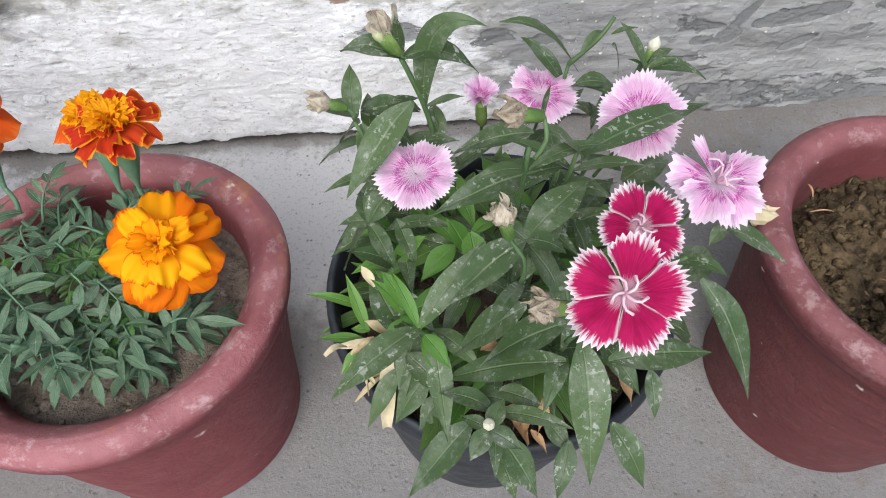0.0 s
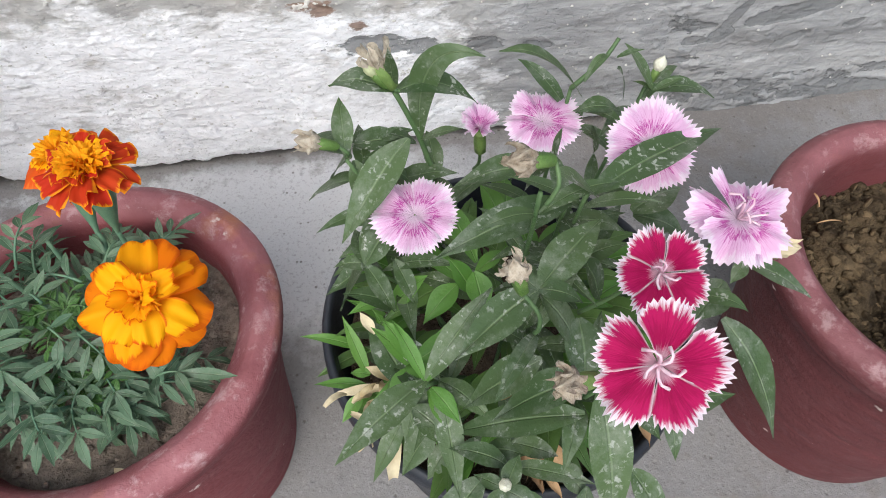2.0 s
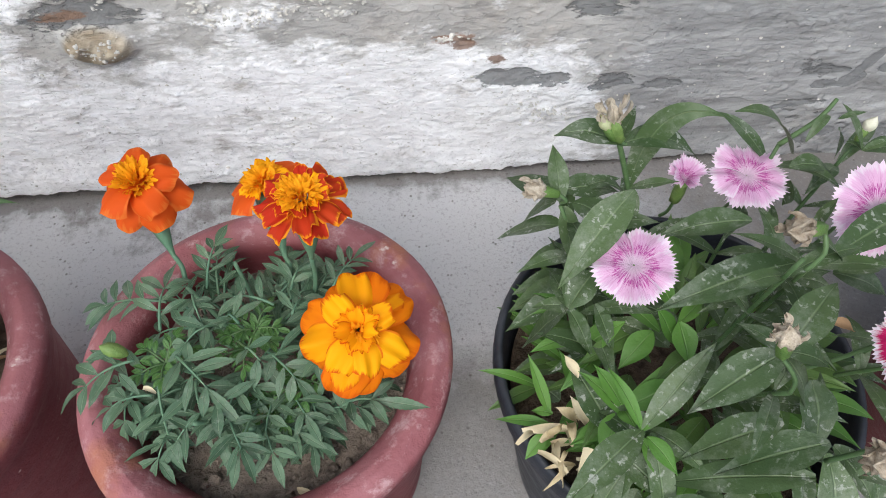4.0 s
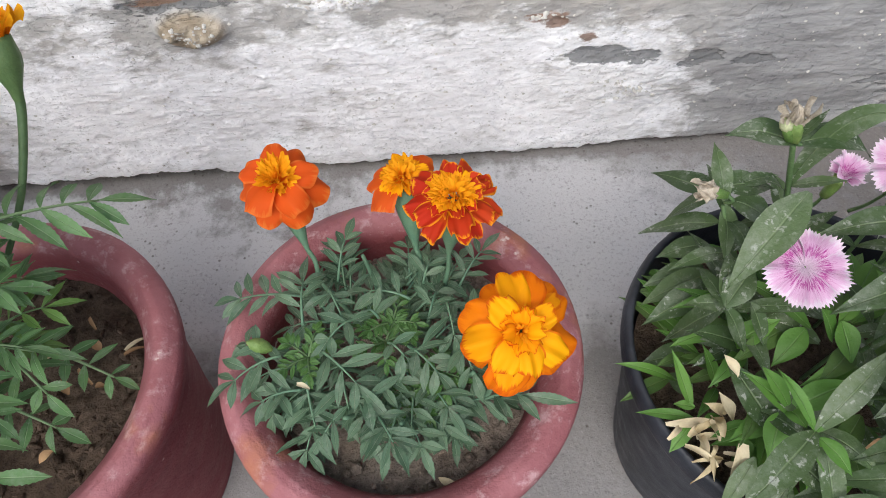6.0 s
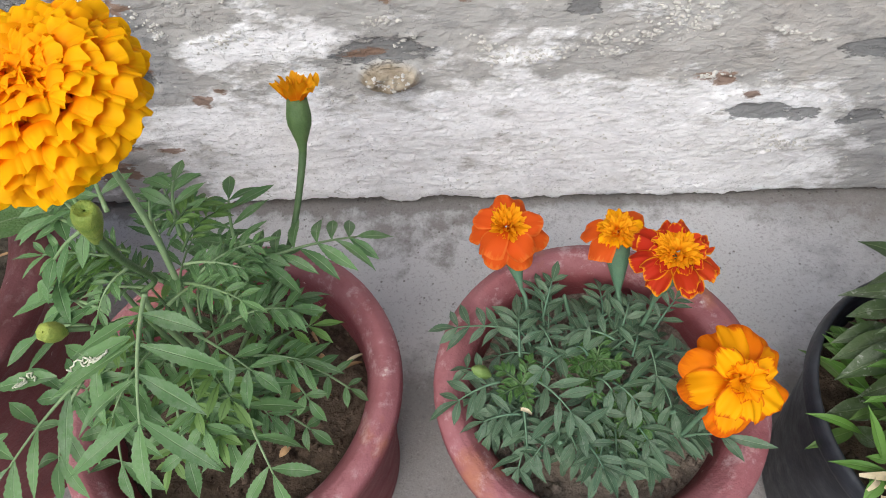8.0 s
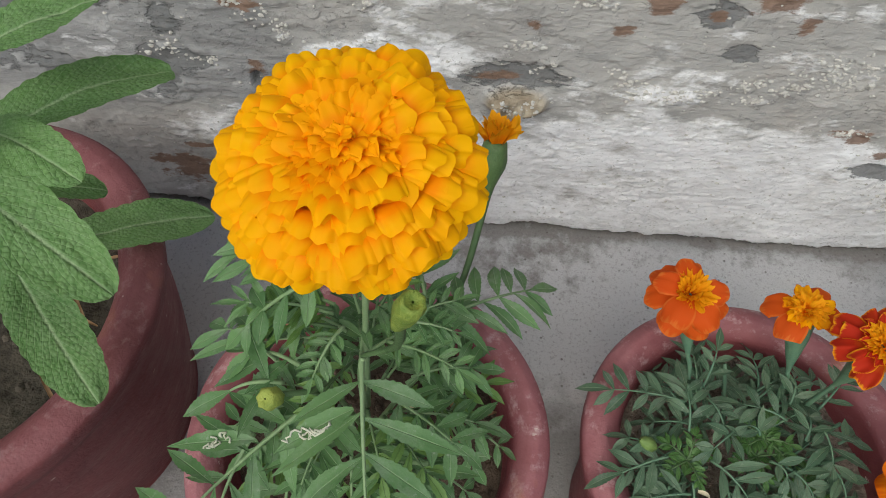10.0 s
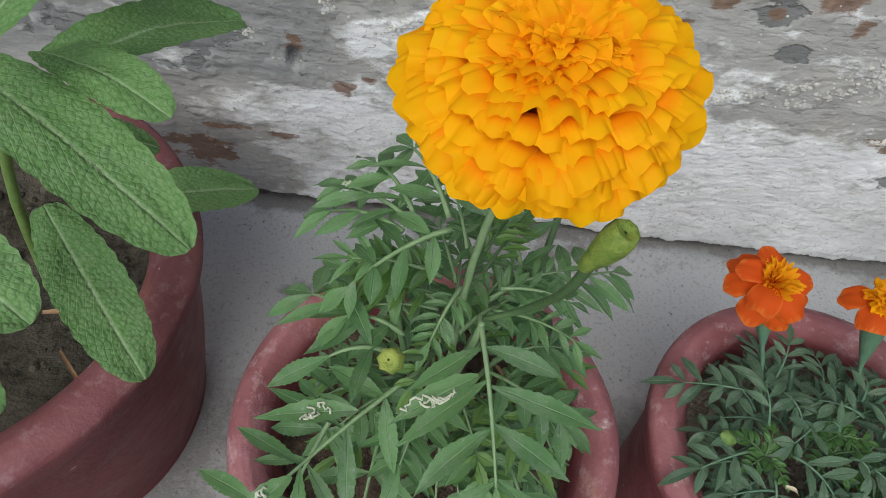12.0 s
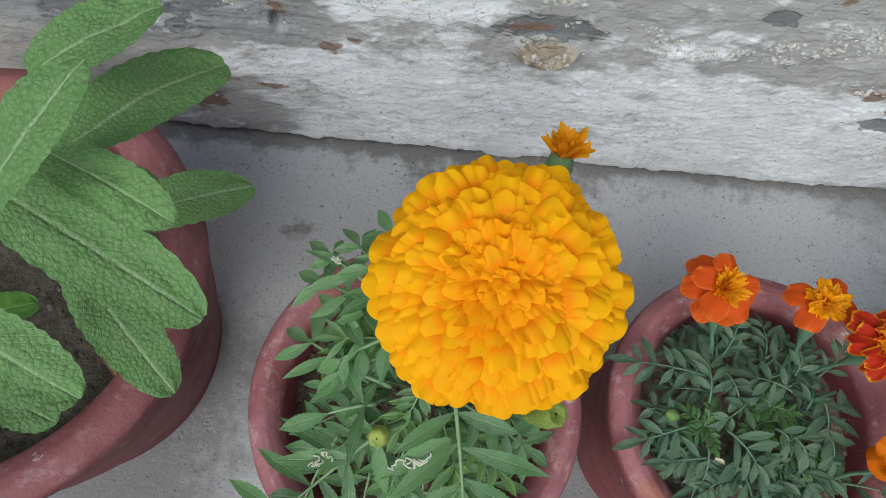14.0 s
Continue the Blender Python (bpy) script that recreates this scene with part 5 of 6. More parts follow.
# upper left stalk
leaf(pinks, (0.048, 0.275, 0.3), (0.022, 0.282, 0.3), 0.01428, 0.005)
leaf(pinks, (0.048, 0.275, 0.3), (0.082, 0.27, 0.293), 0.01428, 0.008)
leaf(pinks, (0.048, 0.275, 0.3), (0.046, 0.267, 0.328), 0.00504, 0.001)
leaf(pinks, (0.058, 0.274, 0.272), (0.083, 0.266, 0.320), 0.0118, 0.0, twist=0.3, rows=16, up=(-0.2, -0.8, 0.5), bow=(-0.016, 0.004, 0.035))
leaf(pinks, (0.058, 0.274, 0.272), (0.075, 0.265, 0.285), 0.00672, 0.001)
leaf(pinks, (0.056, 0.274, 0.27), (0.044, 0.271, 0.28), 0.0084, 0.002)
# left stalk with the dead flower
leaf(pinks, (0.025, 0.265, 0.276), (0.025, 0.291, 0.286), 0.00924, 0.002)
leaf(pinks, (0.027, 0.264, 0.262), (0.003, 0.282, 0.229), 0.01344, 0.004)
leaf(pinks, (0.026, 0.27, 0.272), (0.008, 0.301, 0.254), 0.01512, 0.003)
leaf(pinks, (0.028, 0.268, 0.27), (0.032, 0.252, 0.245), 0.01008, 0.003)
leaf(pinks, (0.033, 0.271, 0.268), (0.051, 0.259, 0.262), 0.01596, 0.003)
leaf(pinks, (0.027, 0.277, 0.262), (0.014, 0.284, 0.235), 0.01092, 0.005)
leaf(pinks, (0.039, 0.28, 0.268), (0.056, 0.28, 0.272), 0.00756, 0.001)
leaf(pinks, (0.028, 0.279, 0.268), (0.057, 0.279, 0.264), 0.01428, 0.003)
# rosette on the left
leaf(pinks, (0.027, 0.232, 0.242), (0.011, 0.236, 0.197), 0.0126, 0.003)
leaf(pinks, (0.027, 0.232, 0.242), (0.024, 0.257, 0.235), 0.0084, 0.002)
leaf(pinks, (0.027, 0.232, 0.242), (0.038, 0.216, 0.222), 0.00924, 0.002)
leaf(pinks, (0.04, 0.234, 0.24), (0.048, 0.217, 0.222), 0.0084, 0.002)
leaf(pinks, (0.027, 0.232, 0.242), (0.042, 0.247, 0.25), 0.01344, 0.002)
leaf(pinks, (0.027, 0.232, 0.242), (0.034, 0.257, 0.25), 0.0084, 0.001)
leaf(pinks, (0.046, 0.261, 0.208), (0.004, 0.247, 0.195), 0.01596, 0.004)
leaf(pinks, (0.045, 0.269, 0.205), (0.008, 0.261, 0.19), 0.01512, 0.004)
leaf(pinks, (0.045, 0.277, 0.198), (0.012, 0.272, 0.19), 0.01344, 0.003)
leaf(pinks, (0.044, 0.283, 0.212), (0.02, 0.284, 0.2), 0.0126, 0.003)
leaf(pinks, (0.04, 0.24, 0.168), (0.009, 0.238, 0.163), 0.01428, 0.003)
leaf(pinks, (0.048, 0.229, 0.205), (0.026, 0.233, 0.2), 0.01008, 0.002)
leaf(pinks, (0.032, 0.219, 0.165), (0.02, 0.23, 0.165), 0.0126, 0.002)
leaf(pinks, (0.067, 0.224, 0.228), (0.049, 0.21, 0.22), 0.0115, 0.002, "young_leaf")
leaf(pinks, (0.073, 0.219, 0.245), (0.075, 0.202, 0.236), 0.0115, 0.001, "young_leaf")
leaf(pinks, (0.035, 0.224, 0.214), (0.054, 0.227, 0.234), 0.0115, 0.002, "young_leaf")
leaf(pinks, (0.072, 0.214, 0.235), (0.062, 0.223, 0.252), 0.01008, 0.002, "young_leaf")
leaf(pinks, (0.088, 0.231, 0.24), (0.072, 0.218, 0.242), 0.0072, 0.001, "young_leaf")
leaf(pinks, (0.103, 0.227, 0.235), (0.095, 0.24, 0.25), 0.0115, 0.002, "young_leaf")
leaf(pinks, (0.039, 0.18, 0.222), (0.025, 0.212, 0.23), 0.01512, 0.002)
leaf(pinks, (0.042, 0.186, 0.235), (0.031, 0.202, 0.246), 0.00792, 0.002, "young_leaf")
leaf(pinks, (0.042, 0.186, 0.235), (0.071, 0.194, 0.238), 0.0115, 0.003, "young_leaf")
leaf(pinks, (0.04, 0.186, 0.23), (0.032, 0.169, 0.222), 0.0115, 0.002, "young_leaf")
leaf(pinks, (0.042, 0.186, 0.235), (0.043, 0.176, 0.24), 0.00936, 0.001, "young_leaf")
leaf(pinks, (0.046, 0.173, 0.235), (0.057, 0.156, 0.222), 0.00936, 0.002, "young_leaf")
# upper right stalks
leaf(pinks, (0.13, 0.277, 0.284), (0.089, 0.271, 0.318), 0.01008, 0.009)
leaf(pinks, (0.129, 0.273, 0.28), (0.15, 0.272, 0.275), 0.01092, 0.004)
leaf(pinks, (0.127, 0.271, 0.298), (0.14, 0.281, 0.302), 0.0042, 0.005)
leaf(pinks, (0.142, 0.275, 0.3), (0.149, 0.274, 0.282), 0.00588, 0.004)
leaf(pinks, (0.142, 0.278, 0.303), (0.154, 0.279, 0.305), 0.00294, 0.001)
leaf(pinks, (0.164, 0.278, 0.282), (0.149, 0.288, 0.302), 0.0084, 0.002)
leaf(pinks, (0.164, 0.278, 0.282), (0.199, 0.281, 0.27), 0.01176, 0.005)
leaf(pinks, (0.164, 0.278, 0.282), (0.178, 0.28, 0.286), 0.0042, 0.001)
leaf(pinks, (0.164, 0.278, 0.282), (0.154, 0.28, 0.287), 0.00336, 0.001)
leaf(pinks, (0.142, 0.282, 0.26), (0.147, 0.282, 0.24), 0.01176, 0.001)
# leaves behind the flowers on the right
leaf(pinks, (0.146, 0.233, 0.255), (0.168, 0.237, 0.262), 0.017, 0.003)
leaf(pinks, (0.151, 0.238, 0.245), (0.173, 0.226, 0.24), 0.01512, 0.003)
leaf(pinks, (0.175, 0.195, 0.25), (0.162, 0.185, 0.235), 0.01596, 0.002)
leaf(pinks, (0.144, 0.234, 0.262), (0.123, 0.24, 0.262), 0.00756, 0.004)
leaf(pinks, (0.113, 0.228, 0.262), (0.14, 0.222, 0.255), 0.01008, 0.004)
leaf(pinks, (0.123, 0.198, 0.245), (0.113, 0.205, 0.268), 0.01428, 0.002)
leaf(pinks, (0.165, 0.164, 0.225), (0.146, 0.169, 0.24), 0.01344, 0.003)
# sparse young shoots at the left rim
leaf(pinks, (0.021, 0.204, 0.186), (0.012, 0.229, 0.205), 0.00648, 0.001, "young_leaf")
leaf(pinks, (0.037, 0.214, 0.186), (0.027, 0.229, 0.207), 0.0072, 0.001, "young_leaf")
leaf(pinks, (0.02, 0.199, 0.187), (-0.006, 0.206, 0.181), 0.00576, 0.002, "young_leaf")
leaf(pinks, (0.022, 0.204, 0.188), (0.012, 0.207, 0.186), 0.00504, 0.001, "young_leaf")
leaf(pinks, (0.017, 0.195, 0.186), (0.006, 0.185, 0.18), 0.0072, 0.001, "young_leaf")
leaf(pinks, (0.043, 0.192, 0.195), (0.024, 0.188, 0.19), 0.0072, 0.001, "young_leaf")
leaf(pinks, (0.039, 0.187, 0.19), (0.039, 0.175, 0.186), 0.00864, 0.001, "young_leaf")
leaf(pinks, (0.034, 0.199, 0.185), (0.023, 0.195, 0.184), 0.0072, 0.001, "young_leaf")
# lower leaves over the front rim
leaf(pinks, (0.035, 0.174, 0.205), (0.018, 0.154, 0.185), 0.00924, 0.003)
leaf(pinks, (0.048, 0.172, 0.2), (0.031, 0.155, 0.184), 0.01344, 0.003)
leaf(pinks, (0.054, 0.164, 0.19), (0.042, 0.153, 0.178), 0.01092, 0.002)
leaf(pinks, (0.099, 0.146, 0.195), (0.111, 0.133, 0.182), 0.01092, 0.002)
# dry straw at the left rim
part("dry_leaf", blade(Geo(), (0.03, 0.194, 0.190), (0.006, 0.198, 0.186), 0.0048, 0.002, 0.5, "strap", rows=8, cols=5, seed=3.6, twist=1.8), "straw", pinks, "dry straw-coloured leaf")
part("dry_leaf", blade(Geo(), (0.032, 0.196, 0.192), (0.02, 0.201, 0.204), 0.0055, 0.005, 0.5, "lance", rows=8, cols=5, seed=5.5, twist=2.2), "straw", pinks, "dry straw-coloured leaf")
part("dry_leaf", blade(Geo(), (0.037, 0.194, 0.19), (0.028, 0.205, 0.206), 0.006, 0.003, 0.5, "lance", rows=8, cols=5, seed=6, twist=1.6), "straw", pinks, "dry straw-coloured leaf")
part("dry_leaf", blade(Geo(), (0.031, 0.180, 0.207), (0.0265, 0.157, 0.176), 0.008, 0.003, 0.5, "strap", rows=8, cols=5, seed=7, twist=0.5), "straw", pinks, "dry straw-coloured leaf")
part("dry_leaf", blade(Geo(), (0.027, 0.178, 0.188), (0.012, 0.17, 0.18), 0.0028, 0.003, 0.5, "strap", rows=8, cols=5, seed=2.8, twist=2.2), "straw", pinks, "dry straw-coloured leaf")
part("dry_leaf", blade(Geo(), (0.028, 0.176, 0.188), (0.037, 0.169, 0.186), 0.004, 0.004, 0.5, "lance", rows=8, cols=5, seed=4, twist=1.5), "straw", pinks, "dry straw-coloured leaf")
part("dry_leaf", blade(Geo(), (0.029, 0.188, 0.189), (0.019, 0.19, 0.186), 0.004, 0.001, 0.5, "strap", rows=8, cols=5, seed=4, twist=1), "straw", pinks, "dry straw-coloured leaf")
part("dry_leaf", blade(Geo(), (0.029, 0.181, 0.188), (0.039, 0.176, 0.188), 0.0025, 0.002, 0.5, "strap", rows=8, cols=5, seed=2.5, twist=2), "straw", pinks, "dry straw-coloured leaf")
part("dry_leaf", blade(Geo(), (0.027, 0.203, 0.231), (0.022, 0.212, 0.236), 0.0045, 0.002, 0.5, "lance", rows=8, cols=5, seed=4.5, twist=1.6), "straw", pinks, "dry straw-coloured leaf")
part("dry_leaf", blade(Geo(), (0.028, 0.178, 0.188), (0.014, 0.179, 0.184), 0.0025, 0.004, 0.5, "strap", rows=8, cols=5, seed=2.5, twist=2), "straw", pinks, "dry straw-coloured leaf")
part("dry_leaf", blade(Geo(), (0.133, 0.156, 0.215), (0.139, 0.145, 0.2), 0.007, 0.002, 0.5, "lance", rows=8, cols=5, seed=7, twist=1.2), "brown_dry", pinks, "dry straw-coloured leaf")
part("dry_leaf", blade(Geo(), (0.087, 0.152, 0.205), (0.084, 0.142, 0.19), 0.006, 0.005, 0.5, "lance", rows=8, cols=5, seed=6, twist=2.4), "brown_dry", pinks, "dry straw-coloured leaf")
part("dry_leaf", blade(Geo(), (0.098, 0.152, 0.205), (0.095, 0.139, 0.19), 0.007, 0.005, 0.5, "lance", rows=8, cols=5, seed=7, twist=2.2), "brown_dry", pinks, "dry straw-coloured leaf")
part("dry_leaf", blade(Geo(), (0.091, 0.152, 0.2), (0.09, 0.139, 0.187), 0.005, 0.004, 0.5, "lance", rows=8, cols=5, seed=5, twist=-2.4), "brown_dry", pinks, "dry straw-coloured leaf")
part("dry_leaf", blade(Geo(), (0.094, 0.148, 0.2), (0.087, 0.143, 0.19), 0.004, 0.003, 0.5, "strap", rows=8, cols=5, seed=4, twist=2.4), "brown_dry", pinks, "dry straw-coloured leaf")
part("dry_leaf", blade(Geo(), (0.083, 0.152, 0.2), (0.091, 0.137, 0.185), 0.006, 0.003, 0.5, "strap", rows=8, cols=5, seed=6, twist=1.2), "brown_dry", pinks, "dry straw-coloured leaf")
part("dry_leaf", blade(Geo(), (0.08, 0.169, 0.228), (0.071, 0.169, 0.225), 0.006, 0.003, 0.5, "lance", rows=8, cols=5, seed=6, twist=1.2), "brown_dry", pinks, "dry straw-coloured leaf")
part("dry_leaf", blade(Geo(), (0.093, 0.143, 0.19), (0.1, 0.133, 0.182), 0.004, 0.002, 0.5, "lance", rows=8, cols=5, seed=4, twist=1.2), "brown_dry", pinks, "dry straw-coloured leaf")
part("dry_leaf", blade(Geo(), (0.135, 0.211, 0.25), (0.147, 0.205, 0.245), 0.006, 0.002, 0.5, "lance", rows=8, cols=5, seed=6, twist=1.2), "brown_dry", pinks, "dry straw-coloured leaf")
for k in range(11):
    x, y = 0.022 + rng.uniform(-0.012, 0.014), 0.188 + rng.uniform(-0.016, 0.014)
    o, size = rng.uniform(0, 6.283), rng.uniform(0.008, 0.018)
    scrap = blade(Geo(), (x, y, 0.186 + rng.uniform(0, 0.010)), (x + size * math.cos(o), y + size * math.sin(o), 0.186 + rng.uniform(-0.006, 0.014)), rng.uniform(0.0018, 0.0052), rng.uniform(0.002, 0.006), 0.7, "strap", rows=9, cols=5, seed=k * 2.3, twist=rng.uniform(-3.0, 3.0))
    part("dry_leaf", scrap, "straw", pinks, "curled dry straw-coloured leaf")
# leaves that fill the heart of the plant
for k in range(120):
    a, r = rng.uniform(0, 6.283), 0.068 * math.sqrt(rng.uniform(0.03, 1.0))
    low_z = 0.165 + 0.045 * rng.random() * (1.2 - r / 0.068)
    b = Vector((POT_D[0] - 0.006 + r * math.cos(a), POT_D[1] - 0.006 + r * math.sin(a), low_z))
    o = a + rng.uniform(-0.7, 0.7)
    size = rng.uniform(0.026, 0.044)
    t = b + Vector((math.cos(o) * size * 0.8, math.sin(o) * size * 0.8, rng.uniform(0.004, 0.026) - 0.010 * (r / 0.068)))
    leaf(pinks, tuple(b), tuple(t), rng.uniform(0.006, 0.010), rng.uniform(0.002, 0.006), rng.choice(("inner_leaf", "inner_leaf", "young_leaf")), rng.uniform(-0.4, 0.4))

for k in range(64):
    a, r = rng.uniform(0, 6.283), 0.050 * math.sqrt(rng.uniform(0.05, 1.0))
    b = Vector((POT_D[0] + r * math.cos(a), POT_D[1] - 0.012 + r * math.sin(a), 0.198 + 0.052 * rng.random() * (1.15 - r / 0.05)))
    o = a + rng.uniform(-0.8, 0.8)
    size = rng.uniform(0.034, 0.052)
    t = b + Vector((math.cos(o) * size * 0.85, math.sin(o) * size * 0.85, rng.uniform(-0.004, 0.016)))
    leaf(pinks, tuple(b), tuple(t), rng.uniform(0.008, 0.0125), rng.uniform(0.003, 0.007), rng.choice(("pink_leaf", "inner_leaf", "inner_leaf", "young_leaf")), rng.uniform(-0.4, 0.4))
pink_flower(pinks, (0.098, 0.150, 0.265), (0.101, 0.135, 0.325), (-0.25, -0.52, 0.82), CRIMSON_PETALS, "crimson", rng, 0.98, (), 5, label="crimson flower with a toothed white rim", spin=0.35)
pink_flower(pinks, (0.110, 0.190, 0.250), (0.126, 0.177, 0.297), (-0.20, -0.50, 0.84), CRIMSON_PETALS, "crimson", rng, 0.86, (), 4, label="smaller crimson flower with a white rim", spin=0.9)
pink_flower(pinks, (0.055, 0.240, 0.220), (0.050, 0.233, 0.271), (-0.16, -0.20, 0.96), PINK_PETALS, "pink", rng, 1.04, (), 0, label="pale pink flower with a darker ring", spin=0.2)
pink_flower(pinks, (0.140, 0.250, 0.240), (0.147, 0.239, 0.289), (-0.15, -0.62, 0.77), PINK_PETALS, "pink", rng, 1.14, (), 0, label="pale pink flower with a darker ring", spin=0.6)
pink_flower(pinks, (0.150, 0.200, 0.240), (0.163, 0.196, 0.294), (0.10, -0.12, 0.99), RAGGED_PETALS, "pink", rng, 1.14, (), 6, label="pink flower with ragged petals and long stamens", spin=0.75, lift=0.02)
pink_flower(pinks, (0.112, 0.285, 0.230), (0.1145, 0.277, 0.2705), (-0.08, -0.10, 0.99), PINK_PETALS, "pink", rng, 1.08, (), 0, label="pale pink flower with a darker ring", spin=0.1)
pink_flower(pinks, (0.086, 0.285, 0.235), (0.086, 0.279, 0.268), (-0.10, -0.15, 0.98), PINK_PETALS, "pink", rng, 0.72, (), 0, label="half-open pink flower", lift=0.95)
spent_flower(pinks, (0.025, 0.265, 0.276), (0.014, 0.262, 0.289), (-0.85, -0.15, 0.50), 0.0105, rng)
spent_flower(pinks, (0.048, 0.275, 0.300), (0.0432, 0.2745, 0.3135), (-0.36, -0.05, 0.93), 0.0134, rng, "withered", strips=36, label="tall calyx with dried straw-coloured petals", slim=0.48, cup=1.7)
spent_flower(pinks, (0.090, 0.200, 0.312), (0.083, 0.204, 0.330), (-0.75, -0.25, 0.35), 0.0115, rng, "withered", "drooping withered flower")
spent_flower(pinks, (0.083, 0.168, 0.286), (0.0755, 0.177, 0.308), (-0.25, 0.10, 0.95), 0.0105, rng)
spent_flower(pinks, (0.098, 0.145, 0.300), (0.080, 0.135, 0.320), (-0.80, -0.25, 0.55), 0.0105, rng)
spent_flower(pinks, (0.163, 0.283, 0.280), (0.169, 0.288, 0.286), (0.25, 0.10, 0.95), 0.008, rng, "cream", "closed cream bud", 0, 0.85)
spent_flower(pinks, (0.068, 0.134, 0.232), (0.068, 0.132, 0.2365), (-0.10, -0.35, 0.92), 0.0055, rng, "cream", "tiny white bud among four leaves", 0, 1.0)
spent_flower(pinks, (0.176, 0.193, 0.272), (0.186, 0.194, 0.274), (0.90, -0.25, 0.15), 0.011, rng, "straw", "dry brown tuft", 9)
spent_flower(pinks, (0.048, 0.275, 0.300), (0.0405, 0.2745, 0.3110), (-0.52, -0.02, 0.85), 0.0100, rng, "pale_bud", "pale green closed bud", 0, 0.62, 1.3)

# ---- the low marigolds ----
rng = random.Random(5)
low = thing("marigold_plant", (-0.123, 0.256, 0.15), "low French marigold with blue-green feathered leaves, orange and red flowers", "plant", "marigolds")
for k in range(9):
    a = k * 2.4
    stem(low, [(-0.123 + 0.02 * math.cos(a), 0.256 + 0.02 * math.sin(a), 0.145), (-0.125 + 0.04 * math.cos(a), 0.256 + 0.04 * math.sin(a), 0.175), (-0.128 + 0.05 * math.cos(a), 0.256 + 0.05 * math.sin(a), 0.195)], 0.0016, 0.0011, "blue_stem")
frond(low, (-0.183, 0.245, 0.2), (-0.207, 0.236, 0.194), 3, 0.0202, 0.0055, 0.004, "frond", rng, end=1.25)
frond(low, (-0.171, 0.276, 0.203), (-0.209, 0.284, 0.192), 4, 0.0190, 0.0055, 0.004, "frond", rng, end=1.25)
frond(low, (-0.172, 0.227, 0.197), (-0.193, 0.224, 0.193), 3, 0.0157, 0.0048, 0.004, "frond", rng, end=1.25)
frond(low, (-0.17, 0.233, 0.197), (-0.168, 0.212, 0.178), 3, 0.0179, 0.0055, 0.004, "frond", rng, end=1.25)
frond(low, (-0.161, 0.244, 0.203), (-0.144, 0.226, 0.202), 3, 0.0213, 0.0055, 0.004, "frond", rng, end=1.25)
frond(low, (-0.143, 0.222, 0.196), (-0.131, 0.215, 0.186), 1, 0.0246, 0.0055, 0.004, "frond", rng, end=1.25)
frond(low, (-0.155, 0.29, 0.192), (-0.149, 0.308, 0.206), 3, 0.0134, 0.0048, 0.004, "frond", rng, end=1.25)
frond(low, (-0.115, 0.27, 0.202), (-0.137, 0.278, 0.2), 3, 0.0179, 0.0055, 0.004, "frond", rng, end=1.25)
frond(low, (-0.088, 0.283, 0.188), (-0.074, 0.299, 0.197), 3, 0.0157, 0.0048, 0.004, "frond", rng, end=1.25)
frond(low, (-0.097, 0.27, 0.201), (-0.094, 0.248, 0.2), 3, 0.0190, 0.0055, 0.004, "frond", rng, end=1.25)
frond(low, (-0.081, 0.218, 0.186), (-0.065, 0.214, 0.2), 2, 0.0224, 0.0055, 0.004, "frond", rng, end=1.25)
frond(low, (-0.119, 0.217, 0.164), (-0.113, 0.208, 0.156), 2, 0.0190, 0.0055, 0.004, "frond", rng, end=1.25)
frond(low, (-0.171, 0.259, 0.204), (-0.171, 0.282, 0.208), 3, 0.0190, 0.0055, 0.004, "frond", rng, end=1.25)
frond(low, (-0.158, 0.279, 0.203), (-0.151, 0.262, 0.203), 3, 0.0134, 0.0048, 0.004, "frond", rng, end=1.25)
frond(low, (-0.128, 0.247, 0.2), (-0.12, 0.239, 0.2), 2, 0.0168, 0.0055, 0.004, "frond", rng, end=1.25)
frond(low, (-0.092, 0.248, 0.194), (-0.086, 0.232, 0.19), 2, 0.0179, 0.0055, 0.004, "frond", rng, end=1.25)
frond(low, (-0.098, 0.226, 0.18), (-0.093, 0.21, 0.168), 3, 0.0157, 0.0048, 0.004, "frond", rng, end=1.25)
frond(low, (-0.19, 0.249, 0.198), (-0.202, 0.255, 0.196), 2, 0.0157, 0.0048, 0.004, "frond", rng, end=1.25)
frond(low, (-0.182, 0.231, 0.195), (-0.189, 0.22, 0.184), 2, 0.0168, 0.0055, 0.004, "frond", rng, end=1.25)
frond(low, (-0.152, 0.233, 0.196), (-0.15, 0.218, 0.186), 2, 0.0190, 0.0055, 0.004, "frond", rng, end=1.25)
frond(low, (-0.108, 0.282, 0.196), (-0.102, 0.298, 0.196), 3, 0.0134, 0.0048, 0.004, "frond", rng, end=1.25)
frond(low, (-0.132, 0.26, 0.203), (-0.138, 0.265, 0.203), 2, 0.0146, 0.0048, 0.004, "frond", rng, end=1.25)
frond(low, (-0.086, 0.261, 0.196), (-0.073, 0.267, 0.192), 3, 0.0134, 0.0048, 0.004, "frond", rng, end=1.25)
frond(low, (-0.106, 0.26, 0.2), (-0.101, 0.274, 0.2), 2, 0.0157, 0.0048, 0.004, "frond", rng, end=1.25)
frond(low, (-0.131, 0.233, 0.192), (-0.141, 0.215, 0.178), 3, 0.0168, 0.0055, 0.004, "frond", rng, end=1.25)
frond(low, (-0.118, 0.246, 0.196), (-0.104, 0.232, 0.192), 3, 0.0168, 0.0055, 0.004, "frond", rng, end=1.25)
frond(low, (-0.145, 0.262, 0.200), (-0.158, 0.251, 0.202), 2, 0.0168, 0.0055, 0.004, "frond", rng, end=1.25)
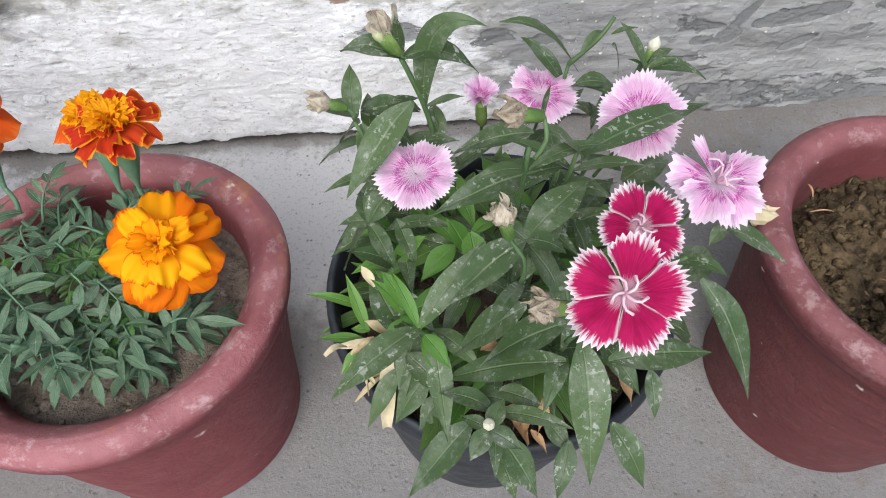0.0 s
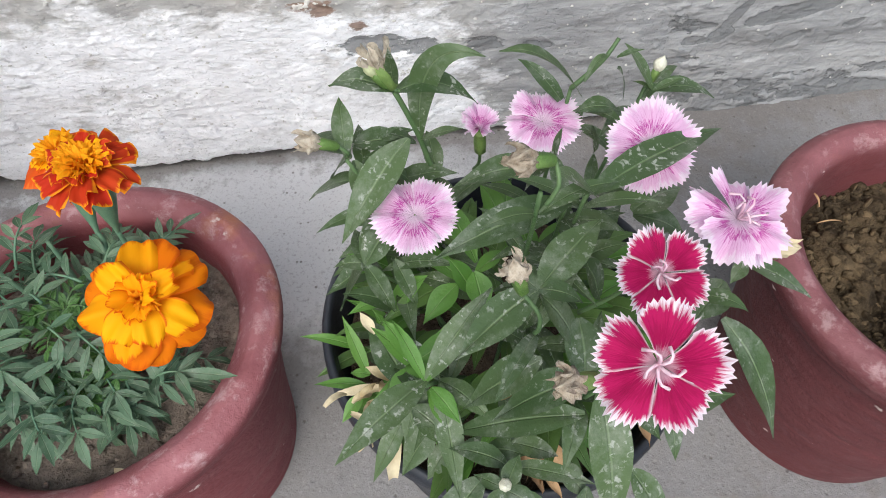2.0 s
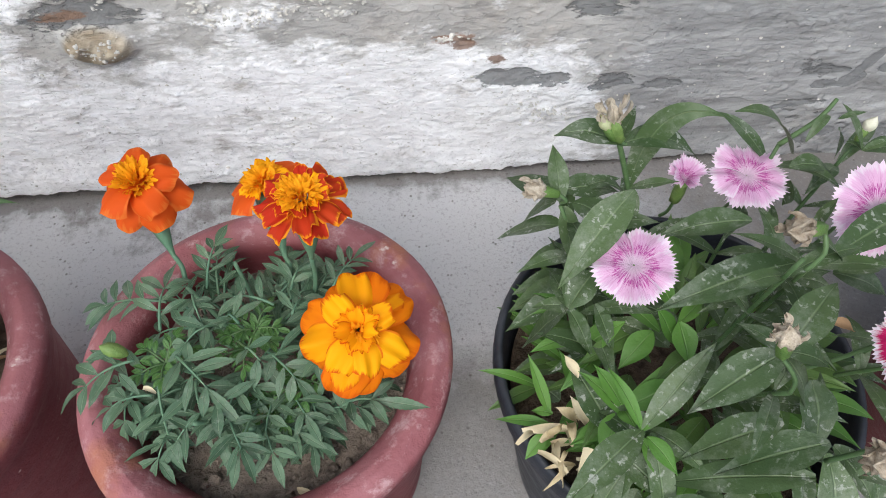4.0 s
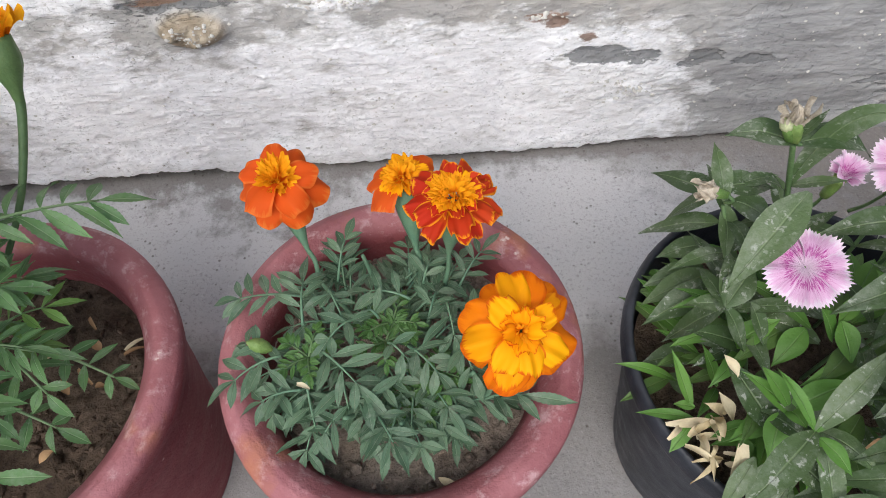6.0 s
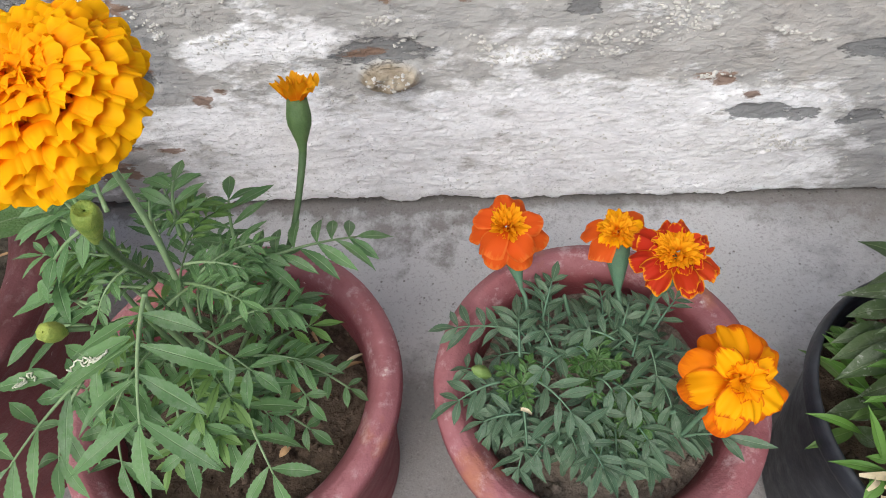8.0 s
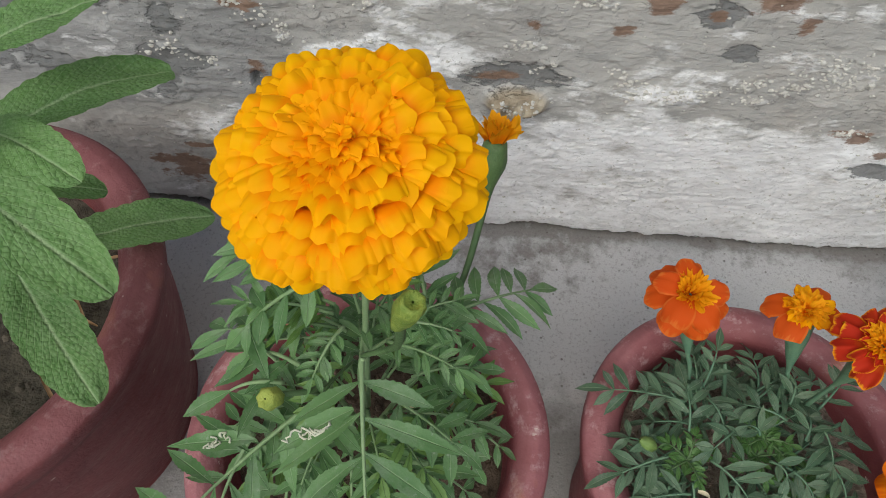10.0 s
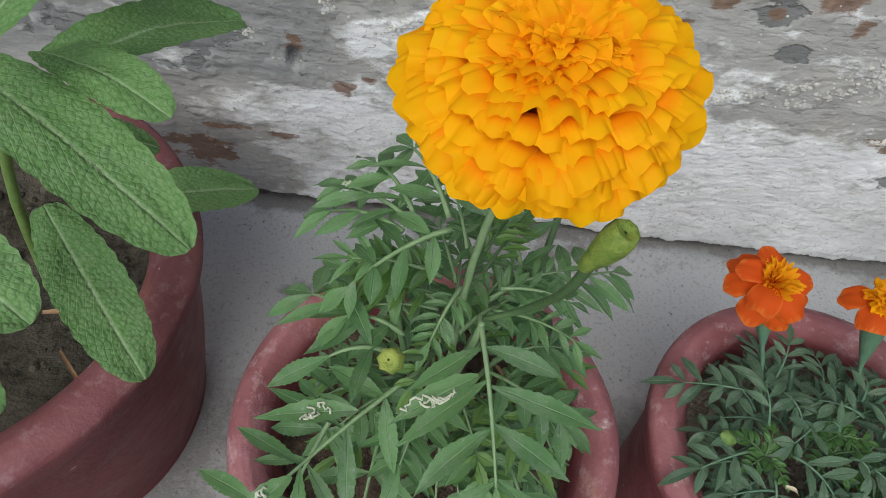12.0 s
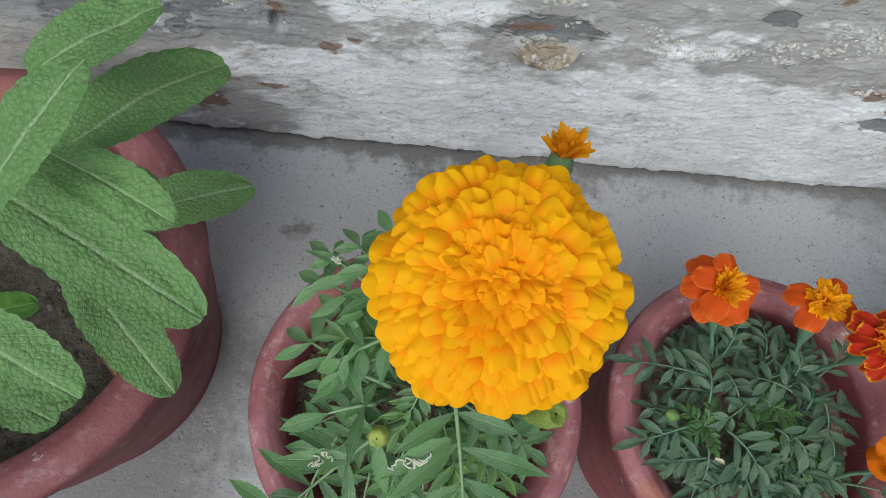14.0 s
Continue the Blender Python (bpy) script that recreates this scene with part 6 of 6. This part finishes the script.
# young and lower leaves in the heart of it
for k in range(54):
    a, r = rng.uniform(0, 6.283), 0.050 * math.sqrt(rng.random())
    b = Vector((-0.132 + r * math.cos(a), 0.256 + r * math.sin(a), rng.uniform(0.160, 0.184)))
    o = a + rng.uniform(-0.8, 0.8)
    if b.y < 0.213:
        continue
    t = b + Vector((math.cos(o) * 0.022, math.sin(o) * 0.022, rng.uniform(-0.006, 0.010)))
    frond(low, tuple(b), tuple(t), 3, 0.0180, 0.0047, 0.004, "frond", rng, split=False)
# fresh green tips with finely cut leaves
for x, y, z in ((-0.170, 0.246, 0.192), (-0.130, 0.252, 0.190), (-0.118, 0.224, 0.176), (-0.104, 0.236, 0.180), (-0.126, 0.262, 0.192)):
    for k in range(5):
        o = k * 1.257 + rng.uniform(-0.4, 0.4)
        t = (x + 0.013 * math.cos(o), y + 0.013 * math.sin(o), z + rng.uniform(0.002, 0.008))
        frond(low, (x, y, z), t, 4, 0.0078, 0.0030, 0.002, "low_young", rng, split=False, stalk=0.15)
rng = random.Random(31)
ray_flower(low, (-0.165, 0.292, 0.198), (-0.177, 0.320, 0.247), (0.0, -0.22, 0.97),
           [(ORANGE, "orange_petal", 6, -0.16, 0.002, 0.98, -0.002), (ORANGE, "orange_petal", 5, 0.22, 0.001, 0.84, 0.002)], (FLORET, 50, 0.0080, 0.002), rng, label="orange flower with a yellow tuft")
ray_flower(low, (-0.109, 0.292, 0.195), (-0.114, 0.317, 0.244), (-0.12, 0.02, 0.99),
           [(ORANGE, "orange_petal", 4, 0.05, 0.001, 0.84, -0.001), (GOLD_SMALL, "gold_petal", 7, 0.18, 0.001, 0.80, 0.001)], (TUFT, 44, 0.0100, 0.002), rng, label="half-open yellow and orange flower")
ray_flower(low, (-0.096, 0.284, 0.190), (-0.090, 0.289, 0.262), (-0.05, -0.05, 0.99),
           [(RED, "red_petal", 7, 0.0, 0.005, 1.12, -0.001), (RED, "red_petal", 6, 0.20, 0.004, 1.0, 0.000), (RED_SMALL, "red_petal", 8, 0.55, 0.004, 0.95, 0.001), (GOLD_SMALL, "gold_petal", 7, 0.40, 0.003, 0.60, 0.002)], (TUFT, 60, 0.0115, 0.003), rng, label="red flower with gold-edged ruffled petals")
rng = random.Random(7)
ray_flower(low, (-0.080, 0.221, 0.180), (-0.0665, 0.228, 0.243), (0.02, -0.34, 0.94),
           [(RUST, "rust_petal", 9, -0.14, 0.002, 1.02, -0.003), (GOLD, "gold_petal", 5, 0.14, 0.002, 0.92, -0.001), (GOLD, "gold_petal", 4, 0.50, 0.001, 0.72, 0.002), (GOLD_SMALL, "gold_petal", 9, 0.85, 0.001, 0.80, 0.003)], (TUFT, 40, 0.0070, 0.004), rng, label="golden orange flower", jumble=1.8)
bud = Geo()
bulb(bud, (-0.188, 0.250, 0.197), (-0.75, 0.1, 0.6), [(0.001, 0), (0.003, 0.003), (0.0038, 0.007), (0.003, 0.011), (0.0006, 0.014)], 10, 5, 0.08)
part("bud", bud, "calyx", low, "closed green bud")

# ---- the tall marigold ----
rng = random.Random(9)
tall = thing("marigold_plant", (-0.349, 0.252, 0.15), "tall African marigold with one great golden flower", "plant", "marigolds")
stem(tall, [(-0.350, 0.250, 0.145), (-0.346, 0.246, 0.220), (-0.340, 0.238, 0.300), (-0.338, 0.240, 0.316)], 0.0022, 0.0012, "rib")
stem(tall, [(-0.345, 0.250, 0.230), (-0.342, 0.270, 0.310), (-0.334, 0.268, 0.385)], 0.0017, 0.0015, "rib")
stem(tall, [(-0.349, 0.250, 0.180), (-0.365, 0.255, 0.250), (-0.372, 0.262, 0.300)], 0.0017, 0.0011, "rib")
stem(tall, [(-0.349, 0.250, 0.180), (-0.325, 0.262, 0.230), (-0.300, 0.280, 0.258)], 0.0017, 0.0011, "rib")
stem(tall, [(-0.349, 0.250, 0.170), (-0.335, 0.225, 0.230), (-0.310, 0.215, 0.262)], 0.0017, 0.0011, "rib")
frond(tall, (-0.339, 0.243, 0.314), (-0.330, 0.186, 0.304), 4, 0.0387, 0.0085, 0.005, "tall_frond", rng, slope=0.40, droop=0.10, stalk=0.20, bare=0.0012, end=0.8)
frond(tall, (-0.358, 0.232, 0.288), (-0.417, 0.182, 0.254), 4, 0.0368, 0.0079, 0.005, "tall_frond", rng, slope=0.40, droop=0.14, stalk=0.20, bare=0.0012, end=1.0)
frond(tall, (-0.327, 0.238, 0.243), (-0.300, 0.188, 0.220), 4, 0.0336, 0.0077, 0.005, "tall_frond", rng, slope=0.40, droop=0.10, stalk=0.20, bare=0.0012, end=1.0)
frond(tall, (-0.318, 0.274, 0.278), (-0.264, 0.314, 0.250), 6, 0.0300, 0.0070, 0.005, "tall_frond", rng, slope=0.40, droop=0.22, stalk=0.20, bare=0.0012, end=1.0)
frond(tall, (-0.325, 0.255, 0.252), (-0.295, 0.276, 0.244), 3, 0.0200, 0.0064, 0.005, "tall_frond", rng, slope=0.40, droop=0.05, stalk=0.20, bare=0.0012, end=1.2)
frond(tall, (-0.317, 0.262, 0.233), (-0.289, 0.230, 0.213), 4, 0.0180, 0.0060, 0.005, "tall_frond", rng, slope=0.40, droop=0.10, stalk=0.20, bare=0.0012, end=1.0)
frond(tall, (-0.323, 0.233, 0.212), (-0.291, 0.219, 0.196), 4, 0.0170, 0.0060, 0.005, "tall_frond", rng, slope=0.40, droop=0.10, stalk=0.20, bare=0.0012, end=1.1)
frond(tall, (-0.316, 0.280, 0.279), (-0.326, 0.314, 0.288), 4, 0.0250, 0.0066, 0.005, "tall_frond", rng, slope=0.40, droop=0.10, stalk=0.20, bare=0.0012, end=1.0)
frond(tall, (-0.353, 0.262, 0.340), (-0.388, 0.250, 0.314), 4, 0.0180, 0.0064, 0.005, "tall_frond", rng, slope=0.40, droop=0.15, stalk=0.20, bare=0.0012, end=1.1)
frond(tall, (-0.370, 0.266, 0.330), (-0.400, 0.284, 0.314), 3, 0.0240, 0.0060, 0.005, "tall_frond", rng, slope=0.40, droop=0.05, stalk=0.20, bare=0.0012, end=1.1)
frond(tall, (-0.366, 0.268, 0.332), (-0.398, 0.296, 0.316), 3, 0.0200, 0.0056, 0.005, "tall_frond", rng, slope=0.40, droop=0.05, stalk=0.20, bare=0.0012, end=1.1)
frond(tall, (-0.376, 0.244, 0.292), (-0.406, 0.262, 0.285), 3, 0.0240, 0.0066, 0.005, "tall_frond", rng, slope=0.40, droop=0.10, stalk=0.20, bare=0.0012, end=1.0)
frond(tall, (-0.372, 0.234, 0.297), (-0.392, 0.228, 0.300), 1, 0.0306, 0.0074, 0.005, "tall_frond", rng, slope=0.40, droop=0.00, stalk=0.20, bare=0.0012, end=1.0)
frond(tall, (-0.347, 0.234, 0.262), (-0.345, 0.196, 0.226), 4, 0.0302, 0.0074, 0.005, "tall_frond", rng, slope=0.40, droop=0.10, stalk=0.20, bare=0.0012, end=1.0)
frond(tall, (-0.370, 0.222, 0.262), (-0.376, 0.190, 0.230), 3, 0.0306, 0.0072, 0.005, "tall_frond", rng, slope=0.40, droop=0.15, stalk=0.20, bare=0.0012, end=1.0)
frond(tall, (-0.366, 0.242, 0.296), (-0.388, 0.248, 0.296), 2, 0.0240, 0.0070, 0.005, "tall_frond", rng, slope=0.40, droop=0.05, stalk=0.20, bare=0.0012, end=1.0)
frond(tall, (-0.366, 0.270, 0.334), (-0.384, 0.296, 0.332), 3, 0.0200, 0.0056, 0.005, "tall_frond", rng, slope=0.40, droop=0.10, stalk=0.20, bare=0.0012, end=1.0)
frond(tall, (-0.354, 0.270, 0.336), (-0.370, 0.300, 0.338), 3, 0.0200, 0.0056, 0.005, "tall_frond", rng, slope=0.40, droop=0.10, stalk=0.20, bare=0.0012, end=1.0)
frond(tall, (-0.311, 0.263, 0.200), (-0.273, 0.247, 0.186), 4, 0.0150, 0.0054, 0.005, "tall_frond", rng, slope=0.40, droop=0.10, stalk=0.20, bare=0.0012, end=1.0)
frond(tall, (-0.344, 0.251, 0.285), (-0.324, 0.272, 0.276), 3, 0.0170, 0.0052, 0.005, "tall_frond", rng, slope=0.40, droop=0.05, stalk=0.20, bare=0.0012, end=1.0)
frond(tall, (-0.336, 0.278, 0.306), (-0.340, 0.302, 0.318), 4, 0.0200, 0.0058, 0.005, "tall_frond", rng, slope=0.40, droop=0.10, stalk=0.20, bare=0.0012, end=1.0)
frond(tall, (-0.390, 0.222, 0.262), (-0.406, 0.190, 0.236), 3, 0.0302, 0.0074, 0.005, "tall_frond", rng, slope=0.40, droop=0.15, stalk=0.20, bare=0.0012, end=1.0)
frond(tall, (-0.340, 0.286, 0.290), (-0.360, 0.318, 0.296), 4, 0.0200, 0.0060, 0.005, "tall_frond", rng, slope=0.40, droop=0.10, stalk=0.20, bare=0.0012, end=1.0)
# thin young leaves in the heart, and small ones under the great flower
for k in range(22):
    a, r = rng.uniform(0, 6.283), 0.026 * math.sqrt(rng.random())
    b = Vector((-0.345 + r * math.cos(a), 0.250 + r * math.sin(a), rng.uniform(0.20, 0.265)))
    t = b + Vector((math.cos(a) * 0.034, math.sin(a) * 0.034, rng.uniform(-0.004, 0.014)))
    frond(tall, tuple(b), tuple(t), 4, rng.uniform(0.013, 0.020), 0.0046, 0.005, "tall_young" if k % 2 == 0 else "tall_frond", rng, split=False, stalk=0.2)
for k in range(20):
    a = k * 2.39996 + rng.uniform(-0.3, 0.3)
    r = rng.uniform(0.006, 0.026)
    b = Vector((-0.346 + r * math.cos(a), 0.250 + r * math.sin(a), rng.uniform(0.225, 0.280)))
    t = b + Vector((math.cos(a) * rng.uniform(0.028, 0.040), math.sin(a) * rng.uniform(0.028, 0.040), rng.uniform(-0.012, 0.008)))
    frond(tall, tuple(b), tuple(t), 4, rng.uniform(0.018, 0.024), 0.0058, 0.005, "tall_frond", rng, split=False, stalk=0.25, slope=0.45)
for k in range(20):
    a = rng.uniform(0, 6.283)
    b = Vector((-0.342 + 0.012 * math.cos(a), 0.262 + 0.012 * math.sin(a), rng.uniform(0.275, 0.322)))
    t = b + Vector((math.cos(a) * rng.uniform(0.022, 0.036), math.sin(a) * rng.uniform(0.022, 0.036), rng.uniform(-0.004, 0.012)))
    frond(tall, tuple(b), tuple(t), 5, rng.uniform(0.011, 0.016), 0.0034, 0.004, "tall_young" if k % 3 == 0 else "tall_frond", rng, split=False, stalk=0.2)


def mined_leaflet(base, tip, width, arch, seed):
    """A leaflet that a leaf miner has scribbled on."""
    mine_rng = random.Random(seed)
    holder = part("leaf", blade(Geo(), base, tip, width, arch, 0.28, "lance", rows=15, cols=7, teeth=1, seed=seed), "tall_frond", tall)
    a, c = Vector(base), Vector(tip)
    spine = bezier(a, (a + c) / 2 + Vector((0, 0, 2 * arch)), c, 41)
    side = (c - a).normalized().cross(Vector((0, 0, 1))).normalized()
    for _ in range(3):
        pts, x = [], mine_rng.uniform(-0.2, 0.2)
        at = mine_rng.uniform(8, 16)
        for _ in range(16):
            at = min(38, max(5, at + mine_rng.uniform(-0.9, 2.2)))
            x = max(-0.34, min(0.34, x + mine_rng.uniform(-0.22, 0.22)))
            pts.append(spine[int(at)] + side * (x * width) + Vector((0, 0, 0.0007 + 0.14 * width * abs(2 * x) ** 1.4)))
        part("mine_trail", Geo().tube(pts, 0.00045, 5), "mine", holder, "pale leaf miner trail")


def pompon(plant, centre, axis, radius, height, rng):
    """The great marigold: rings of ruffled petals packed into a flat dome."""
    axis = Vector(axis).normalized()
    geo = Geo()
    bulb(geo, Vector(centre) - axis * 0.034, axis, [(0.0024, 0), (0.006, 0.006), (0.0095, 0.014), (0.0105, 0.022), (0.011, 0.026), (0.0002, 0.026)], 16, 8, 0.04)
    flower = part("flower", geo, "calyx", plant, "great golden double flower with ruffled petals")
    heart = Geo()
    bulb(heart, Vector(centre) - axis * 0.017, axis, [(0.012, 0), (radius * 0.60, 0.003), (radius * 0.60, 0.009), (radius * 0.50, 0.014), (radius * 0.28, 0.0165), (0.0002, 0.0170)], 24, 9, 0.05)
    part("petal_bed", heart, "bed", flower)
    rings = ((0.92, -0.42, 20, BIG_OUTER, 0.024, 0.82, -0.36), (1.02, -0.26, 23, BIG_OUTER, 0.024, 0.92, -0.18), (1.05, -0.08, 24, BIG_OUTER, 0.024, 1.0, 0.10), (1.00, 0.12, 24, BIG_OUTER, 0.024, 1.0, 0.34),
             (0.93, 0.36, 23, BIG_OUTER, 0.024, 0.97, 0.60), (0.84, 0.58, 21, BIG_OUTER, 0.024, 0.90, 0.80), (0.74, 0.76, 20, BIG_INNER, 0.017, 1.18, 0.88), (0.64, 0.88, 17, BIG_INNER, 0.017, 1.14, 0.96),
             (0.54, 0.95, 15, BIG_INNER, 0.017, 1.08, 1.02), (0.44, 0.99, 12, BIG_INNER, 0.017, 0.98, 1.08), (0.45, 0.97, 8, BIG_CORE, 0.012, 1.35, 0.90), (0.37, 0.99, 16, BIG_CORE, 0.012, 1.28, 0.95), (0.29, 1.00, 13, BIG_CORE, 0.012, 1.20, 0.95),
             (0.21, 1.00, 11, BIG_CORE, 0.012, 1.1, 1.02), (0.13, 1.01, 8, BIG_CORE, 0.012, 1.0, 1.12), (0.05, 1.00, 6, BIG_CORE, 0.012, 0.85, 1.22))
    for out, rise_to, count, meshes, size, scale, lift in rings:
        core = meshes is BIG_CORE
        count, scale = int(count * (1.9 if core else 1.22)), scale * (0.88 if core else 0.80)
        first = rng.uniform(0, 6.28)
        for k in range(count):
            s = scale * rng.uniform(0.78, 1.18)
            tip_r, tip_h = radius * out * rng.uniform(0.93, 1.06), height * (rise_to + rng.uniform(-0.13, 0.13))
            own = lift + rng.uniform(-0.12, 0.12)
            # the recurved end of a petal hangs a little below its line
            inset, rise = tip_r - size * s * math.cos(own), tip_h - size * s * (math.sin(own) - 0.22)
            set_petal(flower, meshes, "big_petal", Vector(centre) + axis * rise, axis, first + 2 * math.pi * (k + rng.uniform(-0.35, 0.35)) / count, own, inset, rng, s, 0.34 if core else 0.26)
    return flower


pompon(tall, (-0.3350, 0.2580, 0.4110), (-0.04, -0.20, 0.98), 0.0360, 0.0158, rng)
mined_leaflet((-0.3385, 0.2195, 0.3150), (-0.3670, 0.2020, 0.3080), 0.0090, 0.002, 3)
mined_leaflet((-0.3860, 0.2880, 0.3230), (-0.4110, 0.3000, 0.3090), 0.0050, 0.003, 12)
mined_leaflet((-0.3790, 0.2100, 0.2960), (-0.4170, 0.2070, 0.2860), 0.0085, 0.002, 8)
mined_leaflet((-0.3990, 0.1880, 0.2860), (-0.4180, 0.1690, 0.2800), 0.0080, 0.002, 5)
# a green bud, a small one, and a bare head with a fringe of short petals
stem(tall, [(-0.338, 0.240, 0.318), (-0.326, 0.238, 0.331), (-0.320, 0.227, 0.362), (-0.318, 0.2235, 0.384)], 0.0011, 0.0018)
bud = Geo()
bulb(bud, (-0.3195, 0.224, 0.380), (0.30, -0.05, 0.95), [(0.0019, 0), (0.0027, 0.004), (0.0038, 0.009), (0.0044, 0.0140), (0.0041, 0.0180), (0.0032, 0.0196), (0.0024, 0.0188), (0.0004, 0.0184)], 16, 8, 0.05)
part("bud", bud, "bud_green", tall, "plump yellow-green bud")
stem(tall, [(-0.352, 0.236, 0.300), (-0.366, 0.222, 0.318)], 0.0013, 0.0012)
bud = Geo()
bulb(bud, (-0.3665, 0.2215, 0.316), (-0.25, -0.4, 0.88), [(0.0011, 0), (0.0032, 0.003), (0.0043, 0.007), (0.0040, 0.0108), (0.0028, 0.0124), (0.0020, 0.0116), (0.0004, 0.0114)], 14, 7, 0.08)
part("bud", bud, "bud_green", tall, "small yellow-green bud")
stem(tall, [(-0.312, 0.290, 0.235), (-0.300, 0.318, 0.255), (-0.2925, 0.345, 0.280), (-0.2905, 0.352, 0.293)], 0.0014, 0.0026)
head = Geo()
bulb(head, (-0.2910, 0.350, 0.289), (0.06, 0.42, 0.90), [(0.0022, -0.003), (0.0030, 0.002), (0.0046, 0.007), (0.0066, 0.0130), (0.0070, 0.0175), (0.0062, 0.0230), (0.0056, 0.0270), (0.0002, 0.0270)], 16, 8, 0.05)
bare = part("flower", head, "cup", tall, "bare green head with a fringe of short yellow petals")
for k in range(24):
    set_petal(bare, FRINGE, "floret", Vector((-0.2894, 0.3612, 0.3130)), (0.06, 0.42, 0.90), k * 2.4, 0.80 + 0.62 * (1 - k / 24), 0.0008 + 0.0040 * (k / 24), rng, rng.uniform(0.75, 1.2), 0.7, "floret")

# ---- the crinkled sage in the large pot ----
sage = thing("sage_plant", (-0.56, 0.31, 0.165), "broad-leaved sage with crinkled grey-green leaves", "plant")
stem(sage, [(-0.580, 0.310, 0.160), (-0.560, 0.310, 0.260), (-0.527, 0.303, 0.345)], 0.0030, 0.0022, "calyx")
stem(sage, [(-0.565, 0.310, 0.200), (-0.555, 0.320, 0.230), (-0.543, 0.337, 0.228)], 0.0022, 0.0018)
stem(sage, [(-0.565, 0.310, 0.220), (-0.552, 0.306, 0.255), (-0.543, 0.306, 0.262)], 0.0022, 0.0018)


def sage_leaf(base, tip, width, arch, twist=0.0, material="sage", seed=1.0):
    """A long blunt leaf with a scalloped rim and a puckered surface."""
    geo = blade(Geo(), base, tip, width, arch, 0.10, "blunt", rows=44, cols=17, seed=seed, twist=twist)
    nc = 17
    for k, (_, v) in enumerate(geo.uvs):
        p = Vector(geo.verts[k])
        bump = 0.0007 * abs(noise.noise(p * 330)) + 0.0006 * noise.noise(p * 150) - 0.0003 * math.exp(-((v - 0.5) / 0.03) ** 2)
        if k % nc in (0, nc - 1):
            row = (k // nc) % 4
            p = p + (Vector(geo.verts[k + (1 if k % nc == 0 else -1)]) - p) * (0.30 if row == 0 else (-0.18 if row == 2 else 0.0))
        geo.verts[k] = (p.x, p.y, p.z + bump)
    return part("leaf", geo, material, sage)


sage_leaf((-0.543, 0.308, 0.352), (-0.4535, 0.2655, 0.303), 0.042, 0.009, -0.2, seed=1.5)
sage_leaf((-0.543, 0.337, 0.226), (-0.468, 0.378, 0.206), 0.044, 0.004, 0.1, seed=2.5)
sage_leaf((-0.522, 0.325, 0.335), (-0.462, 0.393, 0.318), 0.046, 0.005, 0.1, seed=3.5)
sage_leaf((-0.518, 0.322, 0.345), (-0.4585, 0.294, 0.346), 0.028, 0.006, -0.3, seed=4.5)
sage_leaf((-0.543, 0.306, 0.264), (-0.484, 0.240, 0.228), 0.038, 0.007, 0.2, seed=5.5)
sage_leaf((-0.550, 0.255, 0.330), (-0.497, 0.226, 0.305), 0.036, 0.005, 0.0, seed=6.5)
sage_leaf((-0.524, 0.349, 0.360), (-0.476, 0.385, 0.365), 0.036, 0.003, 0.2, seed=7.5)
sage_leaf((-0.520, 0.282, 0.368), (-0.482, 0.334, 0.395), 0.033, 0.004, 0.2, seed=8.5)
sage_leaf((-0.545, 0.331, 0.245), (-0.522, 0.326, 0.226), 0.022, 0.003, 0.0, "young_leaf", seed=9.5)
sage_leaf((-0.585, 0.262, 0.265), (-0.556, 0.279, 0.250), 0.022, 0.003, 0.0, "young_leaf", seed=10.5)
sage_leaf((-0.590, 0.240, 0.225), (-0.548, 0.221, 0.215), 0.030, 0.004, 0.0, seed=11.5)
sage_leaf((-0.545, 0.325, 0.300), (-0.500, 0.345, 0.270), 0.028, 0.004, 0.0, seed=12.5)

# ---- litter on the soil ----
litter("straw_scrap", (-0.108, 0.188, 0.157), (-0.094, 0.178, 0.156), 0.0045, "straw", "curled straw-coloured leaf scrap on the soil")
litter("straw_scrap", (-0.172, 0.226, 0.208), (-0.166, 0.223, 0.207), 0.0026, "straw", "pale fallen petal on the leaves")
for k in range(9):
    a, r = rng.uniform(-1.2, 1.0), rng.uniform(0.03, 0.078)
    x, y = POT_L[0] + r * math.cos(a), POT_L[1] + r * math.sin(a)
    o, s = rng.uniform(0, 6.28), rng.uniform(0.006, 0.016)
    litter("dry_leaf_scrap", (x, y, 0.158), (x + s * math.cos(o), y + s * math.sin(o), 0.157), rng.uniform(0.002, 0.006), rng.choice(("brown_dry", "straw", "brown_dry")), "brown dry leaf scrap on dark soil", 0.002, k * 1.3)
for k in range(15):
    a, r = rng.uniform(0, 6.28), 0.082 * math.sqrt(rng.random())
    x, y = POT_R[0] + r * math.cos(a), POT_R[1] + r * math.sin(a)
    o, s = rng.uniform(0, 6.28), rng.uniform(0.007, 0.020)
    litter("straw_scrap", (x, y, 0.156), (x + s * math.cos(o), y + s * math.sin(o), 0.158), rng.uniform(0.0006, 0.0017), "brown_dry", "bit of straw in the compost", 0.002, k * 1.7)
for k in range(7):
    a, r = rng.uniform(-1.6, 0.9), rng.uniform(0.05, 0.115)
    x, y = POT_S[0] + r * math.cos(a), POT_S[1] + r * math.sin(a)
    o, s = rng.uniform(0, 6.28), rng.uniform(0.02, 0.05)
    litter("dead_stalk", (x, y, 0.176), (x + s * math.cos(o), y + s * math.sin(o), 0.177), rng.uniform(0.002, 0.004), "brown_dry", "dead brown stalk on the soil", 0.003, k * 1.9)
